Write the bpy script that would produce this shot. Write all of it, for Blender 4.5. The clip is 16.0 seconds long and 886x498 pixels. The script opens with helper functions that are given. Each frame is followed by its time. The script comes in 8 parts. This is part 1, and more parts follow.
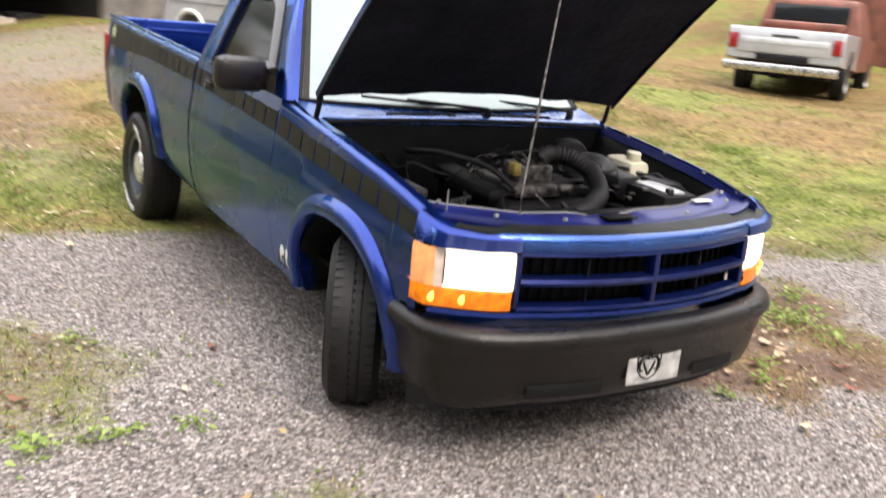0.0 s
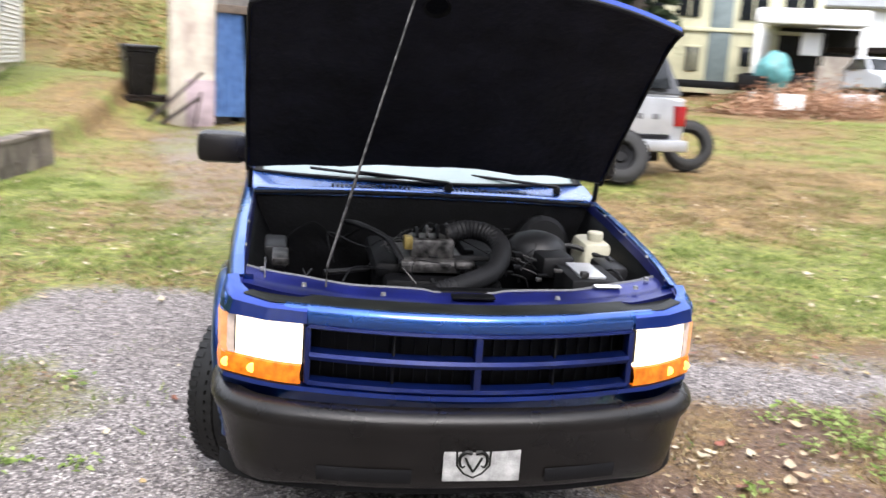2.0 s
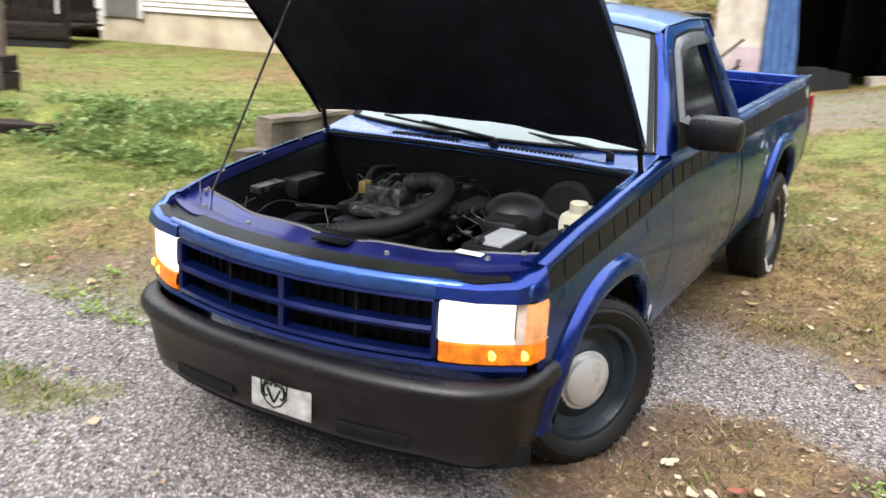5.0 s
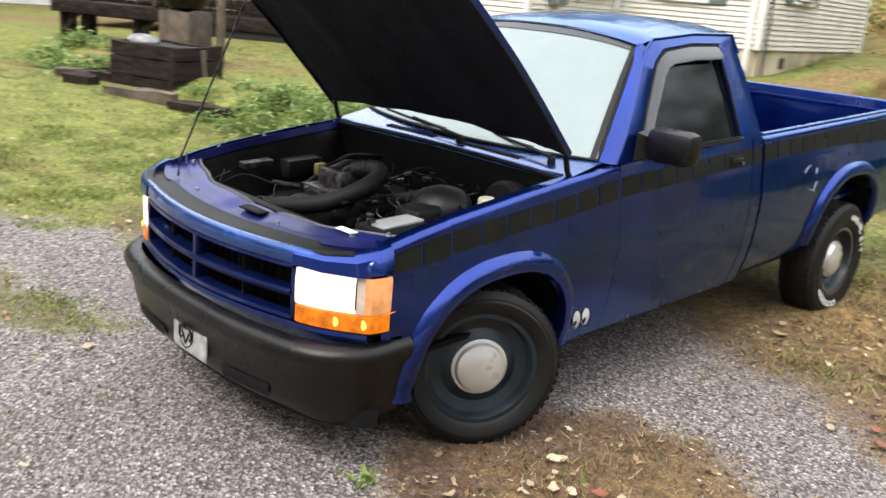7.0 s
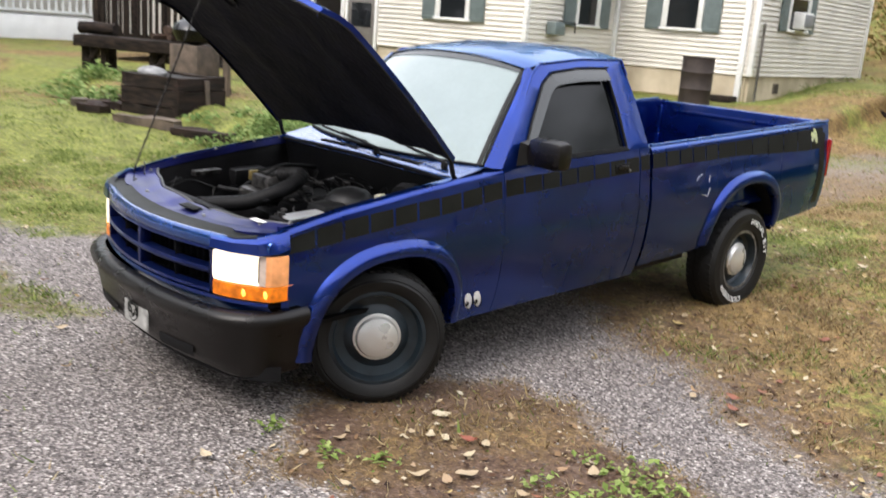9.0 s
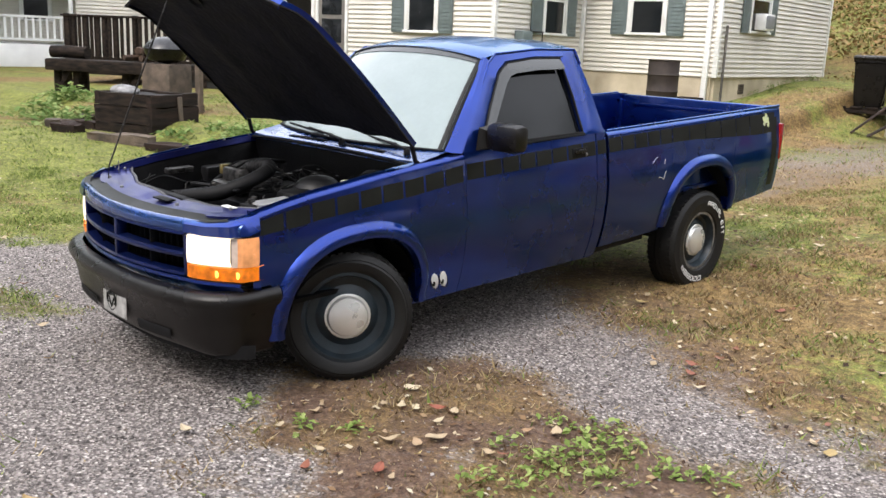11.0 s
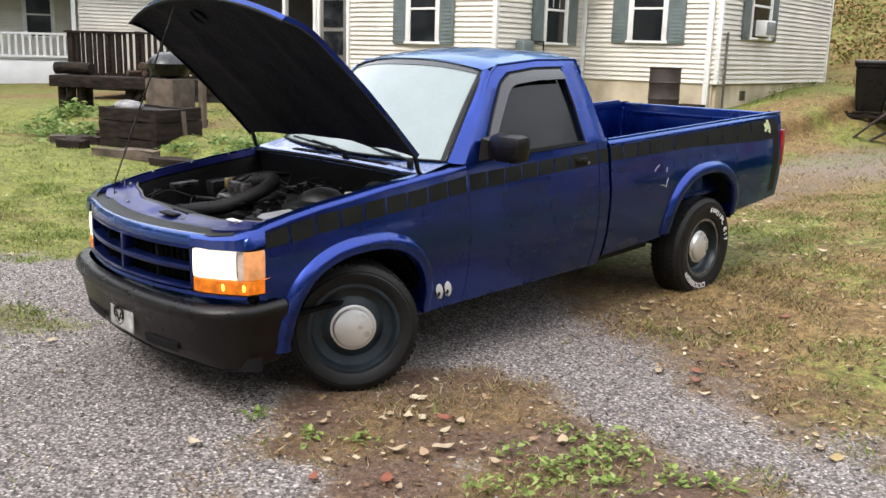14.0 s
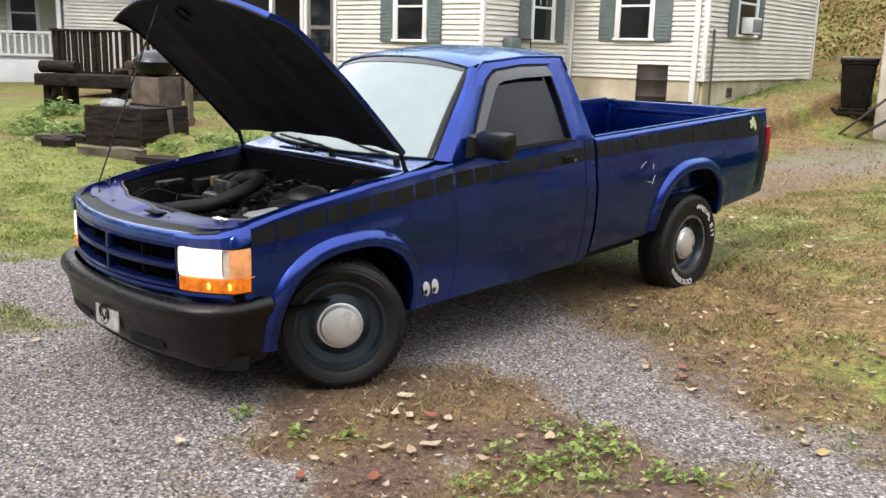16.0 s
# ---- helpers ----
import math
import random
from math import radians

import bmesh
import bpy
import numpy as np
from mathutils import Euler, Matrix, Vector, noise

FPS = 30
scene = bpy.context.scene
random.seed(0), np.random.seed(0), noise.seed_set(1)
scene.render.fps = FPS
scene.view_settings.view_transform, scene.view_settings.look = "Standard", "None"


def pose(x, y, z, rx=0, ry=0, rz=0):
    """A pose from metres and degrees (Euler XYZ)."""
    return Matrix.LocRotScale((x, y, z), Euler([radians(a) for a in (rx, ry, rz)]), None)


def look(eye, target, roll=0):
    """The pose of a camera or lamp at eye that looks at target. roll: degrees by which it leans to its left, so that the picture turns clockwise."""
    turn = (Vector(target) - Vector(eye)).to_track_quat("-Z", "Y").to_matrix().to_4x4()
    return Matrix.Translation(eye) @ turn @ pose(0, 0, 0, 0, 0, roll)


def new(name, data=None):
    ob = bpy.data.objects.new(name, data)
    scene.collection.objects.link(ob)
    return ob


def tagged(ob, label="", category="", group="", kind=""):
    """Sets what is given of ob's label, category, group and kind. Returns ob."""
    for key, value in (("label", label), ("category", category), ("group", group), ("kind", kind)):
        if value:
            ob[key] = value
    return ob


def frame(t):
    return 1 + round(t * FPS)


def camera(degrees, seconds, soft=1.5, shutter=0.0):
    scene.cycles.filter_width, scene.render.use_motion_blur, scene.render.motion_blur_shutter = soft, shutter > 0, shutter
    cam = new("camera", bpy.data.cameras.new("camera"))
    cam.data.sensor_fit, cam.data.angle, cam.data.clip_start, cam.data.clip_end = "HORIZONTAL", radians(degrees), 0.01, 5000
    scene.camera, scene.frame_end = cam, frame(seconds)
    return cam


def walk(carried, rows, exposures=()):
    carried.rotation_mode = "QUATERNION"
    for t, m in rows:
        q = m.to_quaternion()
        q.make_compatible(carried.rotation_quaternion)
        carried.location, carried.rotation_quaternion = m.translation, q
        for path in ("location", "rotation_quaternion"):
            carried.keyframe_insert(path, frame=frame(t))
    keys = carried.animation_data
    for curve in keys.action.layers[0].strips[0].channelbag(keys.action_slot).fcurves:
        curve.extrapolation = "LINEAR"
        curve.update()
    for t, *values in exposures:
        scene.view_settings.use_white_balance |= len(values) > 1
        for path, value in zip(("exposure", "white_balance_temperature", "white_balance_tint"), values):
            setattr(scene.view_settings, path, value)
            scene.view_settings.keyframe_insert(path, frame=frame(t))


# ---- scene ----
cam = camera(51.8, 16.0, 1.5, 0.8)
PATH = [
    (0, (-2.329, -3.018, 1.534), (-1.284, -1.387, 1.036), 5.3),
    (0.5, (-1.929, -3.202, 1.59), (-1.083, -1.445, 1.147), 3.7),
    (1, (-1.488, -3.394, 1.61), (-0.825, -1.551, 1.207), 3.6),
    (1.5, (-1.064, -3.461, 1.616), (-0.472, -1.585, 1.258), 4.6),
    (2, (-0.641, -3.543, 1.612), (-0.29, -1.611, 1.233), 3.8),
    (2.5, (-0.271, -3.6, 1.638), (-0.161, -1.635, 1.279), 2.3),
    (3, (0.1, -3.489, 1.668), (0.029, -1.532, 1.261), 2.6),
    (3.5, (0.537, -3.491, 1.661), (0.163, -1.578, 1.213), 3.7),
    (4, (0.938, -3.383, 1.642), (0.444, -1.498, 1.192), 5.0),
    (4.2, (1.126, -3.268, 1.643), (0.537, -1.415, 1.176), 4.9),
    (6.3, (2.782, -2.795, 1.747), (1.499, -1.349, 1.235), 3.5),
    (6.5, (2.859, -2.689, 1.728), (1.554, -1.26, 1.222), 4.4),
    (7, (3.065, -2.477, 1.75), (1.694, -1.124, 1.212), 5.1),
    (7.5, (3.306, -2.34, 1.757), (1.81, -1.118, 1.235), 4.1),
    (8, (3.507, -2.302, 1.772), (2.074, -0.99, 1.293), 3.7),
    (8.5, (3.767, -2.437, 1.793), (2.407, -1.065, 1.272), 3.0),
    (9, (4.008, -2.542, 1.807), (2.578, -1.229, 1.326), 4.4),
    (9.5, (4.201, -2.626, 1.786), (2.733, -1.334, 1.37), 4.2),
    (10, (4.246, -2.641, 1.715), (2.836, -1.285, 1.297), 5.1),
    (10.2, (4.242, -2.637, 1.681), (2.834, -1.285, 1.244), 4.1),
    (12.5, (4.267, -2.648, 1.688), (2.856, -1.302, 1.245), 1.7),
    (13, (4.269, -2.652, 1.689), (2.856, -1.306, 1.251), 1.5),
    (13.5, (4.275, -2.658, 1.692), (2.857, -1.314, 1.263), 1.5),
    (14, (4.268, -2.657, 1.69), (2.848, -1.314, 1.269), 1.6),
    (14.5, (4.271, -2.654, 1.691), (2.85, -1.311, 1.267), 1.5),
    (15, (4.276, -2.645, 1.687), (2.863, -1.297, 1.261), 1.2),
    (15.5, (4.275, -2.638, 1.684), (2.87, -1.281, 1.258), 1.2),
    (16, (4.272, -2.647, 1.687), (2.869, -1.286, 1.262), 1.5),
]
walk(cam, [(t, look(eye, target, roll)) for t, eye, target, roll in PATH],
     [(0, 1.67, 6850, 15), (2.5, 1.74, 6150, 14), (4.2, 1.66, 6250, 13), (6.5, 1.44, 6600, 11), (9, 1.22, 6500, 13), (10.2, 1.20, 6500, 13), (16, 1.19, 6500, 13)])

# ---- light: overcast sky, a weak wide sun ----
world = bpy.data.worlds.new("overcast_sky")
scene.world = world
world.use_nodes = True
wn = world.node_tree
wn.nodes.clear()
w_out = wn.nodes.new("ShaderNodeOutputWorld")
w_bg = wn.nodes.new("ShaderNodeBackground")
w_sky = wn.nodes.new("ShaderNodeTexSky")
w_sky.sky_type = "NISHITA"
w_sky.sun_disc = False
w_sky.sun_elevation = radians(52)
w_sky.sun_rotation = radians(175)
w_sky.air_density, w_sky.dust_density, w_sky.ozone_density = 1.0, 4.0, 1.0
w_mix = wn.nodes.new("ShaderNodeMix")
w_mix.data_type = "RGBA"
w_mix.inputs[0].default_value = 0.75
w_mix.inputs[7].default_value = (9.0, 9.3, 9.6, 1)
wn.links.new(w_sky.outputs[0], w_mix.inputs[6])
wn.links.new(w_mix.outputs[2], w_bg.inputs[0])
w_bg.inputs[1].default_value = 0.15
wn.links.new(w_bg.outputs[0], w_out.inputs[0])
sun = new("sun", bpy.data.lights.new("sun", "SUN"))
sun.data.energy, sun.data.angle, sun.data.color = 1.2, radians(25), (1.0, 0.96, 0.9)
sun.matrix_world = look((1, -10, 14), (0, 1, 0))


# ---- materials ----
def material(name, color, rough=0.6, metal=0.0, vary=0.12, scale=6.0, bump=0.0, bump_scale=40.0, coat=0.0, color2=None, spec=0.5, emit=0.0, stretch=(1, 1, 1)):
    """A surface with variation at two scales: broad mottling, fine grain with relief, and uneven gloss."""
    m = bpy.data.materials.new(name)
    m.use_nodes = True
    nt = m.node_tree
    p = nt.nodes["Principled BSDF"]
    tc = nt.nodes.new("ShaderNodeTexCoord")
    mp = nt.nodes.new("ShaderNodeMapping")
    mp.inputs["Scale"].default_value = stretch
    nt.links.new(tc.outputs["Object"], mp.inputs[0])
    n1 = nt.nodes.new("ShaderNodeTexNoise")
    n1.inputs["Scale"].default_value, n1.inputs["Detail"].default_value = scale, 5
    n2 = nt.nodes.new("ShaderNodeTexNoise")
    n2.inputs["Scale"].default_value, n2.inputs["Detail"].default_value = bump_scale, 3
    nt.links.new(mp.outputs[0], n1.inputs["Vector"])
    nt.links.new(mp.outputs[0], n2.inputs["Vector"])
    r = nt.nodes.new("ShaderNodeValToRGB")
    c2 = color2 or tuple(max(0.0, c * (1 - 2 * vary)) for c in color)
    r.color_ramp.elements[0].position, r.color_ramp.elements[1].position = 0.32, 0.68
    r.color_ramp.elements[0].color = (*c2, 1)
    r.color_ramp.elements[1].color = (*[min(1.0, c * (1 + vary * 0.5)) for c in color], 1)
    nt.links.new(n1.outputs[0], r.inputs[0])
    mx = nt.nodes.new("ShaderNodeMix")
    mx.data_type, mx.blend_type = "RGBA", "MULTIPLY"
    mx.inputs[0].default_value = min(0.6, vary * 2)
    nt.links.new(r.outputs[0], mx.inputs[6])
    nt.links.new(n2.outputs[0], mx.inputs[7])
    nt.links.new(mx.outputs[2], p.inputs["Base Color"])
    rr = nt.nodes.new("ShaderNodeMapRange")
    rr.inputs[3].default_value, rr.inputs[4].default_value = max(0.02, rough - 0.1 * (rough > 0.15)), min(1, rough + (0.08 if rough > 0.08 else 0.01))
    nt.links.new(n1.outputs[0], rr.inputs[0])
    nt.links.new(rr.outputs[0], p.inputs["Roughness"])
    p.inputs["Metallic"].default_value = metal
    p.inputs["Specular IOR Level"].default_value = spec
    p.inputs["Coat Weight"].default_value = coat
    p.inputs["Coat Roughness"].default_value = 0.08
    if bump:
        b = nt.nodes.new("ShaderNodeBump")
        b.inputs["Strength"].default_value, b.inputs["Distance"].default_value = bump, 0.01
        nt.links.new(n2.outputs[0], b.inputs["Height"])
        nt.links.new(b.outputs[0], p.inputs["Normal"])
    if emit:
        p.inputs["Emission Color"].default_value = (*color, 1)
        p.inputs["Emission Strength"].default_value = emit
    return m


M_BLUE = material("blue_paint", (0.007, 0.033, 0.245), 0.29, 0.93, 0.10, 2.5, 0.03, 300, coat=0.7, color2=(0.005, 0.023, 0.185))
M_BLUE.node_tree.nodes["Principled BSDF"].inputs["Specular Tint"].default_value = (0.5, 0.80, 1.0, 1)
M_STRIPE = material("faded_black_stripe", (0.0105, 0.0115, 0.0095), 0.5, 0, 0.25, 9, 0.05, 200, spec=0.2)
# darker copy of the blue paint; the recessed grille's shade is in its colour
M_GRILLE = material("shaded_blue_grille", (0.004, 0.013, 0.10), 0.34, 0.6, 0.15, 6, 0.03, 200, coat=0.3)
# lighter copy of the blue paint, sky reflection and highlight put into its colour
M_COWL = material("glossy_sky_lit_blue", (0.020, 0.088, 0.34), 0.28, 0.75, 0.15, 5, 0.03, 200, coat=0.7)
M_BUMPER = material("black_plastic", (0.0085, 0.0072, 0.0064), 0.30, 0, 0.2, 6, 0.15, 300, spec=0.27)
M_BLACK = material("matt_black", (0.006, 0.006, 0.007), 0.65, 0, 0.25, 8, 0.1, 120, spec=0.2)
M_HOODIN = material("hood_insulation", (0.0135, 0.014, 0.021), 0.85, 0, 0.35, 5, 0.8, 30, spec=0.25)
# near-black: the shade under the raised hood is part of this colour
M_BAY = material("shaded_bay_grime", (0.0032, 0.0032, 0.004), 0.55, 0, 0.4, 12, 0.2, 80, spec=0.12)
M_BAYBLUE = material("bay_blue_paint", (0.014, 0.021, 0.18), 0.40, 0.55, 0.25, 6, 0.03, 200, coat=0.1)
M_RUBBER = material("tyre_rubber", (0.009, 0.0088, 0.0085), 0.6, 0, 0.25, 10, 0.15, 150, spec=0.3)
M_WHEEL = material("wheel_grey_blue", (0.020, 0.034, 0.046), 0.42, 0.2, 0.3, 10, 0.05, 120)
M_CHROME = material("brushed_steel", (0.62, 0.61, 0.58), 0.28, 0.9, 0.12, 12, 0.03, 200)
M_HUB = material("satin_hub_cap", (0.72, 0.71, 0.68), 0.30, 0.62, 0.05, 7, 0.01, 200)
# darker copy of the dull aluminium, with the engine bay's shade painted in
M_BAYALU = material("dirty_shaded_aluminium", (0.105, 0.10, 0.098), 0.45, 0.6, 0.5, 30, 0.2, 90)
M_PLATE = material("scuffed_plate", (0.60, 0.60, 0.58), 0.4, 0.15, 0.25, 22, 0.05, 200)
M_ALU = material("dull_aluminium", (0.42, 0.42, 0.42), 0.45, 0.8, 0.3, 20, 0.1, 90)
M_WHITE = material("white_paint", (0.78, 0.78, 0.76), 0.5, 0, 0.06, 4, 0.02, 100)
M_WHITEPL = material("aged_white_plastic", (0.47, 0.45, 0.34), 0.45, 0, 0.1, 8, 0.02, 80)
M_SIDING = material("cream_vinyl_siding", (0.70, 0.665, 0.59), 0.5, 0, 0.08, 1.2, 0.05, 60)
M_FOUND = material("painted_foundation", (0.62, 0.54, 0.40), 0.85, 0, 0.14, 1.1, 0.3, 40, color2=(0.34, 0.28, 0.19))
M_SHUTTER = material("grey_green_shutter", (0.15, 0.19, 0.19), 0.55, 0, 0.12, 5)
M_DARKWOOD = material("weathered_dark_wood", (0.034, 0.023, 0.017), 0.85, 0, 0.45, 5, 0.5, 60, stretch=(1, 1, 4), spec=0.2)
M_WOOD = material("grey_brown_wood", (0.16, 0.12, 0.09), 0.85, 0, 0.3, 5, 0.4, 60)
M_CONC = material("old_concrete", (0.24, 0.20, 0.155), 0.9, 0, 0.35, 3.0, 0.6, 40, color2=(0.07, 0.054, 0.040))
M_TINT = material("tinted_vehicle_glass", (0.0035, 0.004, 0.005), 0.08, 0, 0.1, 3, spec=0.09)
M_GLASSD = material("dark_window_glass", (0.012, 0.014, 0.016), 0.06, 0, 0.1, 3, spec=0.3)
M_PLASTER = material("stained_plaster", (0.62, 0.57, 0.47), 0.85, 0, 0.2, 2.2, 0.3, 40, color2=(0.38, 0.31, 0.26))
M_GAR = material("grey_garage_wall", (0.24, 0.22, 0.20), 0.9, 0, 0.3, 2, 0.3, 40)
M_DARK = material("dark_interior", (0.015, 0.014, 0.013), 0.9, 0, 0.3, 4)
M_SILVER = material("silver_paint", (0.50, 0.51, 0.53), 0.35, 0.45, 0.08, 3, coat=0.3)
M_RED = material("red_lens", (0.27, 0.008, 0.010), 0.2, 0, 0.1, 6, coat=0.4)
M_AMBER = material("amber_lens", (0.70, 0.17, 0.004), 0.2, 0, 0.35, 30, emit=0.24)
M_LAMP = material("lit_headlight", (1.0, 0.87, 0.64), 0.2, 0, 0.02, 6, 0.4, 45, emit=0.62)
M_BULB = material("glowing_amber_bulb", (1.0, 0.50, 0.07), 0.3, 0, 0.05, 6, emit=1.0)
M_CLEAR = material("clear_side_lens", (0.62, 0.50, 0.42), 0.15, 0, 0.1, 20, coat=0.5)
M_LAMPSIDE = material("frosted_amber_lens", (0.68, 0.29, 0.11), 0.25, 0, 0.2, 16, emit=0.22)


# ---- mesh helpers ----
def part(name, bm, mat, parent=None, label="", smooth=True, shear=0.0):
    """Links a bmesh as one mesh object under a thing or a part."""
    if shear:
        for v in bm.verts:
            v.co.z += shear * v.co.y
    bmesh.ops.recalc_face_normals(bm, faces=bm.faces)
    me = bpy.data.meshes.new(name)
    bm.to_mesh(me)
    bm.free()
    for m in mat if isinstance(mat, (list, tuple)) else [mat]:
        me.materials.append(m)
    if smooth:
        me.polygons.foreach_set("use_smooth", [True] * len(me.polygons))
        me.set_sharp_from_angle(angle=radians(35))
    ob = new(name, me)
    if parent:
        ob.parent = parent
    if label:
        tagged(ob, label)
    return ob


def thing(name, label, category, m=None, group="", kind=""):
    ob = new(name)
    ob.empty_display_size = 0.2
    if m:
        ob.matrix_world = m
    return tagged(ob, label, category, group, kind)


def box(bm, c, s, bevel=0.0, m=None, seg=2):
    """A box of centre c and size s, with rounded edges."""
    r = bmesh.ops.create_cube(bm, size=1.0, matrix=(m or Matrix()) @ Matrix.Translation(c) @ Matrix.Diagonal((*s, 1)))
    if bevel:
        es = {e for v in r["verts"] for e in v.link_edges}
        bmesh.ops.bevel(bm, geom=list(es), offset=bevel, segments=seg, affect="EDGES", profile=0.5)
    return r["verts"]


def tube(bm, pts, r, n=8):
    """A bent tube through points, with flat ends; r may be a list."""
    pts = [Vector(p) for p in pts]
    rs = r if isinstance(r, (list, tuple)) else [r] * len(pts)
    rings = []
    up = Vector((0.13, 0.21, 0.97))
    for i, p in enumerate(pts):
        d = (pts[min(i + 1, len(pts) - 1)] - pts[max(i - 1, 0)]).normalized()
        s = d.cross(up).normalized()
        u = s.cross(d)
        rings.append([bm.verts.new(p + rs[i] * (s * math.cos(2 * math.pi * k / n) + u * math.sin(2 * math.pi * k / n))) for k in range(n)])
    for a, b in zip(rings, rings[1:]):
        for k in range(n):
            bm.faces.new((a[k], a[(k + 1) % n], b[(k + 1) % n], b[k]))
    bm.faces.new(rings[0][::-1])
    bm.faces.new(rings[-1])


def smooth_path(pts, n=6):
    """Catmull-Rom points through pts."""
    P = [Vector(p) for p in pts]
    P = [2 * P[0] - P[1], *P, 2 * P[-1] - P[-2]]
    out = []
    for i in range(1, len(P) - 2):
        for k in range(n):
            t = k / n
            out.append(0.5 * (2 * P[i] + (P[i + 1] - P[i - 1]) * t + (2 * P[i - 1] - 5 * P[i] + 4 * P[i + 1] - P[i + 2]) * t * t + (3 * P[i] - P[i - 1] - 3 * P[i + 1] + P[i + 2]) * t ** 3))
    out.append(P[-2])
    return out


def sheet(bm, rows, closed=False):
    """Quads between rows of points, each row as long as the next."""
    vs = [[bm.verts.new(p) for p in row] for row in rows]
    for a, b in zip(vs, vs[1:]):
        k = len(a)
        for i in range(k if closed else k - 1):
            j = (i + 1) % k
            try:
                bm.faces.new((a[i], a[j], b[j], b[i]))
            except ValueError:
                pass
    return vs


def thicken(bm, t):
    """Gives a sheet a thickness t behind its faces."""
    bmesh.ops.recalc_face_normals(bm, faces=bm.faces)
    bmesh.ops.solidify(bm, geom=list(bm.faces), thickness=t)


def lathe(bm, prof, c, axis="x", n=40, m=None):
    """Turns a profile of (radius, offset along the axis) round an axis through c."""
    rows = []
    for k in range(n):
        a = 2 * math.pi * k / n
        row = []
        for r, o in prof:
            p = Vector((o, r * math.cos(a), r * math.sin(a))) if axis == "x" else Vector((r * math.cos(a), r * math.sin(a), o))
            row.append((m @ p if m else p) + Vector(c))
        rows.append(row)
    rows.append(rows[0])
    vs = [[bm.verts.new(p) for p in row] for row in rows[:-1]]
    vs.append(vs[0])
    for a, b in zip(vs, vs[1:]):
        for i in range(len(prof) - 1):
            bm.faces.new((a[i], a[i + 1], b[i + 1], b[i]))


def lerp_table(tab, x):
    return float(np.interp(x, [a for a, _ in tab], [b for _, b in tab]))


def sstep(a, b, x):
    t = min(1.0, max(0.0, (x - a) / (b - a)))
    return t * t * (3 - 2 * t)


# ---- the ground: one sheet ----
def wall_x(y):
    return -4.15 + 0.075 * (y - 4.2)


def ground_z(x, y):
    """Nearly flat under the truck, rising gently up the yard and field, with a lawn bank and hillside."""
    sy = 0.009 + (0.041 - 0.009) * sstep(-3, 2, x)
    z = sy * max(0.0, min(y, 16) - 1.5)
    z += 0.034 * max(0.0, min(x, 45) - 1.5) * sstep(-2, 5, y)
    lawn = sstep(-0.10, -0.30, x - wall_x(min(y, 9))) * sstep(3.1, 3.9, y)
    z += lawn * (0.28 + 0.06 * sstep(5, 13, y))
    z += 0.18 * sstep(-5, -9, x) * (1 - sstep(3.2, 4.6, y))
    bank = 0.22 * sstep(11, 17, y) * sstep(-2.6, -3.7, x) + 0.30 * sstep(14.5, 17.5, y) * sstep(-3.0, -3.9, x)
    z += bank * (1 - 0.9 * sstep(-5.0, -7.0, x) * sstep(22.5, 16.5, y))
    z += 0.12 * sstep(3.5, 7, y) * sstep(-1, 2, x) * (1 - sstep(8, 13, x)) + 0.185 * max(0.0, min(x, 27) - 16.5) * sstep(8, 16, y)
    z += lawn * 0.004 * max(0.0, min(y, 16) - 4)
    hill = max(0.0, y - 25 - 0.25 * max(0, x + 2)) * sstep(14, 2, x)
    z += 0.36 * hill * (1 - 0.3 * sstep(10, 40, hill))
    far = math.hypot(x, y)
    z += 0.012 * max(0.0, min(far, 70) - 25) * sstep(4, 12, x)
    z += 2.0 * sstep(70, 250, far)
    return z


def blob(x, y, cx, cy, rx, ry, turn=0.0):
    c, s = math.cos(turn), math.sin(turn)
    u, v = (x - cx) * c + (y - cy) * s, -(x - cx) * s + (y - cy) * c
    return 1 - math.hypot(u / rx, v / ry)


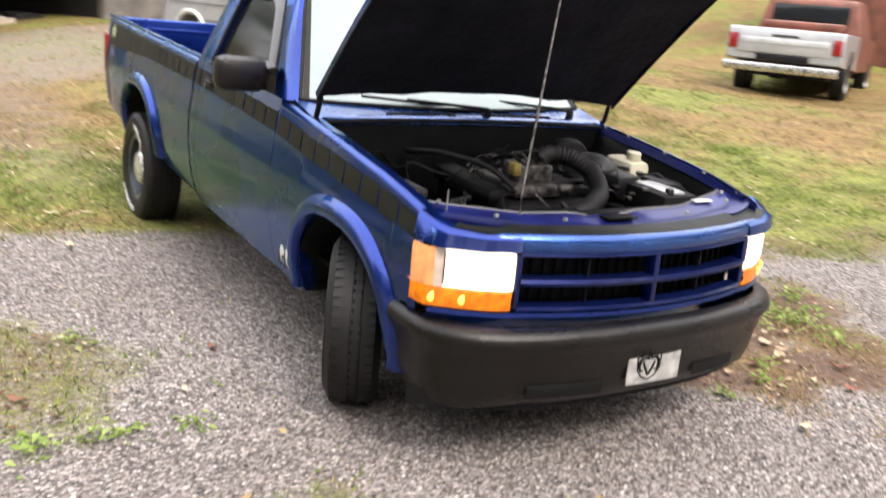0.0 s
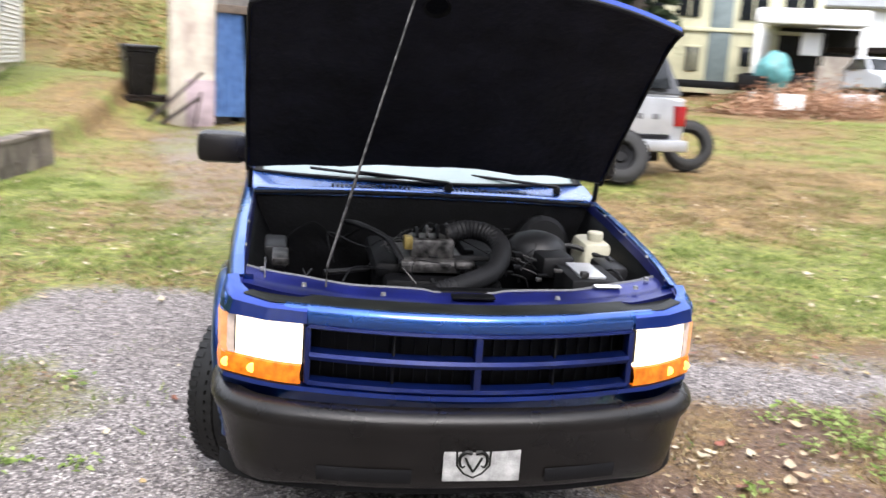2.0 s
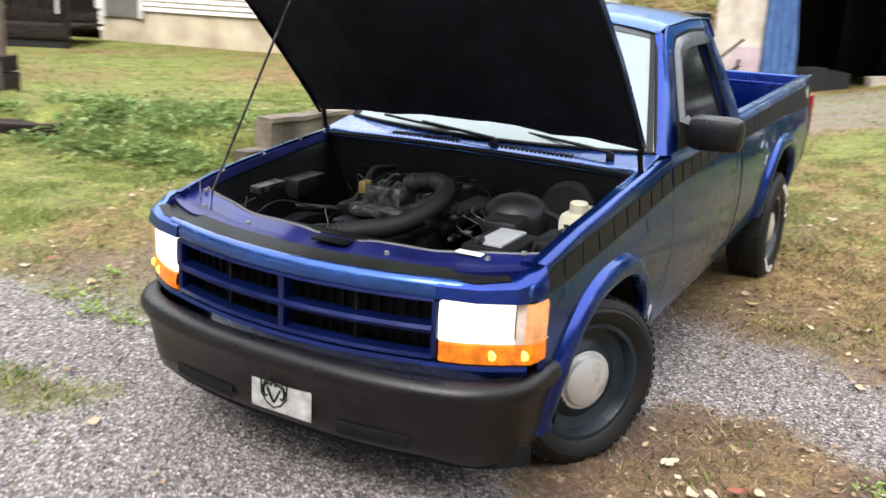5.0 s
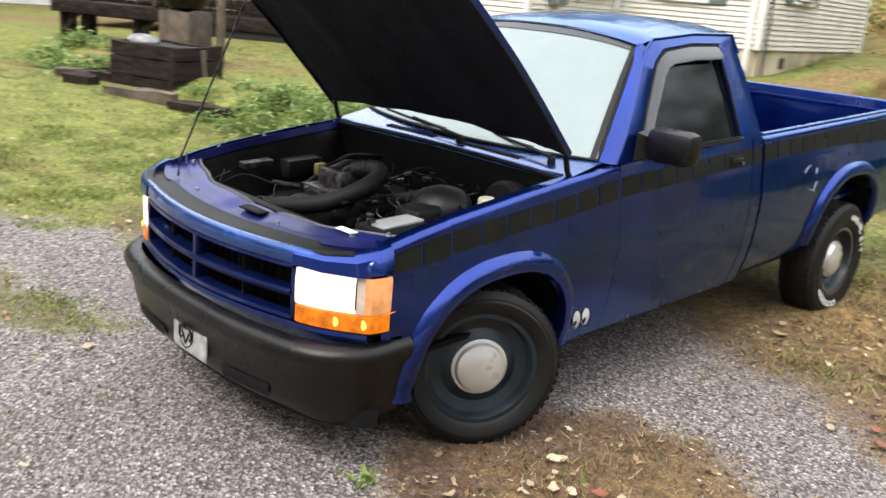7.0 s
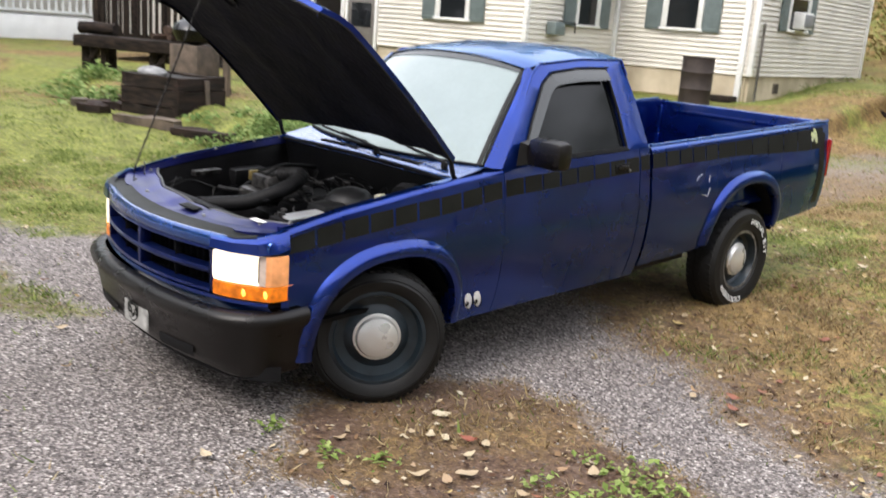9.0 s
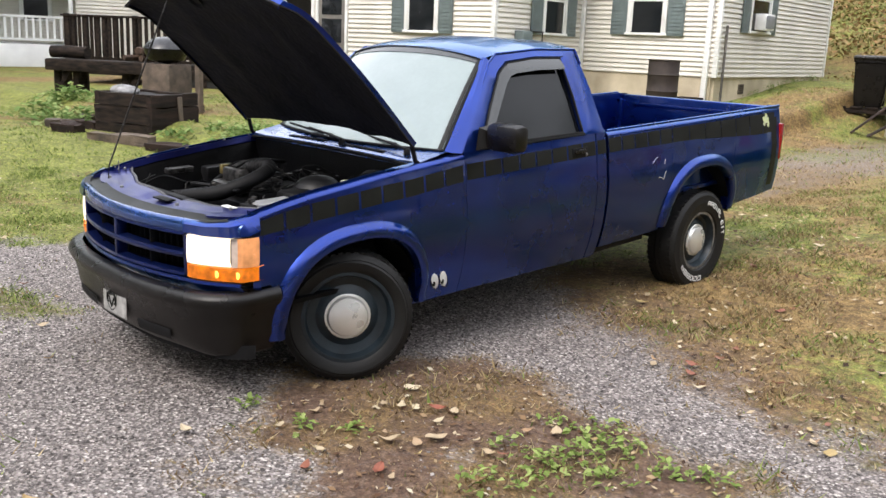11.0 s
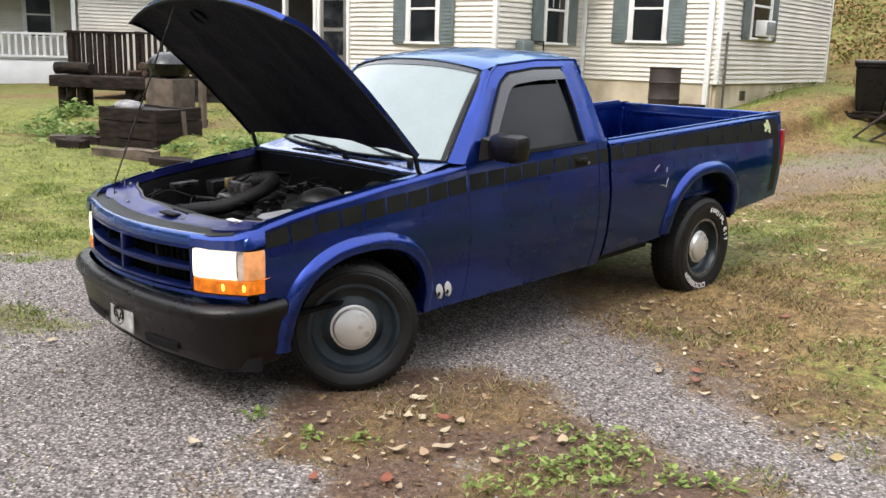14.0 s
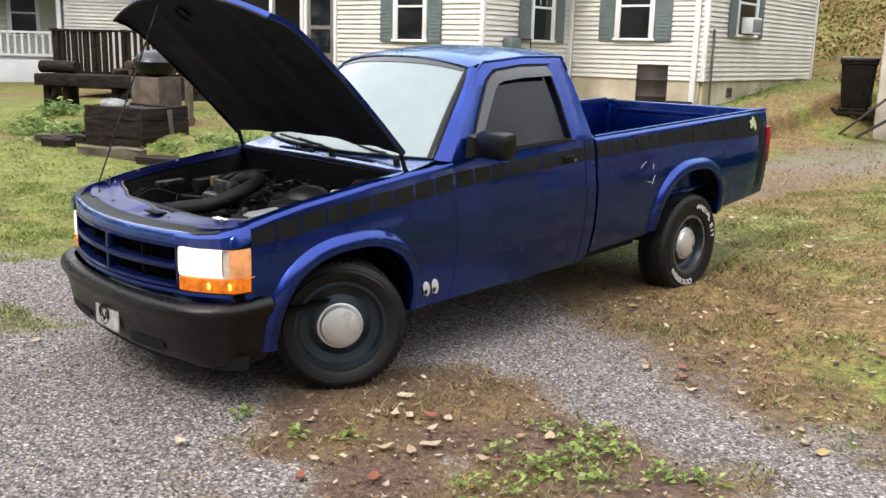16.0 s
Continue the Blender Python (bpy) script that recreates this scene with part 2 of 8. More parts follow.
def cover(x, y):
    """Shares of gravel, of bare dirt and of green in the grass, each from 0 to 1."""
    w = 0.35 * noise.noise((x * 0.9, y * 0.9, 1.7)) + 0.24 * noise.noise((x * 3.1, y * 3.1, 4.2)) + 0.14 * noise.noise((x * 9, y * 9, 2.2))
    back = lerp_table([(-9, -1.0), (-4, -0.4), (-3, -0.1), (-2.6, 1.3), (-2.1, 2.6), (-1.2, 2.85), (-0.1, 2.4), (0.6, 1.9), (1.1, 1.75), (1.5, 1.66), (2.1, 1.45), (2.6, 1.2), (3.4, 1.05), (4.5, 0.8), (6.0, 0.5), (20, 0)], x)
    d = back - y
    gravel = sstep(-0.5, 0.3, d + w * 1.1)
    dirt = 0.58 * sstep(-0.9, -0.2, x) * sstep(0.35, -0.15, d + w) * sstep(-1.1, -0.3, d + w * 1.6)
    island = max(blob(x, y, 1.3, 0.0, 0.74, 0.74), blob(x, y, 2.15, 0.15, 0.72, 0.5, 0.6), blob(x, y, 1.95, -0.5, 0.7, 0.5, -0.3)) + w * 1.5
    island = sstep(-0.30, 0.35, island)
    left = max(blob(x, y, -2.45, 0.6, 1.15, 0.62, 0.1), blob(x, y, -1.5, -0.85, 0.6, 0.3, 0.4), blob(x, y, -2.4, -1.05, 0.8, 0.4, 0.2)) + w * 1.5
    left = sstep(-0.30, 0.40, left)
    gravel *= (1 - 0.95 * island) * (1 - 0.72 * left)
    dirt = max(dirt, (0.85 + 0.7 * noise.noise((x * 2.3, y * 2.3, 3.3))) * island, 0.55 * left)
    yard = min(sstep(-3.2, -1.9, x + w * 2), sstep(5.0, 2.0, x + w * 2), sstep(8.5, 10.5, y + w * 3), sstep(17, 16, y))
    track = sstep(-0.2, 0.5, blob(x, y, -1.35, 9.0, 1.0, 6.5) + w * 0.6) * sstep(3.2, 5.0, y)
    gravel = max(gravel, 0.50 * yard, 0.3 * track)
    dirt = max(dirt, 0.75 * yard * (1 - gravel), 0.4 * track)
    g = 0.46 + 1.0 * noise.noise((x * 0.33, y * 0.33, 9.0)) + 0.55 * noise.noise((x * 1.1, y * 1.1, 7.0)) + 0.3 * noise.noise((x * 3.1, y * 3.1, 17.0))
    g += 0.46 * sstep(-2.4, -3.4, x) * sstep(9.5, 3.0, y) + 0.38 * sstep(0.8, 2.4, x) * sstep(1.2, 3, y) * sstep(5.5, 3.8, y) - 0.12 * sstep(1, 3, x) * sstep(4, 5.5, y) * sstep(12, 9, y) + 0.35 * sstep(-2.6, -3.6, x) * sstep(11, 13, y)
    hill = sstep(23, 27, y) * sstep(14, 4, x)
    return gravel * (1 - hill), min(1.0, max(0.0, dirt)), min(1.0, max(0.0, g - 0.35 * hill))

# ---- the pickup truck: forward is -y, its left side is +x ----
SH = 0.055  # the body is raked, lower at the nose
PLAN = [(-0.66, 0.800), (-0.5, 0.828), (-0.3, 0.842), (0.0, 0.850), (3.6, 0.850), (4.0, 0.842), (4.3, 0.820)]
SECT = [(0.22, -0.095), (0.30, -0.060), (0.40, -0.030), (0.50, -0.012), (0.60, -0.003), (0.70, 0.0), (0.80, -0.005), (0.82, -0.012), (0.92, -0.023), (1.00, -0.036), (1.08, -0.053)]


def half_width(y, z):
    return lerp_table(PLAN, y) + lerp_table(SECT, z)


def arch(y, yc, a=0.40, h=0.365, zc=0.36):
    d = abs(y - yc) / a
    return zc + h * max(0.0, 1 - d ** 2.4) ** (1 / 2.4) if d < 1 else -1.0


def stations(y0, y1, step, extra=()):
    n = max(1, round((y1 - y0) / step))
    return sorted({round(y0 + (y1 - y0) * k / n, 5) for k in range(n + 1)} | {e for e in extra if y0 < e < y1})


def side_panel(name, parent, side, y0, y1, top, sill, arch_y=None, inner=0.05, roll=True, label=""):
    """A pressed body side from sill to shoulder, with the wheel opening cut out and the top edge rolled inwards."""
    bm = bmesh.new()
    rows = []
    ex = (arch_y - 0.4, arch_y - 0.399, arch_y + 0.399, arch_y + 0.4) if arch_y is not None else ()
    for y in stations(y0, y1, 0.03, ex):
        zt, zb = top(y), sill(y)
        if arch_y is not None:
            zb = max(zb, arch(y, arch_y))
        row = []
        ze = zt - (0.038 if roll else 0.03)
        for k in range(15):
            z = zb + (ze - zb) * k / 14
            row.append((side * half_width(y, z), y, z))
        x = half_width(y, ze)
        row.insert(0, (side * (half_width(y, zb) - 0.03), y, zb + 0.004))
        if roll:
            row += [(side * (x - 0.036 * (1 - math.cos(a))), y, zt - 0.038 + 0.036 * math.sin(a)) for a in (0.25, 0.5, 0.8, 1.1, 1.4)] + [(side * (x - inner), y, zt), (side * (x - inner - 0.004), y, zt - 0.05)]
        else:
            row += [(side * half_width(y, zt), y, zt), (side * (half_width(y, zt) - 0.025), y, zt + 0.004)]
        rows.append(row)
    sheet(bm, rows)
    for end in (rows[0], rows[-1]):
        vs = [bm.verts.new(p) for p in end]
        ws = [bm.verts.new((p[0] - side * 0.03, p[1], p[2])) for p in end]
        for i in range(len(vs) - 1):
            bm.faces.new((vs[i], vs[i + 1], ws[i + 1], ws[i]))
    bmesh.ops.remove_doubles(bm, verts=bm.verts, dist=0.0004)
    return part(name, bm, M_BLUE, parent, label, shear=SH)


def wheel_flare(parent, side, yc, sill):
    """The proud lip round a wheel opening."""
    bm = bmesh.new()
    rows = []
    n = 44
    for k in range(n + 1):
        t = math.pi * k / n
        c, s = math.cos(t), math.sin(t)
        row = []
        for o, dx in ((0.0, -0.06), (0.0, 0.014), (0.010, 0.030), (0.030, 0.036), (0.055, 0.030), (0.074, 0.014), (0.086, -0.004)):
            a, h = 0.40 + o, 0.365 + o
            y = yc - a * math.copysign(abs(c) ** (2 / 2.4), c)
            z = 0.36 + h * abs(s) ** (2 / 2.4)
            row.append((side * (half_width(y, z) + dx), y, z))
        rows.append(row)
    last, first = rows[-1], rows[0]
    rows.append([(p[0], p[1] - 0.0, max(sill + 0.02, p[2] - 0.06)) for p in last])
    rows.insert(0, [(p[0], p[1], max(sill + 0.02, p[2] - 0.06)) for p in first])
    sheet(bm, rows)
    return part("wheel_flare", bm, M_BLUE, parent, shear=SH)


def well(parent, side, yc):
    """The dark inner wheel housing."""
    bm = bmesh.new()
    rows = []
    for x in (0.835, 0.56):
        rows.append([(side * x, yc - 0.41 * math.cos(math.pi * k / 20), 0.34 + 0.405 * math.sin(math.pi * k / 20)) for k in range(21)])
    sheet(bm, rows)
    vs = [bm.verts.new(p) for p in rows[1]]
    bm.faces.new(vs)
    return part("wheel_housing", bm, M_BLACK, parent, shear=SH)


def fender_top(y):
    return lerp_table([(-0.70, 0.885), (-0.60, 0.909), (-0.5, 0.937), (-0.35, 0.967), (-0.2, 0.990), (0.2, 1.03), (0.5, 1.052), (0.8, 1.07), (1.9, 1.07), (4.4, 1.07)], y)


def sill_z(y):
    return lerp_table([(-0.7, 0.60), (-0.42, 0.60), (-0.36, 0.36), (0.4, 0.30), (0.8, 0.30), (2.0, 0.275), (2.03, 0.33), (2.6, 0.335), (3.5, 0.37), (4.3, 0.41)], y)


def make_wheel(name, parent, c, r, width, steer, side, rear, rr=0.20):
    """Tyre, rim, dog-dish cap and lettering of one wheel, its face towards +x before mirroring."""
    m = Matrix.Translation(c) @ Matrix.Rotation(radians(steer), 4, "Z") @ (Matrix() if side > 0 else Matrix.Rotation(math.pi, 4, "Z"))
    w = width / 2
    tyre_prof = [(rr, -w * 0.75), (rr + 0.02, -w * 0.9), ((rr + r) / 2, -w * 1.05), (r - 0.03, -w * 0.95), (r - 0.006, -w * 0.78), (r, -w * 0.55), (r, -w * 0.30), (r - 0.008, -w * 0.28), (r - 0.008, -w * 0.22), (r + 0.001, -w * 0.2), (r + 0.001, w * 0.02),
                 (r - 0.008, w * 0.04), (r - 0.008, w * 0.1), (r, w * 0.12), (r, w * 0.5), (r - 0.006, w * 0.78), (r - 0.02, w * 0.9), (r - 0.032, w * 0.97), (r - 0.036, w * 0.96), ((rr + r) / 2 + 0.01, w * 1.06), ((rr + r) / 2, w * 1.05), (rr + 0.022, w * 0.95), (rr + 0.012, w * 0.86), (rr, w * 0.75)]
    bm = bmesh.new()
    lathe(bm, tyre_prof, (0, 0, 0), n=64)
    # tread blocks stand proud round the shoulder
    for k in range(56):
        a = 2 * math.pi * k / 56
        for o in (-0.62, -0.06, 0.62):
            box(bm, (o * w, 0, r - 0.0015), (0.34 * w, 0.021, 0.007), 0, Matrix.Rotation(a + o * 0.03, 4, "X"))
    tyre = part("tyre", bm, M_RUBBER, parent)
    tyre.matrix_basis = m
    if rear:
        bm = bmesh.new()
        rl = (rr + r) / 2 - 0.006
        # the raised white letters, read along the sidewall
        for word, a0, ln in ((0, 6, 50), (1, 62, 24), (2, 172, 66)):
            count = (6, 3, 6)[word]
            for k in range(count):
                a = radians(a0 + ln * (k + 0.5) / count)
                q = Matrix.Rotation(-a, 4, "X")
                lw = radians(ln) * rl / count * 0.66
                ch = ("RADIAL", "G/T", "OOOBBR")[word][k]
                x = w * 1.062
                def bar(y, z, sy, sz):
                    box(bm, (x, y, rl + z), (0.004, sy, sz), 0, q)
                hgt = 0.030
                if ch in "RDAOCBL":
                    bar(-lw / 2, 0, 0.006, hgt)
                if ch in "RDAOB":
                    bar(lw / 2, 0.004, 0.006, hgt * 0.8)
                if ch in "RDAOCBGT":
                    bar(0, hgt / 2, lw, 0.006)
                if ch in "DOCBGL":
                    bar(0, -hgt / 2, lw, 0.006)
                if ch in "RABG":
                    bar(0, 0, lw, 0.006)
                if ch in "IT/":
                    bar(0, 0, 0.006, hgt)
                if ch == "G":
                    bar(-lw / 2, 0, 0.006, hgt)
        tagged(part("raised_lettering", bm, M_WHITE, tyre, "raised white sidewall letters", smooth=False), kind="stuff")
    bm = bmesh.new()
    rim = [(rr + 0.012, w * 0.80), (rr + 0.010, w * 0.84), (rr - 0.004, w * 0.84), (rr - 0.010, w * 0.72), (rr - 0.02, w * 0.45), (rr - 0.034, w * 0.40), (0.158, w * 0.33), (0.145, w * 0.38), (0.125, w * 0.52), (0.10, w * 0.55), (0.02, w * 0.50)]
    lathe(bm, rim, (0, 0, 0), n=48)
    rim_ob = part("rim", bm, M_WHEEL, parent)
    rim_ob.matrix_basis = m
    bm = bmesh.new()
    cap = [(0.116, w * 0.50), (0.116, w * 0.58), (0.111, w * 0.61), (0.105, w * 0.61), (0.101, w * 0.66), (0.096, w * 0.75), (0.078, w * 0.82), (0.05, w * 0.88), (0.0005, w * 0.90)]
    lathe(bm, cap, (0, 0, 0), n=48)
    part("hub_cap", bm, M_HUB, rim_ob, "domed brushed steel hub cap")
    bm = bmesh.new()
    lathe(bm, [(rr - 0.006, w * 0.85), (rr + 0.006, w * 0.865), (rr + 0.013, w * 0.85)], (0, 0, 0), n=48)
    part("rim_edge", bm, M_ALU if rear else M_WHEEL, rim_ob)


truck = thing("pickup_truck", "dark blue single-cab pickup truck with open hood and lit headlights", "truck")

for sd in (1, -1):
    side_panel("front_fender", truck, sd, -0.50, 0.7785, fender_top, sill_z, 0.05)
    side_panel("door_panel", truck, sd, 0.7815, 1.905, fender_top, sill_z, None, roll=False)
    side_panel("cab_corner_panel", truck, sd, 1.912, 2.005, fender_top, sill_z, None, roll=False)
    side_panel("bed_side", truck, sd, 2.03, 4.28, lambda y: 1.068, sill_z, 3.14, inner=0.075)
    wheel_flare(truck, sd, 0.05, 0.30)
    wheel_flare(truck, sd, 3.14, 0.37)
    well(truck, sd, 0.05)
    well(truck, sd, 3.14)
    # the broken dark stripe along the shoulder
    y = -0.495
    k = 0
    while y < 4.12:
        ln = 0.128 if y < 2.6 else 0.20
        for lo, hi in ((0.770, 0.790), (1.898, 1.918), (2.0, 2.035)):
            if lo <= y < hi:
                y = hi
            elif y < lo < y + ln:
                ln = lo - y
        if ln > 0.012:
            bm = bmesh.new()
            rows = []
            for j in range(7):
                yy = y + ln * j / 6
                zt = fender_top(yy) - lerp_table([(-0.6, 0.038), (-0.2, 0.048), (0.4, 0.068), (0.8, 0.062), (1.9, 0.046), (2.1, 0.042), (4.2, 0.040)], yy)
                th = lerp_table([(-0.6, 0.055), (-0.3, 0.085), (1.9, 0.085), (3.0, 0.10), (3.9, 0.15)], yy)
                rows.append([(sd * (half_width(yy, zt - th * i / 5) + 0.0022), yy, zt - th * i / 5) for i in range(6)])
            sheet(bm, rows)
            part("stripe_block", bm, M_STRIPE, truck, shear=SH)
        y += ln + (0.013 if y < 2.6 else 0.006)
        k += 1

for sd in (1, -1):
    make_wheel("front_wheel", truck, (sd * 0.735, 0.062, 0.332), 0.332, 0.205, -29, sd, False, 0.222)
    make_wheel("rear_wheel", truck, (sd * 0.758, 3.15, 0.362), 0.362, 0.235, 0, sd, True)


def block(name, c, s, mat, bevel=0.006, parent=None, label="", m=None, shear=SH):
    bm = bmesh.new()
    box(bm, c, s, bevel, m)
    return part(name, bm, mat, parent or truck, label, shear=shear)


def rod(name, pts, r, mat, n=8, parent=None, label="", shear=SH, smoothed=0):
    bm = bmesh.new()
    tube(bm, smooth_path(pts, smoothed) if smoothed else pts, r, n)
    return part(name, bm, mat, parent or truck, label, shear=shear)


# --- greenhouse ---
def side_x(z):
    return 0.800 - (z - 1.07) * 0.43


def frame_points(poly, n=64):
    """Even points round a closed polygon in (y, z), from its first corner."""
    P = [Vector((a, b)) for a, b in poly]
    out = []
    per = n // len(P)
    for i, p in enumerate(P):
        q = P[(i + 1) % len(P)]
        out += [p.lerp(q, k / per) for k in range(per)]
    return out


OUTER = [(0.76, 1.068), (0.95, 1.30), (1.125, 1.515), (1.20, 1.562), (1.55, 1.578), (1.905, 1.566), (1.965, 1.33), (1.998, 1.068)]
INNER = [(0.925, 1.088), (1.05, 1.275), (1.19, 1.455), (1.28, 1.508), (1.50, 1.525), (1.745, 1.518), (1.780, 1.30), (1.792, 1.083)]
# pale base colour stands for sky reflection and haze on the windscreen
M_WS = material("pale_sky_windscreen", (0.22, 0.27, 0.265), 0.10, 0, 0.05, 1.5, spec=0.6, coat=0.3, color2=(0.17, 0.215, 0.21))
M_TINT = material("tinted_side_glass", (0.006, 0.007, 0.008), 0.07, 0, 0.1, 2, spec=0.22)
M_SMOKE = material("smoked_visor", (0.030, 0.033, 0.035), 0.22, 0, 0.1, 3, coat=0.25)
for sd in (1, -1):
    bm = bmesh.new()
    o, i = frame_points(OUTER), frame_points(INNER)
    rows = [[(sd * side_x(p.y), p.x, p.y) for p in o],
            [(sd * (side_x(q.y) + 0.004), q.x + (p.x - q.x) * 0.25, q.y + (p.y - q.y) * 0.25) for p, q in zip(o, i)],
            [(sd * (side_x(q.y) - 0.002), q.x, q.y) for q in i], [(sd * (side_x(q.y) - 0.035), q.x, q.y) for q in i]]
    sheet(bm, rows, closed=True)
    part("cab_frame", bm, M_BLUE, truck, shear=SH)
    bm = bmesh.new()
    bm.faces.new([bm.verts.new((sd * (side_x(q.y) - 0.022), q.x, q.y)) for q in i])
    bmesh.ops.triangulate(bm, faces=bm.faces)
    glass = part("side_window", bm, M_TINT, truck, "dark tinted side glass", shear=SH)
    bm = bmesh.new()
    tube(bm, [(sd * (side_x(q.y) + 0.001), q.x, q.y) for q in i] + [(sd * side_x(i[0].y), i[0].x, i[0].y)], 0.008, 6)
    part("window_seal", bm, M_BLACK, truck, shear=SH)
    # rain visor over the side window
    bm = bmesh.new()
    top = [(0.945, 1.118), (1.055, 1.275), (1.19, 1.455), (1.235, 1.490), (1.29, 1.508), (1.5, 1.523), (1.738, 1.516)]
    low = [(0.985, 1.118), (1.095, 1.255), (1.22, 1.405), (1.262, 1.438), (1.31, 1.452), (1.5, 1.462), (1.752, 1.458)]
    sheet(bm, [[(sd * (side_x(z) + 0.006), y, z) for y, z in top], [(sd * (side_x((b + d) / 2) + 0.022), (a + c) / 2, (b + d) / 2) for (a, b), (c, d) in zip(top, low)], [(sd * (side_x(z) + 0.024), y, z) for y, z in low]])
    thicken(bm, 0.003)
    part("rain_visor", bm, M_SMOKE, truck, "smoked plastic rain visor", shear=SH)
    rod("drip_rail", [(sd * (side_x(p.y) + 0.003), p.x, p.y) for p in frame_points(OUTER)[4:44]], 0.007, M_BLUE)
    rod("belt_moulding", [(sd * (half_width(y, 1.07) + 0.002), y, 1.074) for y in (0.93, 1.2, 1.5, 1.80)], 0.008, M_BLACK, 6)
    # A pillar outer skin between windscreen and door frame
    bm = bmesh.new()
    lo = [(0.765, 0.665, 1.085), (0.795, 0.70, 1.075), (0.806, 0.762, 1.066)]
    hi = [(0.565, 1.115, 1.545), (0.590, 1.118, 1.545), (0.602, 1.140, 1.530)]
    sheet(bm, [[tuple(np.add(np.multiply(a, 1 - t), np.multiply(b, t)) * (1, 1, 1) + np.array((0.012 * math.sin(math.pi * t), 0, 0))) for a, b in zip(lo, hi)] for t in np.linspace(0, 1, 9)])
    for v in bm.verts:
        v.co.x *= sd
    part("windscreen_pillar", bm, M_BLUE, truck, shear=SH)
    # mirror
    mir = block("door_mirror", (sd * 0.930, 0.970, 1.142), (0.235, 0.115, 0.150), M_BUMPER, 0.038, label="black plastic door mirror")
    block("mirror_glass", (sd * 0.93, 1.039, 1.135), (0.16, 0.006, 0.10), M_GLASSD, 0.002, mir)
    bm = bmesh.new()
    sheet(bm, [[(sd * 0.845, 0.96, 1.16), (sd * 0.845, 1.02, 1.16), (sd * 0.845, 1.02, 1.09), (sd * 0.845, 0.96, 1.09)], [(sd * 0.785, 0.90, 1.19), (sd * 0.785, 1.03, 1.20), (sd * 0.80, 1.04, 1.07), (sd * 0.80, 0.87, 1.07)]], closed=True)
    part("mirror_foot", bm, M_BUMPER, mir, shear=SH)
    # handle
    hd = block("handle_recess", (sd * (half_width(1.74, 0.96) - 0.001), 1.745, 0.968), (0.012, 0.145, 0.062), M_BLACK, 0.004)
    block("door_handle", (sd * (half_width(1.74, 0.96) + 0.009), 1.74, 0.978), (0.014, 0.10, 0.022), M_BUMPER, 0.005, hd, "black pull handle")
    block("lock_button", (sd * (half_width(1.8, 0.94) + 0.006), 1.80, 0.955), (0.006, 0.018, 0.018), M_ALU, 0.003, hd)
    # oval eye stickers on the fender
    for dy in (0.585, 0.648):
        bm = bmesh.new()
        lathe(bm, [(0.0001, 0.0), (0.030, 0.0), (0.031, -0.001)], (0, 0, 0), n=24, m=Matrix.Diagonal((1, 0.85, 1.55, 1)))
        for v in bm.verts:
            v.co = Vector((sd * (half_width(dy, 0.405 + v.co.z) + 0.003 + v.co.x), dy + v.co.y - v.co.z * 0.35, 0.405 + v.co.z))
        e = part("oval_sticker", bm, M_WHITE, truck, "white oval sticker with dark centre", shear=SH)
        bm = bmesh.new()
        lathe(bm, [(0.0001, 0.0), (0.0105, 0.0), (0.0115, -0.001)], (0, 0, 0), n=16, m=Matrix.Diagonal((1, 0.9, 1.35, 1)))
        for v in bm.verts:
            v.co = Vector((sd * (half_width(dy, 0.388 + v.co.z) + 0.0045 + v.co.x), dy - 0.002 + v.co.y - v.co.z * 0.3, 0.390 + v.co.z))
        part("sticker_centre", bm, M_STRIPE, e, shear=SH)
        bm = bmesh.new()
        tube(bm, [(sd * (half_width(dy, 0.405) + 0.003), dy + 0.0265 * math.cos(a) - 0.35 * 0.0475 * math.sin(a), 0.405 + 0.0475 * math.sin(a)) for a in np.linspace(0, 2 * math.pi, 29)], 0.0022, 5)
        part("sticker_outline", bm, M_STRIPE, e, shear=SH)

# roof skin
bm = bmesh.new()
rows = []
for y in np.linspace(1.105, 1.925, 16):
    t = (y - 1.105) / 0.82
    ze = lerp_table([(1.1, 1.535), (1.2, 1.562), (1.55, 1.578), (1.93, 1.562)], y)
    cr = 0.052 + 0.012 * math.sin(math.pi * t)
    w = lerp_table([(1.1, 0.585), (1.25, 0.590), (1.84, 0.588)], y)
    rows.append([(w * s, y - (0.045 * (1 - s * s) * (1 - t) - 0.02 * (1 - s * s) * t), ze + cr * (1 - abs(s) ** 2.6)) for s in np.linspace(-1, 1, 25)])
sheet(bm, rows)
part("roof_skin", bm, M_BLUE, truck, shear=SH)
# cab back with rear window
bm = bmesh.new()
rows = []
for t in np.linspace(0, 1, 10):
    w = 0.588 + (0.775 - 0.588) * t
    rows.append([(w * s, 1.925 + 0.072 * t + 0.02 * (1 - s * s), (1.562 + 0.052 * (1 - abs(s) ** 2.6)) * (1 - t) + 1.05 * t) for s in np.linspace(-1, 1, 17)])
rows.append([(0.78 * s, 2.005, 0.40) for s in np.linspace(-1, 1, 17)])
sheet(bm, rows)
part("cab_back", bm, M_BLUE, truck, shear=SH)
bm = bmesh.new()
sheet(bm, [[(0.56 * s, 1.938 + 0.026, 1.47) for s in (-1, 1)], [(0.62 * s, 1.982 + 0.026, 1.16) for s in (-1, 1)]])
part("rear_window", bm, M_TINT, truck, shear=SH)


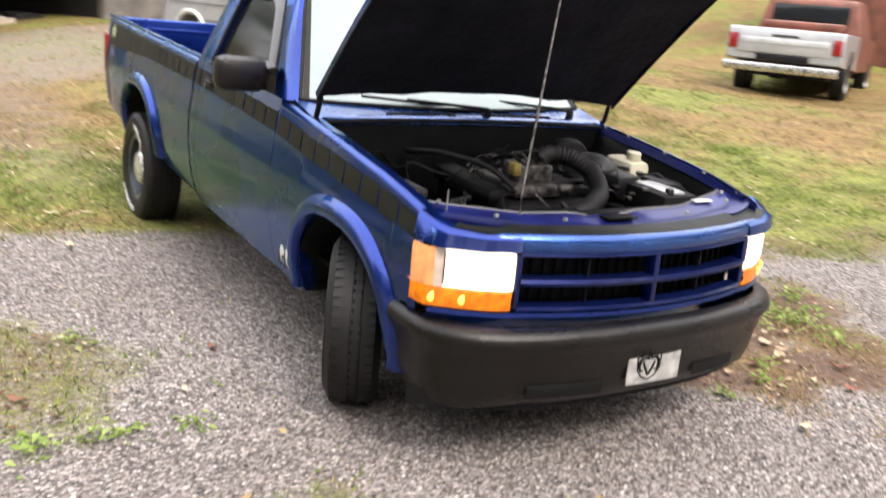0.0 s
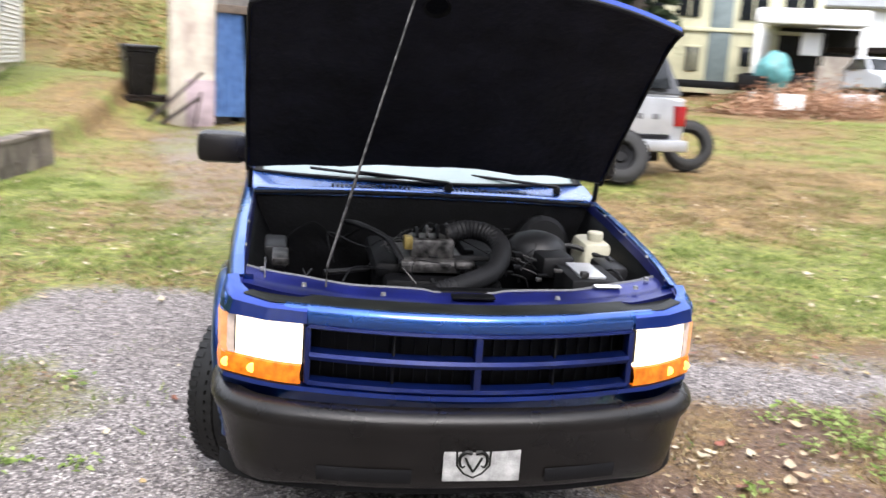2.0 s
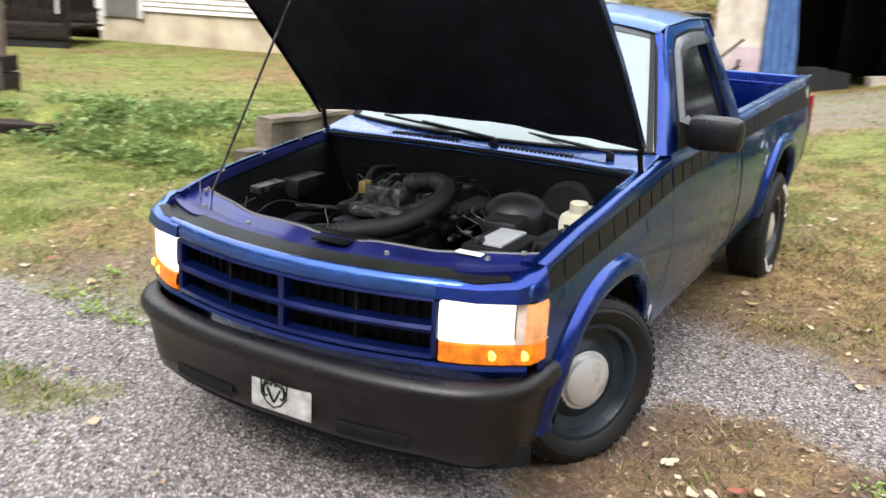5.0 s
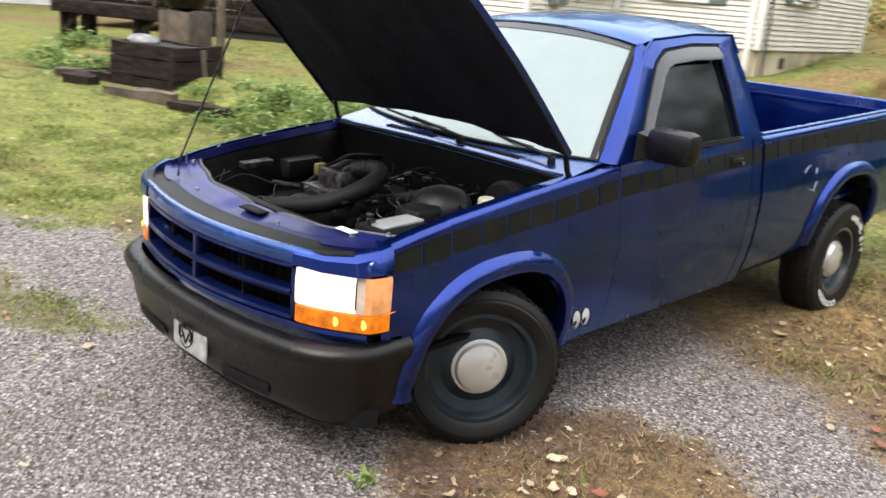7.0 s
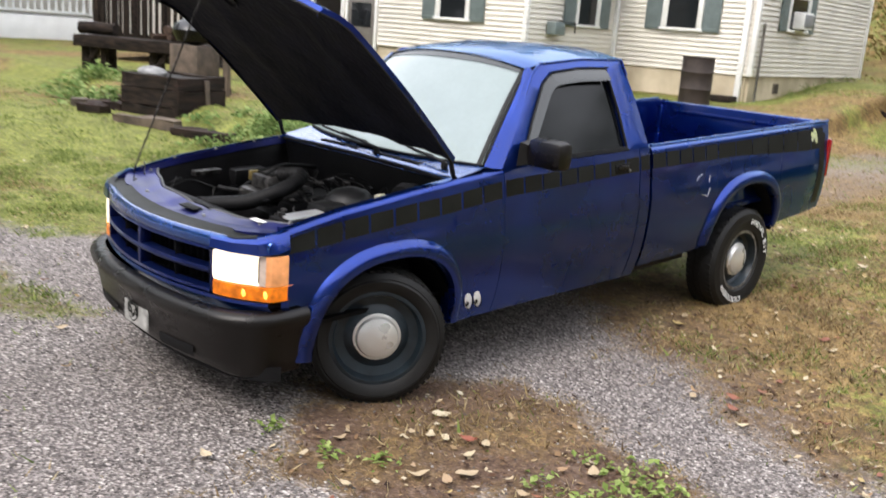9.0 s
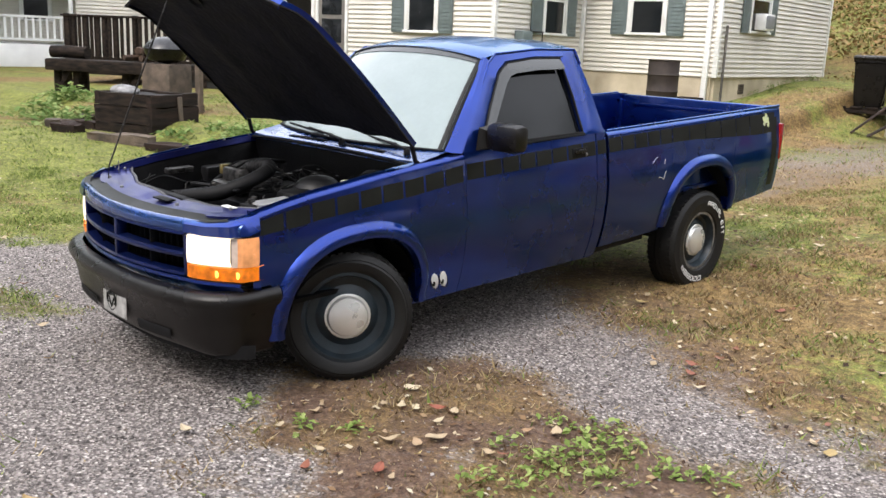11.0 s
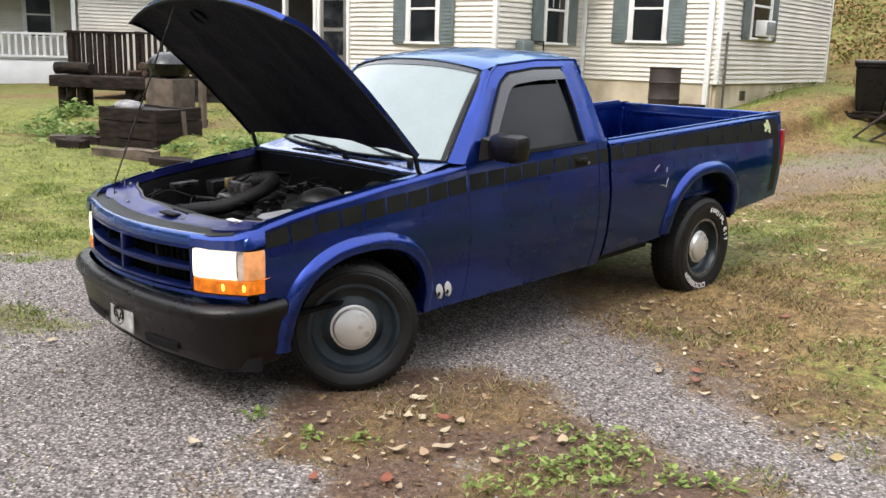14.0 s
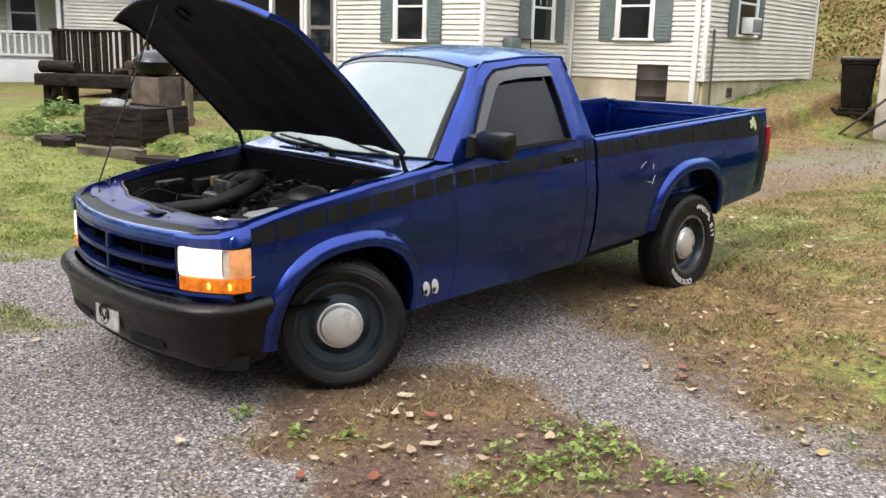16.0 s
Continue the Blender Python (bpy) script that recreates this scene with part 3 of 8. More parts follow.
# windscreen
def ws_point(s, t):
    """s across from -1 to 1, t from base to top."""
    x = s * (0.765 + (0.570 - 0.765) * t)
    y = (0.665 - 0.125 * (1 - s * s)) * (1 - t) + (1.125 - 0.055 * (1 - s * s)) * t
    z = (1.088 - 0.004 * (1 - s * s)) * (1 - t) + (1.535 + 0.052 * (1 - abs(s) ** 2.6)) * t + 0.018 * math.sin(math.pi * t)
    return Vector((x, y, z))


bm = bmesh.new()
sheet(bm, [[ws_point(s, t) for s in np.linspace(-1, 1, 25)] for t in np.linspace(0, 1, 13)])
part("windscreen", bm, M_WS, truck, "pale windscreen with the sky's reflection painted into its colour", shear=SH)
bm = bmesh.new()
sheet(bm, [[ws_point(s, t) + Vector((0, -0.003, 0.003)) for s in np.linspace(-0.97, 0.97, 25)] for t in (0.93, 0.96, 0.985)])
part("shade_band", bm, M_SMOKE, truck, "dark tint band along the top", shear=SH)
edge = [ws_point(s, 0) for s in np.linspace(-1, 1, 17)] + [ws_point(1, t) for t in np.linspace(0.1, 1, 8)] + [ws_point(s, 1) for s in np.linspace(0.9, -1, 16)] + [ws_point(-1, t) for t in np.linspace(0.9, 0, 9)]
rod("windscreen_seal", edge, 0.008, M_BLACK, 6)
for sd in (1, -1):
    bm = bmesh.new()
    sheet(bm, [[ws_point(sd * 0.99, t) + Vector((0, -0.004, 0.004)) for t in np.linspace(0, 1, 9)], [ws_point(sd * 0.955, t) + Vector((0, -0.004, 0.004)) for t in np.linspace(0, 1, 9)]])
    part("windscreen_border", bm, M_STRIPE, truck, shear=SH)

# cowl with its air vents
def cowl_z(x, y):
    return 1.048 + 0.18 * (y - 0.47) + 0.012 * (1 - (x / 0.8) ** 2)


bm = bmesh.new()
rows = []
for s in np.linspace(-1, 1, 33):
    x = s * 0.79
    y1 = 0.665 - 0.125 * (1 - s * s)
    rows.append([(x, 0.455, cowl_z(x, 0.47) - 0.03), (x, 0.46, cowl_z(x, 0.47) - 0.004)] + [(x, 0.47 + (y1 - 0.47) * t, cowl_z(x, 0.47 + (y1 - 0.47) * t)) for t in np.linspace(0, 1, 6)])
sheet(bm, rows)
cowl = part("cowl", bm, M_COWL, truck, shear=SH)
for x0, x1 in ((-0.42, -0.06), (0.08, 0.48)):
    n = 18 if x0 < 0 else 20
    for k in range(n):
        x = x0 + (x1 - x0) * k / n
        block("vent_slot", (x, 0.510, cowl_z(x, 0.51) + 0.001), (0.010, 0.036, 0.006), M_BLACK, 0.0, cowl)
for px, d, ln in ((0.10, -1, 0.46), (0.62, -1, 0.50)):
    y = 0.50 if px < 0.5 else 0.535
    arm = rod("wiper_arm", [(px, y, cowl_z(px, y) + 0.01), (px, y - 0.005, cowl_z(px, y) + 0.03), (px + d * 0.22, y + 0.035, 1.108), (px + d * 0.40, y + 0.055, 1.120)], [0.012, 0.010, 0.007, 0.006], M_BLACK, 6)
    rod("wiper_blade", [(px + d * 0.16, y + 0.06, 1.098), (px + d * 0.42, y + 0.055, 1.112), (px + d * 0.62, y + 0.07, 1.125)], 0.007, M_BLACK, 6, arm)
    bm = bmesh.new()
    lathe(bm, [(0.001, 0.03), (0.014, 0.03), (0.018, 0.02), (0.018, 0.0)], (px, y, cowl_z(px, y)), axis="z", n=14)
    part("wiper_pivot", bm, M_BLACK, arm, shear=SH)

# --- hood, raised ---
HINGE, TIP = Vector((0, 0.445, 1.152)), Vector((0, -0.305, 1.879))
hu = (TIP - HINGE).normalized()
hn = Vector((0, hu.z, -hu.y))  # towards the sky side, away from the engine
if hn.z < 0:
    hn = -hn
HL = (TIP - HINGE).length


def hood_point(s, t, lift=0.0):
    w = lerp_table([(0, 0.795), (0.5, 0.79), (0.92, 0.775), (1, 0.765)], t)
    u = t * (HL + 0.125 * (1 - abs(s) ** 2.2))
    crown = 0.040 * (1 - abs(s) ** 2.5) + 0.05 * math.sin(math.pi * min(1, t)) * 0.35 - 0.045 * max(0.0, (t - 0.82) / 0.18) ** 2
    return HINGE + hu * u + hn * (crown + lift) + Vector((s * w, 0, 0))


bm = bmesh.new()
S = np.linspace(-1, 1, 29)
T = np.linspace(0, 1, 22)
rows = []
for t in T:
    row = [hood_point(s, t) for s in S]
    row = [hood_point(-1, t, -0.028)] + row + [hood_point(1, t, -0.028)]
    rows.append(row)
rows.append([p - hn * 0.03 - hu * 0.004 for p in rows[-1]])
sheet(bm, rows)
hood = part("hood", bm, M_BLUE, truck, "raised blue hood with black underside", shear=SH)
bm = bmesh.new()
rows = []
for t in np.linspace(0.012, 0.985, 30):
    row = []
    for s in np.linspace(-0.985, 0.985, 41):
        pocket = min(abs(abs(s) - 0.50), 0.16) / 0.16 * 0.012
        pocket += min(abs(t - 0.50 - 0.25 * abs(s)), 0.10) / 0.10 * 0.010
        row.append(hood_point(s, t, -0.048 + pocket + 0.012 * noise.noise((s * 3, t * 4, 3)) + 0.006 * noise.noise((s * 9 + t * 5, t * 11, 7))))
    rows.append(row)
sheet(bm, rows)
part("hood_liner", bm, M_HOODIN, hood, "matt black hood underside", shear=SH)
rod("hood_rim", [hood_point(s, 0.992, -0.032) for s in S], 0.009, M_BLACK, 6, hood)
for sd in (1, -1):
    rod("hood_hinge", [(sd * 0.775, 0.50, 1.02), (sd * 0.778, 0.455, 1.06), (sd * 0.775, 0.43, 1.14)], 0.012, M_BLACK, 6)
    rod("hood_edge", [hood_point(sd * 0.995, t, -0.03) for t in np.linspace(0, 1, 14)], 0.007, M_BLACK, 6, hood)
bm = bmesh.new()
lathe(bm, [(0.0001, 0.01), (0.04, 0.01), (0.05, 0.0)], (0, 0, 0), axis="z", n=16)
M_ = Matrix.Translation(hood_point(-0.16, 0.86, -0.05)) @ hn.to_track_quat("Z", "Y").to_matrix().to_4x4()
bmesh.ops.transform(bm, matrix=M_, verts=bm.verts)
part("hood_striker", bm, M_BAY, hood, shear=SH)
rod("prop_rod", [(-0.49, -0.607, 0.93), (-0.487, -0.602, 1.0), tuple(hood_point(-0.27, 0.95, -0.045))], 0.0048, M_BAYALU, 6)

# --- nose: header lip, grille, lamps, bumper ---
def nose_y(x):
    """The front line of the nose in plan."""
    a = abs(x)
    return -0.795 + 0.085 * (a / 0.56) ** 2 if a < 0.56 else -0.710 + 0.145 * ((a - 0.56) / 0.28) ** 1.5


def ribbon(name, xs, prof, mat, parent=None, label=""):
    """Sweeps a profile of (forward, height) along the nose line."""
    bm = bmesh.new()
    sheet(bm, [[(x, nose_y(x) - f, z) for f, z in prof] for x in xs])
    return part(name, bm, mat, parent or truck, label, shear=SH)


XS = np.linspace(-0.815, 0.815, 49)
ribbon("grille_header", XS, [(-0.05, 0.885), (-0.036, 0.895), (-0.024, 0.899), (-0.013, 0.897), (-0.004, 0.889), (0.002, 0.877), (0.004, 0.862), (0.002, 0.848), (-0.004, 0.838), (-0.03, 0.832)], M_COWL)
ribbon("hood_seal_gap", np.linspace(-0.80, 0.80, 41), [(-0.034, 0.894), (-0.05, 0.893), (-0.09, 0.893), (-0.118, 0.902)], M_STRIPE, label="faded dark band along the nose")
ribbon("valance", XS, [(-0.03, 0.634), (0.002, 0.630), (0.004, 0.615), (-0.02, 0.585), (-0.05, 0.55)], M_BLUE)
ribbon("grille_backing", np.linspace(-0.54, 0.54, 31), [(-0.10, 0.85), (-0.10, 0.62)], M_BLACK)
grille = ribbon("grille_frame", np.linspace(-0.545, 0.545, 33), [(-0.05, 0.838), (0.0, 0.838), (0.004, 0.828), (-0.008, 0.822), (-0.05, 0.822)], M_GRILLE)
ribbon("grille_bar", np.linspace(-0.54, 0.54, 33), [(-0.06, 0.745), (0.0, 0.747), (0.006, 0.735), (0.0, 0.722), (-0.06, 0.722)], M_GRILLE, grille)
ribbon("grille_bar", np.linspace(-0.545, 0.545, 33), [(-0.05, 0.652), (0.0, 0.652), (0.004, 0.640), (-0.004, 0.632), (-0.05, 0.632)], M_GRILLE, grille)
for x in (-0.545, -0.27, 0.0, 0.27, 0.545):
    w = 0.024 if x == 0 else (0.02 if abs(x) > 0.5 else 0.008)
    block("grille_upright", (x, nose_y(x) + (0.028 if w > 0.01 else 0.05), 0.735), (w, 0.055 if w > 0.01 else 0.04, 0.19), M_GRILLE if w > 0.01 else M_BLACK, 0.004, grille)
for k in range(24):
    x = -0.52 + 1.04 * (k + 0.5) / 24
    block("grille_fin", (x, nose_y(x) + 0.084, 0.735), (0.004, 0.02, 0.18), M_BLACK, 0.0, grille)

for sd in (1, -1):
    xs = np.linspace(0.562, 0.812, 15)
    lamp_bm = bmesh.new()
    sheet(lamp_bm, [[(sd * x, nose_y(x) - f, z) for f, z in ((-0.05, 0.835), (0.0, 0.832), (0.003, 0.80), (0.003, 0.73), (0.0, 0.705), (-0.05, 0.70))] for x in np.linspace(0.562, 0.775, 13)])
    head = part("headlight", lamp_bm, M_LAMP, truck, "lit rectangular headlight", shear=SH)
    b2 = bmesh.new()
    pts = []
    for x, y in ((0.776, None), (0.800, None), (0.820, None), (0.831, -0.545), (0.835, -0.505)):
        pts.append((x, nose_y(x) if y is None else y))
    sheet(b2, [[(sd * (x + dx), y, z) for dx, z in ((0, 0.835), (0.004, 0.82), (0.004, 0.72), (0, 0.703))] for x, y in pts[1:]])
    part("side_lens", b2, M_LAMPSIDE, head, "clear and amber side lens", shear=SH)
    b2 = bmesh.new()
    sheet(b2, [[(sd * (x + dx), y, z) for dx, z in ((0, 0.835), (0.004, 0.82), (0.004, 0.72), (0, 0.703))] for x, y in pts[:2]])
    part("clear_lens", b2, M_CLEAR, head, "clear plastic lens edge", shear=SH)
    b2 = bmesh.new()
    pts = [(x, nose_y(x)) for x in np.linspace(0.562, 0.82, 14)] + [(0.831, -0.545), (0.835, -0.505)]
    sheet(b2, [[(sd * (x + dx), y - f, z) for dx, f, z in ((0, -0.03, 0.702), (0.002, 0.001, 0.698), (0.006, 0.004, 0.67), (0.004, 0.002, 0.638), (0, -0.03, 0.634))] for x, y in pts])
    sig = part("turn_signal", b2, M_AMBER, head, "lit amber turn signal", shear=SH)
    for bx in (0.715, 0.800):
        bm = bmesh.new()
        bmesh.ops.create_uvsphere(bm, u_segments=12, v_segments=8, radius=0.5, matrix=Matrix.Translation((sd * bx, nose_y(bx) - 0.002, 0.668)) @ Matrix.Diagonal((0.046, 0.010, 0.036, 1)))
        part("bulb", bm, M_BULB, sig, "glowing amber bulb", shear=SH)
    bm = bmesh.new()
    sheet(bm, [[(sd * x, y, z) for z in (0.86, 0.60)] for x, y in [(0.55, nose_y(0.55) + 0.05), (0.70, nose_y(0.7) + 0.06), (0.80, -0.50)]])
    part("lamp_backing", bm, M_BLACK, truck, shear=SH)
    # fender nose cap over the lamp corner
    bm = bmesh.new()
    sheet(bm, [[(sd * x, y, z) for x, y, z in row] for row in (
        [(0.55, -0.690, 0.893), (0.66, -0.655, 0.897), (0.735, -0.60, 0.909), (0.765, -0.55, 0.923), (0.775, -0.495, 0.937)],
        [(0.55, -0.706, 0.892), (0.67, -0.672, 0.894), (0.765, -0.615, 0.904), (0.800, -0.555, 0.918), (0.812, -0.495, 0.934)],
        [(0.55, -0.720, 0.880), (0.68, -0.684, 0.882), (0.785, -0.628, 0.889), (0.818, -0.560, 0.901), (0.822, -0.495, 0.915)],
        [(0.55, -0.724, 0.842), (0.68, -0.692, 0.842), (0.797, -0.628, 0.842), (0.832, -0.550, 0.845), (0.832, -0.495, 0.86)],
        [(0.55, -0.700, 0.836), (0.68, -0.670, 0.836), (0.780, -0.610, 0.836), (0.812, -0.540, 0.838), (0.828, -0.495, 0.838)])])
    part("fender_nose", bm, M_BLUE, truck, shear=SH)
    bm = bmesh.new()
    sheet(bm, [[(sd * x, y, z + 0.004) for x, y, z in row] for row in (
        [(0.55, -0.672, 0.894), (0.66, -0.640, 0.897), (0.725, -0.590, 0.909)],
        [(0.55, -0.692, 0.893), (0.66, -0.657, 0.897), (0.737, -0.603, 0.908)],
        [(0.55, -0.704, 0.892), (0.67, -0.670, 0.894), (0.757, -0.614, 0.904)])])
    part("nose_band", bm, M_STRIPE, truck, shear=SH)
    bm = bmesh.new()
    sheet(bm, [[(sd * x, y, z) for x, y, z in row] for row in (
        [(0.826, -0.53, 0.63), (0.836, -0.495, 0.63)], [(0.826, -0.53, 0.605), (0.836, -0.495, 0.60)], [(0.80, -0.50, 0.56), (0.82, -0.47, 0.55)])])
    part("lamp_sill", bm, M_BLUE, truck, shear=SH)


def bumper_line(n=49):
    """Plan of the bumper, wrapping round both corners."""
    half = [(0.0, -0.862), (0.2, -0.858), (0.4, -0.838), (0.6, -0.795), (0.72, -0.745), (0.80, -0.675), (0.843, -0.60), (0.858, -0.52), (0.862, -0.40)]
    sm = smooth_path([(x, y, 0) for x, y in half], 4)
    return [(-p.x, p.y) for p in sm[:0:-1]] + [(p.x, p.y) for p in sm]


BL = bumper_line()
bm = bmesh.new()
rows = []
for i, (x, y) in enumerate(BL):
    a, b = BL[max(0, i - 1)], BL[min(len(BL) - 1, i + 1)]
    d = Vector((b[0] - a[0], b[1] - a[1], 0)).normalized()
    n = Vector((d.y, -d.x, 0))
    low = 0.295 - 0.025 * sstep(0.5, 0.85, abs(x))
    prof = [(-0.075, 0.590), (-0.045, 0.591), (-0.027, 0.587), (-0.013, 0.578), (-0.004, 0.565), (0.0, 0.549), (-0.008, 0.525), (-0.028, 0.495), (-0.044, 0.42), (-0.054, 0.36), (-0.075, low + 0.02), (-0.10, low), (-0.13, low + 0.02)]
    rows.append([Vector((x, y, 0)) + n * f + Vector((0, 0, z)) for f, z in prof])
sheet(bm, rows)
bmp = part("front_bumper", bm, M_BUMPER, truck, "dark grey plastic front bumper", shear=SH)
bm = bmesh.new()
sheet(bm, [[(x, y + 0.12, z) for z in (0.33, 0.265)] for x, y in BL[10:-10]])
thicken(bm, 0.006)
part("air_dam", bm, M_BLACK, bmp, "black lower lip", shear=SH)
for x0, x1 in ((-0.52, -0.20), (0.24, 0.52)):
    bm = bmesh.new()
    run = [(x, y) for x, y in BL if x0 < x < x1]
    sheet(bm, [[(x, y + 0.043 + 0.01 * abs(x), 0.388), (x, y + 0.040 + 0.01 * abs(x), 0.375), (x, y + 0.046 + 0.01 * abs(x), 0.345), (x, y + 0.052 + 0.01 * abs(x), 0.335)] for x, y in run])
    part("bumper_slot", bm, M_BLACK, bmp, shear=SH)
# front plate with a plain shield emblem
plate = block("front_plate", (0.029, -0.822, 0.42), (0.258, 0.006, 0.134), M_PLATE, 0.002, None, "scuffed metal front plate with dark shield emblem")
bm = bmesh.new()
out = [(-0.060, 0.047), (-0.03, 0.053), (0.03, 0.053), (0.060, 0.047), (0.058, -0.012), (0.032, -0.042), (0.0, -0.057), (-0.032, -0.042), (-0.058, -0.012)]
sheet(bm, [[(a, -0.8265, 0.42 + b) for a, b in out], [(a * 0.88, -0.8265, 0.42 + b * 0.88) for a, b in out]], closed=True)
for sx in (-1, 1):
    horn = smooth_path([(sx * 0.006, -0.8265, 0.452), (sx * 0.026, -0.8265, 0.455), (sx * 0.044, -0.8265, 0.440), (sx * 0.045, -0.8265, 0.416), (sx * 0.036, -0.8265, 0.402), (sx * 0.027, -0.8265, 0.408)], 4)
    tube(bm, horn, [0.0085 - 0.006 * k / (len(horn) - 1) for k in range(len(horn))], 6)
    tube(bm, [(sx * 0.028, -0.8265, 0.436), (sx * 0.014, -0.8265, 0.408), (0.0, -0.8265, 0.386)], [0.004, 0.005, 0.004], 5)
part("plate_emblem", bm, M_STRIPE, plate, shear=SH)

# --- engine bay ---
# top panel of the radiator support, with the bay's curved front edge
bm = bmesh.new()
rows = []
for x in np.linspace(-0.785, 0.785, 45):
    a = abs(x)
    back = -0.485 + 0.13 * (a / 0.78) ** 3 + 0.012 * math.cos(x * 9) + 0.006 * math.cos(x * 23)
    frontl = nose_y(x) + 0.115 if a < 0.56 else nose_y(x) + 0.10
    zz = 0.895 + 0.035 * (a / 0.78) ** 2
    notch = 0.012 * sstep(0.16, 0.10, a)
    rows.append([(x, back, zz - 0.07), (x, back, zz - 0.008 - notch), (x, back - 0.012, zz - notch)] + [(x, back - 0.012 + (frontl - back) * t, zz - 0.012 * t - notch - (0.006 if 0.3 < t < 0.6 else 0)) for t in np.linspace(0.1, 0.95, 7)] + [(x, frontl, zz - 0.03)])
sheet(bm, rows)
rad_top = part("radiator_support", bm, M_BAYBLUE, truck, "blue radiator support panel", shear=SH)
rod("bay_seal", [(r[1][0], r[1][1] + 0.004, r[1][2] + 0.004) for r in rows], 0.007, material("grey_seal", (0.085, 0.085, 0.095), 0.6), 6, rad_top)
block("latch_plate", (0.02, -0.545, 0.889), (0.15, 0.05, 0.008), M_BAY, 0.002, rad_top)
block("label", (0.53, -0.475, 0.918), (0.095, 0.032, 0.003), M_WHITE, 0.0, rad_top, "small white paper label")
for x, y in ((-0.56, -0.57), (-0.70, -0.42), (0.70, -0.42), (0.62, -0.52), (-0.3, -0.62), (0.3, -0.62)):
    bm = bmesh.new()
    lathe(bm, [(0.001, 0.012), (0.008, 0.011), (0.010, 0.0)], (x, y, 0.905 + 0.03 * (x / 0.78) ** 2), axis="z", n=10)
    part("bolt_head", bm, M_ALU, rad_top, shear=SH)
rod("bay_pin", [(-0.69, -0.46, 0.91), (-0.69, -0.46, 0.985)], 0.0035, M_ALU, 6, rad_top)
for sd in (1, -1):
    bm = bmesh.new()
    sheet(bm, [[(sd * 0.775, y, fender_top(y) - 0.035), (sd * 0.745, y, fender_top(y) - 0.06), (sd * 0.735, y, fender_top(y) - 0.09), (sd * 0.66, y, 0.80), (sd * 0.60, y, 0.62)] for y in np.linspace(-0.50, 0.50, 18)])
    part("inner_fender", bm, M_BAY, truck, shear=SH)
    bm = bmesh.new()
    sheet(bm, [[(sd * 0.790, y, fender_top(y) - 0.006), (sd * 0.760, y, fender_top(y) - 0.012), (sd * 0.752, y, fender_top(y) - 0.045)] for y in np.linspace(-0.58, 0.50, 20)])
    rail = part("fender_rail", bm, M_BAYBLUE, truck, shear=SH)
    for y in (-0.45, -0.25, 0.0, 0.25, 0.42):
        bm = bmesh.new()
        lathe(bm, [(0.001, 0.008), (0.008, 0.007), (0.010, 0.0)], (sd * 0.766, y, fender_top(y) - 0.010), axis="z", n=8)
        part("fender_bolt", bm, M_ALU, rail, shear=SH)
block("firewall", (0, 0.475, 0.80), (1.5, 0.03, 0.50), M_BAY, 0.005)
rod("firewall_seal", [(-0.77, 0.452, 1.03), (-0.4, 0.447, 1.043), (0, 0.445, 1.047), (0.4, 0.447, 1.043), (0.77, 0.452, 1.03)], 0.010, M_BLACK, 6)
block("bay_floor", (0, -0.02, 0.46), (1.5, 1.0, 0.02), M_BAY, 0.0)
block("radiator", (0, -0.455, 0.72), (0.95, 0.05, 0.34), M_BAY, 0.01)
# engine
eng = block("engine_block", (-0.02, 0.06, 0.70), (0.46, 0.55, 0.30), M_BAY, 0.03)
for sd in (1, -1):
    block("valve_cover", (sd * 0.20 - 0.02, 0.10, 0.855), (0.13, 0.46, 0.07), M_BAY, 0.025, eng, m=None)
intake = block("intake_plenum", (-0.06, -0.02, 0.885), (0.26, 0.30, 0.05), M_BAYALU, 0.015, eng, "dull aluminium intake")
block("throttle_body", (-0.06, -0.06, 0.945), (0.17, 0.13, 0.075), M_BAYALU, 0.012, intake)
for k in range(4):
    cyx = -0.12 + 0.04 * k
    rod("fuel_line", [(cyx, -0.10, 0.985), (cyx + 0.01, 0.0, 1.0 + 0.006 * k), (cyx + 0.02, 0.16, 0.94)], 0.007, M_BAYALU if k % 2 else M_BAY, 6, intake, smoothed=4)
block("sensor", (-0.155, -0.10, 0.965), (0.035, 0.05, 0.05), material("brass_yellow", (0.20, 0.15, 0.045), 0.4, 0.5), 0.006, intake)
block("oil_cap_cover", (0.06, -0.16, 0.90), (0.08, 0.06, 0.03), M_BAYALU, 0.012, eng)
# corrugated intake hose
hp = smooth_path([(0.0, -0.04, 0.985), (0.10, 0.0, 1.0), (0.185, -0.05, 0.99), (0.205, -0.16, 0.955), (0.14, -0.29, 0.905), (0.01, -0.385, 0.88), (-0.09, -0.42, 0.86)], 10)
rod("intake_hose", hp, [0.036 + 0.004 * (k % 2) for k in range(len(hp))], M_BLACK, 14)
M_CAN = material("black_canister", (0.007, 0.007, 0.008), 0.5, 0, 0.2, 6, spec=0.3)
bm = bmesh.new()
lathe(bm, [(0.0001, 0.10), (0.05, 0.095), (0.09, 0.08), (0.12, 0.05), (0.128, 0.02), (0.128, -0.05), (0.115, -0.08), (0.0001, -0.08)], (0.42, 0.10, 0.88), axis="z", n=32)
part("air_cleaner", bm, M_CAN, truck, shear=SH)
block("air_duct", (0.44, -0.07, 0.885), (0.14, 0.20, 0.09), M_CAN, 0.02, m=Matrix.Rotation(radians(6), 4, "Z"))
bat = block("battery", (0.53, -0.245, 0.82), (0.19, 0.24, 0.17), M_BLACK, 0.008)
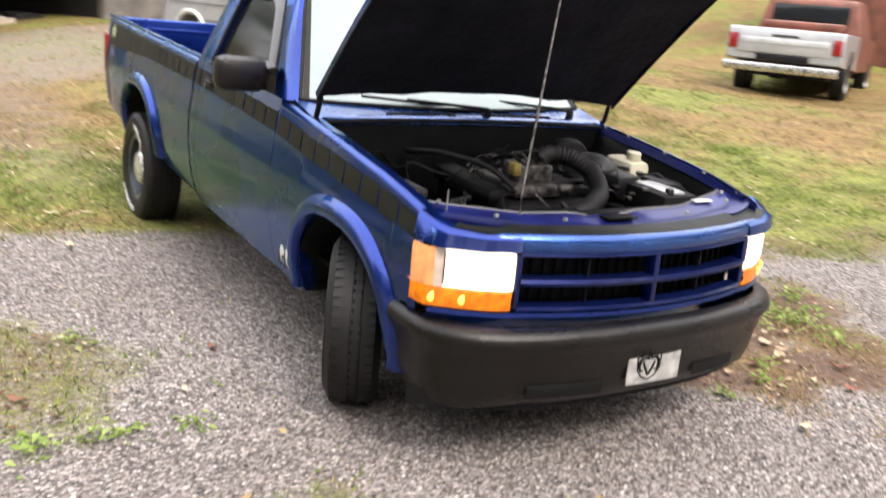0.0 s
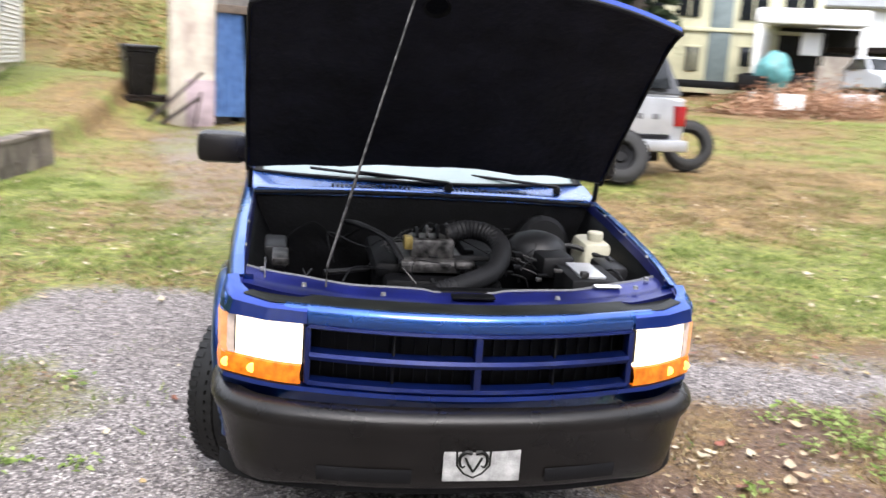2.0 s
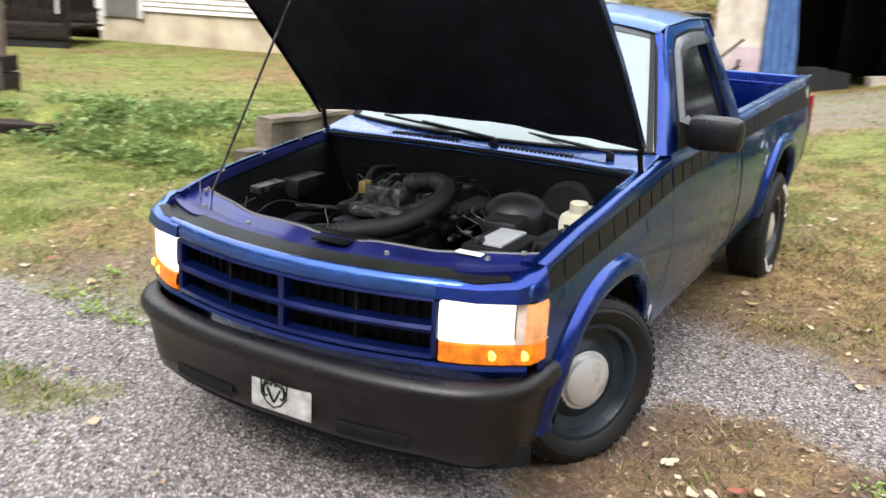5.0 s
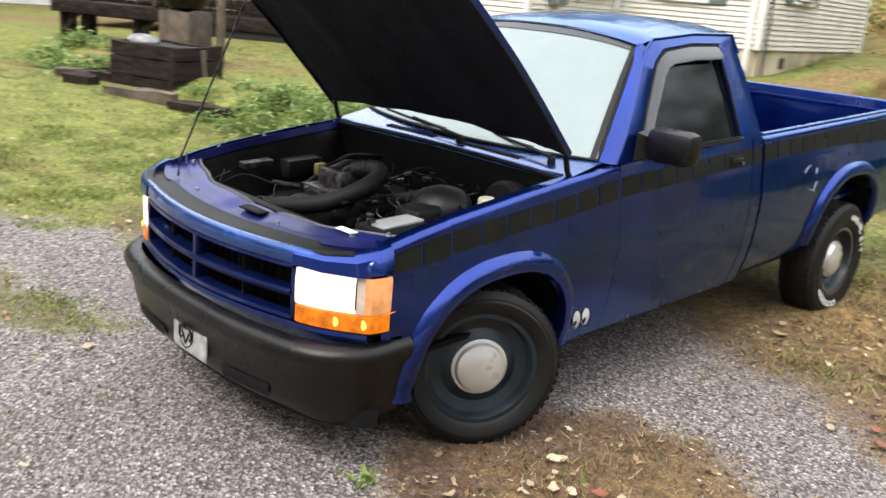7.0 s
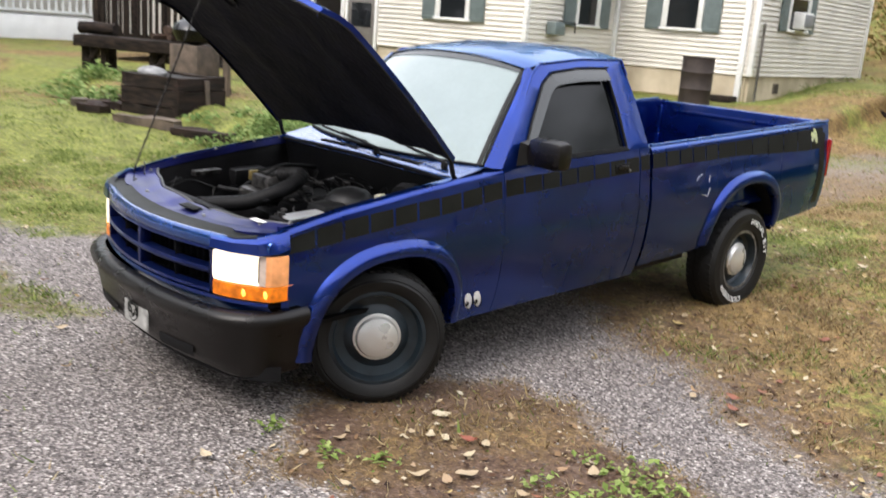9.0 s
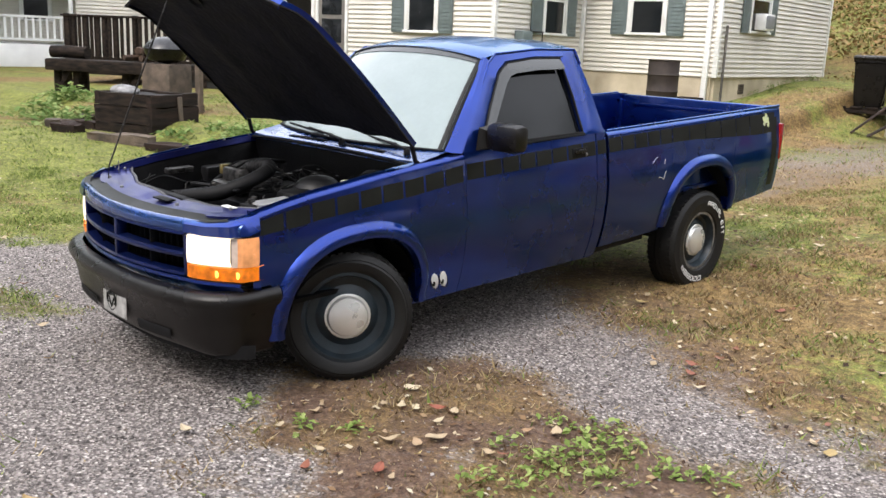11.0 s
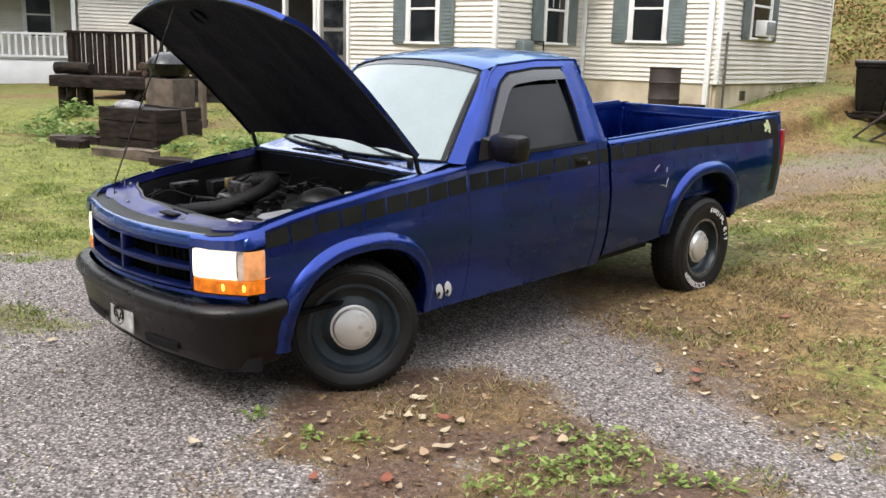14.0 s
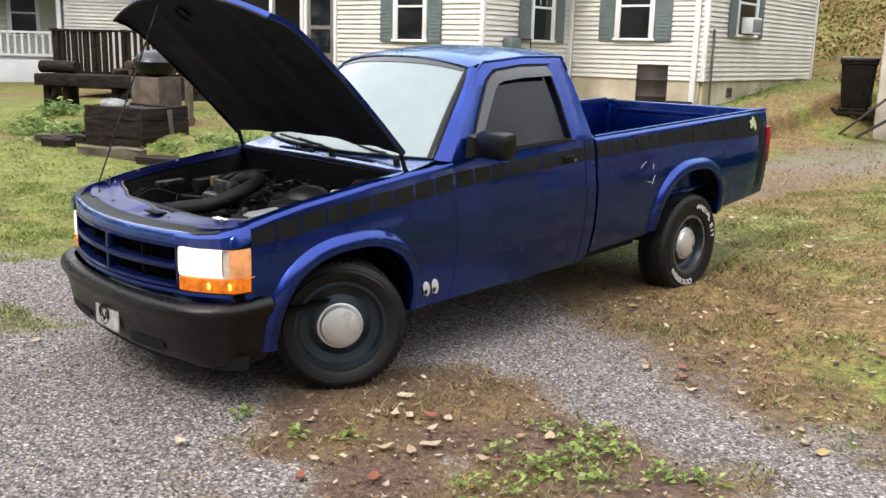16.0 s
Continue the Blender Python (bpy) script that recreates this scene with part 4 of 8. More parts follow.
block("battery_top", (0.525, -0.235, 0.908), (0.10, 0.20, 0.012), material("silver_foil", (0.55, 0.56, 0.58), 0.35, 0.5), 0.003, bat, "silvery battery cover strip")
block("terminal", (0.49, -0.33, 0.918), (0.03, 0.03, 0.025), M_BAYALU, 0.006, bat)
rsv = block("washer_reservoir", (0.672, 0.14, 0.855), (0.125, 0.20, 0.19), M_WHITEPL, 0.03, None, "translucent white washer fluid bottle")
bm = bmesh.new()
lathe(bm, [(0.0001, 0.035), (0.03, 0.035), (0.034, 0.03), (0.034, 0.0)], (0.672, 0.10, 0.952), axis="z", n=20)
part("reservoir_cap", bm, M_WHITEPL, rsv, shear=SH)
block("coolant_tank", (0.67, -0.10, 0.86), (0.11, 0.18, 0.10), M_CAN, 0.02)
block("relay_box", (-0.66, 0.15, 0.85), (0.09, 0.20, 0.09), M_CAN, 0.012)
block("bracket", (-0.64, -0.12, 0.90), (0.06, 0.16, 0.03), M_BAYALU, 0.006)
bm = bmesh.new()
lathe(bm, [(0.0001, 0.09), (0.10, 0.085), (0.12, 0.06), (0.12, 0.0), (0.08, -0.03)], (0, 0, 0), axis="z", n=28)
bmesh.ops.transform(bm, matrix=Matrix.Translation((0.52, 0.42, 0.86)) @ Matrix.Rotation(radians(80), 4, "X"), verts=bm.verts)
part("brake_booster", bm, M_BLACK, truck, shear=SH)
rng = random.Random(11)
for k in range(17):
    x0, y0 = rng.uniform(-0.6, 0.55), rng.uniform(-0.35, 0.40)
    pts = [(x0, y0, rng.uniform(0.84, 0.92))]
    a = rng.uniform(0, 6.28)
    for j in range(3):
        a += rng.uniform(-0.8, 0.8)
        x0 = min(0.68, max(-0.68, x0 + 0.14 * math.cos(a)))
        y0 = min(0.42, max(-0.42, y0 + 0.14 * math.sin(a)))
        pts.append((x0, y0, rng.uniform(0.82, 0.93)))
    pts.append((x0 + 0.03, y0, 0.78))
    rod("engine_hose", pts, rng.choice((0.004, 0.005, 0.007, 0.011)), rng.choice((M_BLACK, M_BAY, M_CAN, M_BLACK, M_BAY)), 7, smoothed=4)
for k in range(34):
    x0, y0 = rng.uniform(-0.30, 0.45), rng.uniform(-0.25, 0.38)
    z0 = rng.uniform(0.88, 0.95)
    a = rng.uniform(0, 6.28)
    ln = rng.uniform(0.04, 0.13)
    rod("wire", [(x0, y0, z0), (x0 + ln * math.cos(a), y0 + ln * math.sin(a), z0 + rng.uniform(-0.01, 0.04)), (x0 + 1.7 * ln * math.cos(a + 0.5), y0 + 1.7 * ln * math.sin(a + 0.5), z0 - 0.03)], rng.choice((0.0018, 0.0026, 0.0034)), rng.choice((M_BAYALU, M_BAY, M_BAYALU, M_BLACK)), 5, smoothed=3)
for k in range(26):
    block("fitting", (rng.uniform(-0.28, 0.42), rng.uniform(-0.28, 0.35), rng.uniform(0.87, 0.94)), (rng.uniform(0.012, 0.04), rng.uniform(0.012, 0.04), rng.uniform(0.008, 0.02)), rng.choice((M_BAYALU, M_BAY, M_BAY)), 0.003)
rod("heater_hose", [(-0.36, 0.42, 0.92), (-0.32, 0.2, 0.96), (-0.22, 0.0, 0.95), (-0.18, -0.15, 0.90)], 0.012, M_BLACK, 8, smoothed=5)

# --- bed ---
for sd in (1, -1):
    block("bed_corner_post", (sd * 0.712, 4.262, 0.79), (0.06, 0.10, 0.46), M_BLUE, 0.01)
block("bed_floor", (0, 3.14, 0.56), (1.52, 2.20, 0.03), M_BLUE, 0.004)
for k in range(11):
    block("floor_rib", (-0.60 + 0.12 * k, 3.14, 0.580), (0.05, 2.16, 0.014), M_BLUE, 0.004)
for sd in (1, -1):
    bm = bmesh.new()
    sheet(bm, [[(sd * 0.742, y, 1.064), (sd * 0.736, y, 1.02), (sd * (0.732 - 0.012 * ((k // 2) % 2)), y, 0.98), (sd * (0.732 - 0.012 * ((k // 2) % 2)), y, 0.70), (sd * 0.735, y, 0.57)] for k, y in enumerate(np.linspace(2.05, 4.26, 45))])
    part("bed_inner_wall", bm, M_BLUE, truck, shear=SH)
    bm = bmesh.new()
    sheet(bm, [[(sd * x, 3.16 - 0.42 * math.cos(math.pi * k / 16), 0.57 + 0.22 * math.sin(math.pi * k / 16) ** 0.7) for k in range(17)] for x in (0.735, 0.52)])
    part("inner_wheel_hump", bm, M_BLUE, truck, shear=SH)
    block("tail_lamp", (sd * 0.775, 4.285, 0.79), (0.10, 0.05, 0.285), M_RED, 0.012, None, "red tail lamp")
    rod("bed_rail_cap", [(sd * 0.775, y, 1.068) for y in (2.05, 3.0, 4.27)], 0.010, M_BLUE, 8)
block("bed_front_wall", (0, 2.045, 0.81), (1.52, 0.03, 0.51), M_BLUE, 0.008)
gate = block("tailgate", (0, 4.27, 0.82), (1.42, 0.045, 0.48), M_BLUE, 0.012)
block("tailgate_ridge", (0, 4.245, 0.98), (1.2, 0.012, 0.03), M_BLUE, 0.004, gate)
block("rear_bumper", (0, 4.30, 0.46), (1.42, 0.12, 0.13), M_BUMPER, 0.02)
# dark upright band at the end of the stripe
for sd in (1, -1):
    bm = bmesh.new()
    sheet(bm, [[(sd * (half_width(y, z) + 0.0024), y, z) for y in (4.125, 4.17, 4.215)] for z in np.linspace(0.46, 0.99, 12)])
    part("stripe_block", bm, M_STRIPE, truck, shear=SH)
# small pale sticker near the bed's rear corner, an uneven blot of two colours
M_STK = material("pale_green_sticker", (0.55, 0.62, 0.20), 0.5, 0, 0.5, 60, color2=(0.7, 0.7, 0.62))
for sd in (1, -1):
    stk = None
    for dy, dz, r in ((0, 0, 0.034), (0.045, -0.012, 0.030), (0.022, 0.028, 0.022), (0.058, -0.045, 0.020), (-0.012, -0.03, 0.018)):
        bm = bmesh.new()
        ring = []
        for k in range(14):
            a = 2 * math.pi * k / 14
            q = r * (1 + 0.25 * math.sin(3 * a + dy * 90))
            yy, zz = 4.0 + dy + q * math.cos(a), 0.985 + dz + q * math.sin(a) * 0.8
            ring.append(bm.verts.new((sd * (half_width(yy, zz) + 0.004 + 0.0004 * k / 14), yy, zz)))
        bm.faces.new(ring)
        if stk is None:
            stk = part("sticker", bm, M_STK, truck, "small pale green and white sticker", shear=SH)
        else:
            part("sticker_lobe", bm, M_STK, stk, shear=SH)
# pale scuff on the driver's bed side
M_SCUFF = material("scuffed_primer", (0.35, 0.37, 0.45), 0.6)
for (ya, za), (yb, zb) in (((2.50, 0.82), (2.56, 0.855)), ((2.57, 0.72), (2.63, 0.70)), ((2.63, 0.70), (2.655, 0.755)), ((2.635, 0.80), (2.65, 0.83))):
    o = rod("scuff_mark", [(half_width(y, z) + 0.0015, y, z) for y, z in ((ya, za), ((ya + yb) / 2, (za + zb) / 2 + 0.006), (yb, zb))], 0.0028, M_SCUFF, 5)

# --- underside ---
block("chassis_frame", (0.36, 1.9, 0.36), (0.07, 4.4, 0.11), M_BLACK, 0.01)
block("chassis_frame", (-0.36, 1.9, 0.36), (0.07, 4.4, 0.11), M_BLACK, 0.01)
# underbody lowered and plates added to block light and darken the ground below
block("underbody", (0, 1.55, 0.30), (1.50, 2.10, 0.05), M_BLACK, 0.01)
block("bed_light_block", (0, 3.45, 0.44), (1.44, 1.60, 0.05), M_BLACK, 0.01)
block("engine_light_block", (0, -0.05, 0.30), (1.10, 1.05, 0.04), M_BLACK, 0.01)
block("gearbox", (0, 0.75, 0.36), (0.34, 1.1, 0.2), M_BLACK, 0.05)
block("front_crossmember", (0, 0.02, 0.28), (1.0, 0.16, 0.09), M_BLACK, 0.02, shear=0)
block("fuel_tank", (0.42, 2.45, 0.36), (0.4, 0.7, 0.2), M_BLACK, 0.04)
rod("rear_axle", [(-0.66, 3.15, 0.362), (0.66, 3.15, 0.362)], 0.045, M_BLACK, 12, shear=0)
bm = bmesh.new()
bmesh.ops.create_uvsphere(bm, u_segments=16, v_segments=10, radius=0.13, matrix=Matrix.Translation((0, 3.15, 0.362)))
part("axle_casing", bm, M_BLACK, truck)
rod("exhaust_pipe", [(-0.25, 0.8, 0.28), (-0.3, 2.2, 0.27), (-0.32, 2.9, 0.40), (-0.5, 3.7, 0.36), (-0.62, 4.25, 0.30)], 0.028, M_BAY, 10, shear=0, smoothed=4)
# interior: seat back, wheel
block("seat_back", (0, 1.78, 0.98), (1.2, 0.12, 0.62), M_DARK, 0.04)
block("dashboard", (0, 0.86, 1.0), (1.4, 0.25, 0.14), M_DARK, 0.05)


# ---- ground cover material: gravel, dirt, straw and green by the sheet's own masks ----
def ground_material():
    m = bpy.data.materials.new("ground_cover")
    m.use_nodes = True
    nt = m.node_tree
    N, L = nt.nodes, nt.links
    p = N["Principled BSDF"]
    p.inputs["Specular IOR Level"].default_value = 0.25
    at = N.new("ShaderNodeAttribute")
    at.attribute_name = "cover"
    sep = N.new("ShaderNodeSeparateColor")
    L.new(at.outputs["Color"], sep.inputs[0])
    tc = N.new("ShaderNodeTexCoord")

    def tex(kind, scale, **kw):
        n = N.new(kind)
        n.inputs["Scale"].default_value = scale
        for k, v in kw.items():
            n.inputs[k].default_value = v
        L.new(tc.outputs["Object"], n.inputs["Vector"])
        return n

    def ramp(src, stops):
        r = N.new("ShaderNodeValToRGB")
        e = r.color_ramp.elements
        while len(e) < len(stops):
            e.new(0.5)
        for el, (pos, c) in zip(e, stops):
            el.position, el.color = pos, (*c, 1)
        L.new(src, r.inputs[0])
        return r.outputs[0]

    def mix(f, a, b, mode="MIX"):
        n = N.new("ShaderNodeMix")
        n.data_type, n.blend_type = "RGBA", mode
        if isinstance(f, float):
            n.inputs[0].default_value = f
        else:
            L.new(f, n.inputs[0])
        L.new(a, n.inputs[6])
        L.new(b, n.inputs[7])
        return n.outputs[2]

    def sharpen(mask, grain, width=0.25):
        """A mask's edge broken up by a grain texture."""
        g = N.new("ShaderNodeMapRange")
        g.inputs[1].default_value, g.inputs[2].default_value = 0.28, 0.72
        L.new(grain, g.inputs[0])
        a = N.new("ShaderNodeMath")
        a.operation = "ADD"
        L.new(mask, a.inputs[0])
        L.new(g.outputs[0], a.inputs[1])
        r = N.new("ShaderNodeMapRange")
        r.inputs[1].default_value, r.inputs[2].default_value = 1.0 - width, 1.0 + width
        L.new(a.outputs[0], r.inputs[0])
        return r.outputs[0]

    stones = tex("ShaderNodeTexVoronoi", 78.0)
    broad = tex("ShaderNodeTexNoise", 0.9, Detail=6.0)
    fine = tex("ShaderNodeTexNoise", 28.0, Detail=6.0, Roughness=0.7)
    grain = tex("ShaderNodeTexNoise", 9.0, Detail=8.0, Roughness=0.75)
    grain2 = tex("ShaderNodeTexNoise", 16.0, Detail=9.0, Roughness=0.85)
    strands = tex("ShaderNodeTexNoise", 90.0, Detail=4.0, Roughness=0.7)
    cs = N.new("ShaderNodeSeparateColor")
    L.new(stones.outputs["Color"], cs.inputs[0])
    grav = ramp(cs.outputs[0], [(0.0, (0.080, 0.070, 0.067)), (0.35, (0.180, 0.160, 0.154)), (0.7, (0.30, 0.270, 0.258)), (0.93, (0.43, 0.39, 0.37)), (1.0, (0.62, 0.59, 0.55))])
    grav = mix(0.75, grav, ramp(stones.outputs["Distance"], [(0.0, (1, 1, 1)), (0.45, (0.85, 0.85, 0.85)), (0.8, (0.34, 0.32, 0.31))]), "MULTIPLY")
    grav = mix(0.55, grav, ramp(broad.outputs[0], [(0.3, (0.62, 0.58, 0.55)), (0.65, (1, 1, 1))]), "MULTIPLY")
    dirt = ramp(fine.outputs[0], [(0.25, (0.040, 0.022, 0.016)), (0.5, (0.098, 0.060, 0.042)), (0.75, (0.205, 0.148, 0.108))])
    straw = ramp(strands.outputs[0], [(0.25, (0.075, 0.048, 0.023)), (0.5, (0.195, 0.135, 0.062)), (0.75, (0.37, 0.28, 0.14))])
    green = ramp(strands.outputs[0], [(0.25, (0.052, 0.062, 0.016)), (0.5, (0.165, 0.195, 0.050)), (0.75, (0.31, 0.345, 0.10))])
    f_green = sharpen(sep.outputs[2], grain.outputs[0], 0.22)
    f_dirt = sharpen(sep.outputs[1], grain2.outputs[0], 0.4)
    f_grav = sharpen(sep.outputs[0], grain2.outputs[0], 0.35)
    grass = mix(f_green, straw, green)
    grass = mix(0.5, grass, ramp(fine.outputs[0], [(0.3, (0.45, 0.42, 0.36)), (0.6, (1, 1, 1))]), "MULTIPLY")
    patch = tex("ShaderNodeTexNoise", 3.5, Detail=5.0, Roughness=0.65)
    grass = mix(0.7, grass, ramp(patch.outputs[0], [(0.32, (0.48, 0.44, 0.36)), (0.5, (0.92, 0.88, 0.80)), (0.68, (1.32, 1.26, 1.10))]), "MULTIPLY")
    clod = tex("ShaderNodeTexNoise", 15.0, Detail=5.0, Roughness=0.7)
    grass = mix(0.8, grass, ramp(clod.outputs[0], [(0.36, (0.42, 0.38, 0.30)), (0.5, (0.95, 0.93, 0.88)), (0.64, (1.45, 1.40, 1.25))]), "MULTIPLY")
    col = mix(f_dirt, grass, dirt)
    speck = tex("ShaderNodeTexNoise", 75.0, Detail=4.0, Roughness=0.8)
    col = mix(0.75, col, ramp(speck.outputs[0], [(0.36, (0.42, 0.40, 0.37)), (0.5, (0.95, 0.95, 0.93)), (0.64, (1.65, 1.6, 1.5))]), "MULTIPLY")
    # trodden leaf scraps lying in the grass and on the dirt
    for scale, share, shade in ((11.0, 0.80, (0.40, 0.31, 0.19)), (17.0, 0.86, (0.23, 0.115, 0.060))):
        lv = tex("ShaderNodeTexVoronoi", scale)
        lc = N.new("ShaderNodeSeparateColor")
        L.new(lv.outputs["Color"], lc.inputs[0])
        pick = N.new("ShaderNodeMath")
        pick.operation = "GREATER_THAN"
        pick.inputs[1].default_value = share
        L.new(lc.outputs[0], pick.inputs[0])
        warp = N.new("ShaderNodeMath")
        warp.operation = "MULTIPLY_ADD"
        warp.inputs[1].default_value, warp.inputs[2].default_value = 0.5, -0.14
        L.new(fine.outputs[0], warp.inputs[0])
        rim = N.new("ShaderNodeMath")
        rim.operation = "LESS_THAN"
        L.new(lv.outputs["Distance"], rim.inputs[0])
        L.new(warp.outputs[0], rim.inputs[1])
        both = N.new("ShaderNodeMath")
        both.operation = "MULTIPLY"
        L.new(pick.outputs[0], both.inputs[0])
        L.new(rim.outputs[0], both.inputs[1])
        tone = ramp(lc.outputs[1], [(0.0, tuple(c * 0.6 for c in shade)), (1.0, tuple(c * 1.25 for c in shade))])
        col = mix(both.outputs[0], col, tone)
    col = mix(f_grav, col, grav)
    L.new(col, p.inputs["Base Color"])
    rough = N.new("ShaderNodeMapRange")
    rough.inputs[3].default_value, rough.inputs[4].default_value = 0.65, 0.95
    L.new(broad.outputs[0], rough.inputs[0])
    L.new(rough.outputs[0], p.inputs["Roughness"])
    hgt = mix(f_grav, strands.outputs[0], stones.outputs["Distance"])
    b = N.new("ShaderNodeBump")
    b.inputs["Strength"].default_value, b.inputs["Distance"].default_value = 0.8, 0.012
    L.new(hgt, b.inputs["Height"])
    L.new(b.outputs[0], p.inputs["Normal"])
    return m


M_GROUND = ground_material()


def build_ground():
    xs = np.unique(np.concatenate([np.linspace(-5, 6, 138), np.linspace(-30, 40, 176), np.linspace(-400, 400, 81)]).round(3))
    ys = np.unique(np.concatenate([np.linspace(-5, 7, 151), np.linspace(-30, 50, 201), np.linspace(-400, 400, 81)]).round(3))
    verts, cov = [], []
    for y in ys:
        for x in xs:
            z = ground_z(x, y)
            if abs(x) < 40 and abs(y) < 50:
                z += 0.010 * noise.noise((x * 0.8, y * 0.8, 0)) + 0.006 * noise.noise((x * 3, y * 3, 5)) + 0.25 * noise.noise((x * 0.2, y * 0.2, 3)) * sstep(26, 34, y)
            verts.append((x, y, z))
            cov += [*cover(x, y), 1.0]
    nx = len(xs)
    faces = [(j * nx + i, j * nx + i + 1, (j + 1) * nx + i + 1, (j + 1) * nx + i) for j in range(len(ys) - 1) for i in range(nx - 1)]
    me = bpy.data.meshes.new("ground")
    me.from_pydata(verts, [], faces)
    me.polygons.foreach_set("use_smooth", [True] * len(me.polygons))
    a = me.attributes.new("cover", "FLOAT_COLOR", "POINT")
    a.data.foreach_set("color", cov)
    me.materials.append(M_GROUND)
    return tagged(new("ground", me), "gravel drive and patchy autumn grass", "ground", kind="structure")


ground = build_ground()

# ---- the house, stepped in plan; its own x runs along the fronts, y goes back ----
HO = Matrix.Translation((-6.892, 16.296, 0.063)) @ Matrix.Rotation(radians(7.6), 4, "Z")
house = thing("house", "cream vinyl-sided house with grey-green shutters on a low painted foundation", "house", HO)
M_CURTAIN = material("window_curtain", (0.34, 0.30, 0.24), 0.8, 0, 0.25, 8)
M_ROOF = material("grey_shingles", (0.12, 0.11, 0.105), 0.9, 0, 0.25, 6, 0.3, 30)
M_PORCHSHADE = material("porch_shade_brown", (0.06, 0.045, 0.04), 0.5, 0, 0.2, 5)


def local(parent, name, c, s, mat, bevel=0.0, label="", m=None):
    bm = bmesh.new()
    box(bm, c, s, bevel, m)
    return part(name, bm, mat, parent, label)


def wall_run(a, b, z0, z1, parent=None):
    """A wall clad in overlapping boards from a to b, its outer face to the right of the way from a to b."""
    a, b = Vector((*a, 0)), Vector((*b, 0))
    d = (b - a).normalized()
    n = Vector((d.y, -d.x, 0))
    ln = (b - a).length
    bm = bmesh.new()
    prof = [(-0.12, z0), (0.0, z0)]
    z = z0
    while z < z1 - 0.01:
        zz = min(z + 0.112, z1)
        prof += [(-0.012, z + 0.001), (-0.012, z + 0.009), (0.036, z + 0.008), (0.035, z + 0.026), (0.004, zz)]
        z = zz
    prof += [(-0.12, z1)]
    sheet(bm, [[a + d * t * ln + n * f + Vector((0, 0, zz)) for f, zz in prof] for t in (0, 1)])
    for t in (0, 1):
        bm.faces.new([bm.verts.new(a + d * t * ln + n * f + Vector((0, 0, zz))) for f, zz in prof])
    return part("wall", bm, M_SIDING, parent or house, smooth=False)


def window_unit(name, pos, turn, w, h, parent=None, shutters=True, curtain=M_CURTAIN, panes=1, sh_w=0.36):
    """A sash window with trim, meeting rail, sill and shutters; pos is its lower middle on the wall face."""
    win = new(name)
    win.parent = parent or house
    win.matrix_basis = Matrix.Translation(pos) @ Matrix.Rotation(radians(turn), 4, "Z")
    tagged(win, "white-trimmed sash window")
    t = 0.10
    local(win, "pane", (0, -0.022, h * 0.26), (w - 0.1, 0.012, h * 0.46), M_GLASSD)
    local(win, "pane", (0, -0.030, h * 0.74), (w - 0.1, 0.012, h * 0.44), M_GLASSD)
    local(win, "curtain", (0.06 * w, -0.016, h * 0.5), (w * 0.55, 0.004, h * 0.9), curtain)
    for sx in (-1, 1):
        local(win, "window_frame", (sx * (w / 2 - t / 2), -0.04, h / 2), (t, 0.05, h), M_WHITE, 0.006)
        local(win, "sash", (sx * (w / 2 - t - 0.015), -0.034, h / 2), (0.035, 0.03, h - 0.15), M_WHITE, 0.004)
    local(win, "window_frame", (0, -0.042, h - t / 2), (w, 0.055, t), M_WHITE, 0.006)
    local(win, "window_sill", (0, -0.052, 0.03), (w + 0.06, 0.075, 0.06), M_WHITE, 0.008)
    local(win, "meeting_rail", (0, -0.040, h * 0.5), (w - 0.16, 0.03, 0.05), M_WHITE, 0.004)
    for k in range(panes - 1):
        local(win, "glazing_bar", (-(w - 0.2) / 2 + (w - 0.2) * (k + 1) / panes, -0.034, h * 0.75), (0.02, 0.02, h * 0.42), M_WHITE)
    if shutters:
        for sx in (-1, 1):
            s = local(win, "shutter", (sx * (w / 2 + sh_w / 2 + 0.01), -0.035, h / 2), (sh_w, 0.03, h), M_SHUTTER, 0.005, "grey-green louvred shutter")
            for k in range(18):
                local(s, "louvre", (sx * (w / 2 + sh_w / 2 + 0.01), -0.053, 0.08 + (h - 0.16) * k / 17), (sh_w - 0.10, 0.012, h / 30), M_SHUTTER)
    return win


Z0, Z1 = 1.08, 3.9
DEEP, BAYX, BAYY, PORCHX = 7.69, -3.55, -3.71, -9.25
wall_run((BAYX, 0), (0, 0), Z0, Z1)
wall_run((0, 0), (0, DEEP), Z0, Z1 + 0.5)
wall_run((BAYX, BAYY), (BAYX, 0), Z0, Z1)
wall_run((PORCHX, BAYY), (BAYX, BAYY), Z0, Z1)
wall_run((PORCHX, -1.2), (PORCHX, BAYY), 0.6, Z1)
wall_run((-16, -1.2), (PORCHX, -1.2), 0.6, Z1)
wall_run((0, DEEP), (-16, DEEP), Z0, Z1)
wall_run((-16, DEEP), (-16, -1.2), Z0, Z1)
for c, s in (((-1.80, 0.07, 0.49), (3.42, 0.14, 1.18)), ((-0.09, 3.85, 0.49), (0.14, 7.55, 1.18)), ((BAYX - 0.09, -1.80, 0.49), (0.14, 3.54, 1.18)), ((-6.44, BAYY + 0.09, 0.49), (5.58, 0.14, 1.18))):
    local(house, "foundation", c, s, M_FOUND)
for x, y in ((0, 0), (BAYX, BAYY), (PORCHX, BAYY), (0, DEEP)):
    local(house, "corner_trim", (x, y, (Z0 + Z1) / 2), (0.11, 0.11, Z1 - Z0), M_WHITE, 0.008)
window_unit("window", (-5.585, BAYY - 0.03, 1.80), 0, 1.02, 1.6, sh_w=0.40)
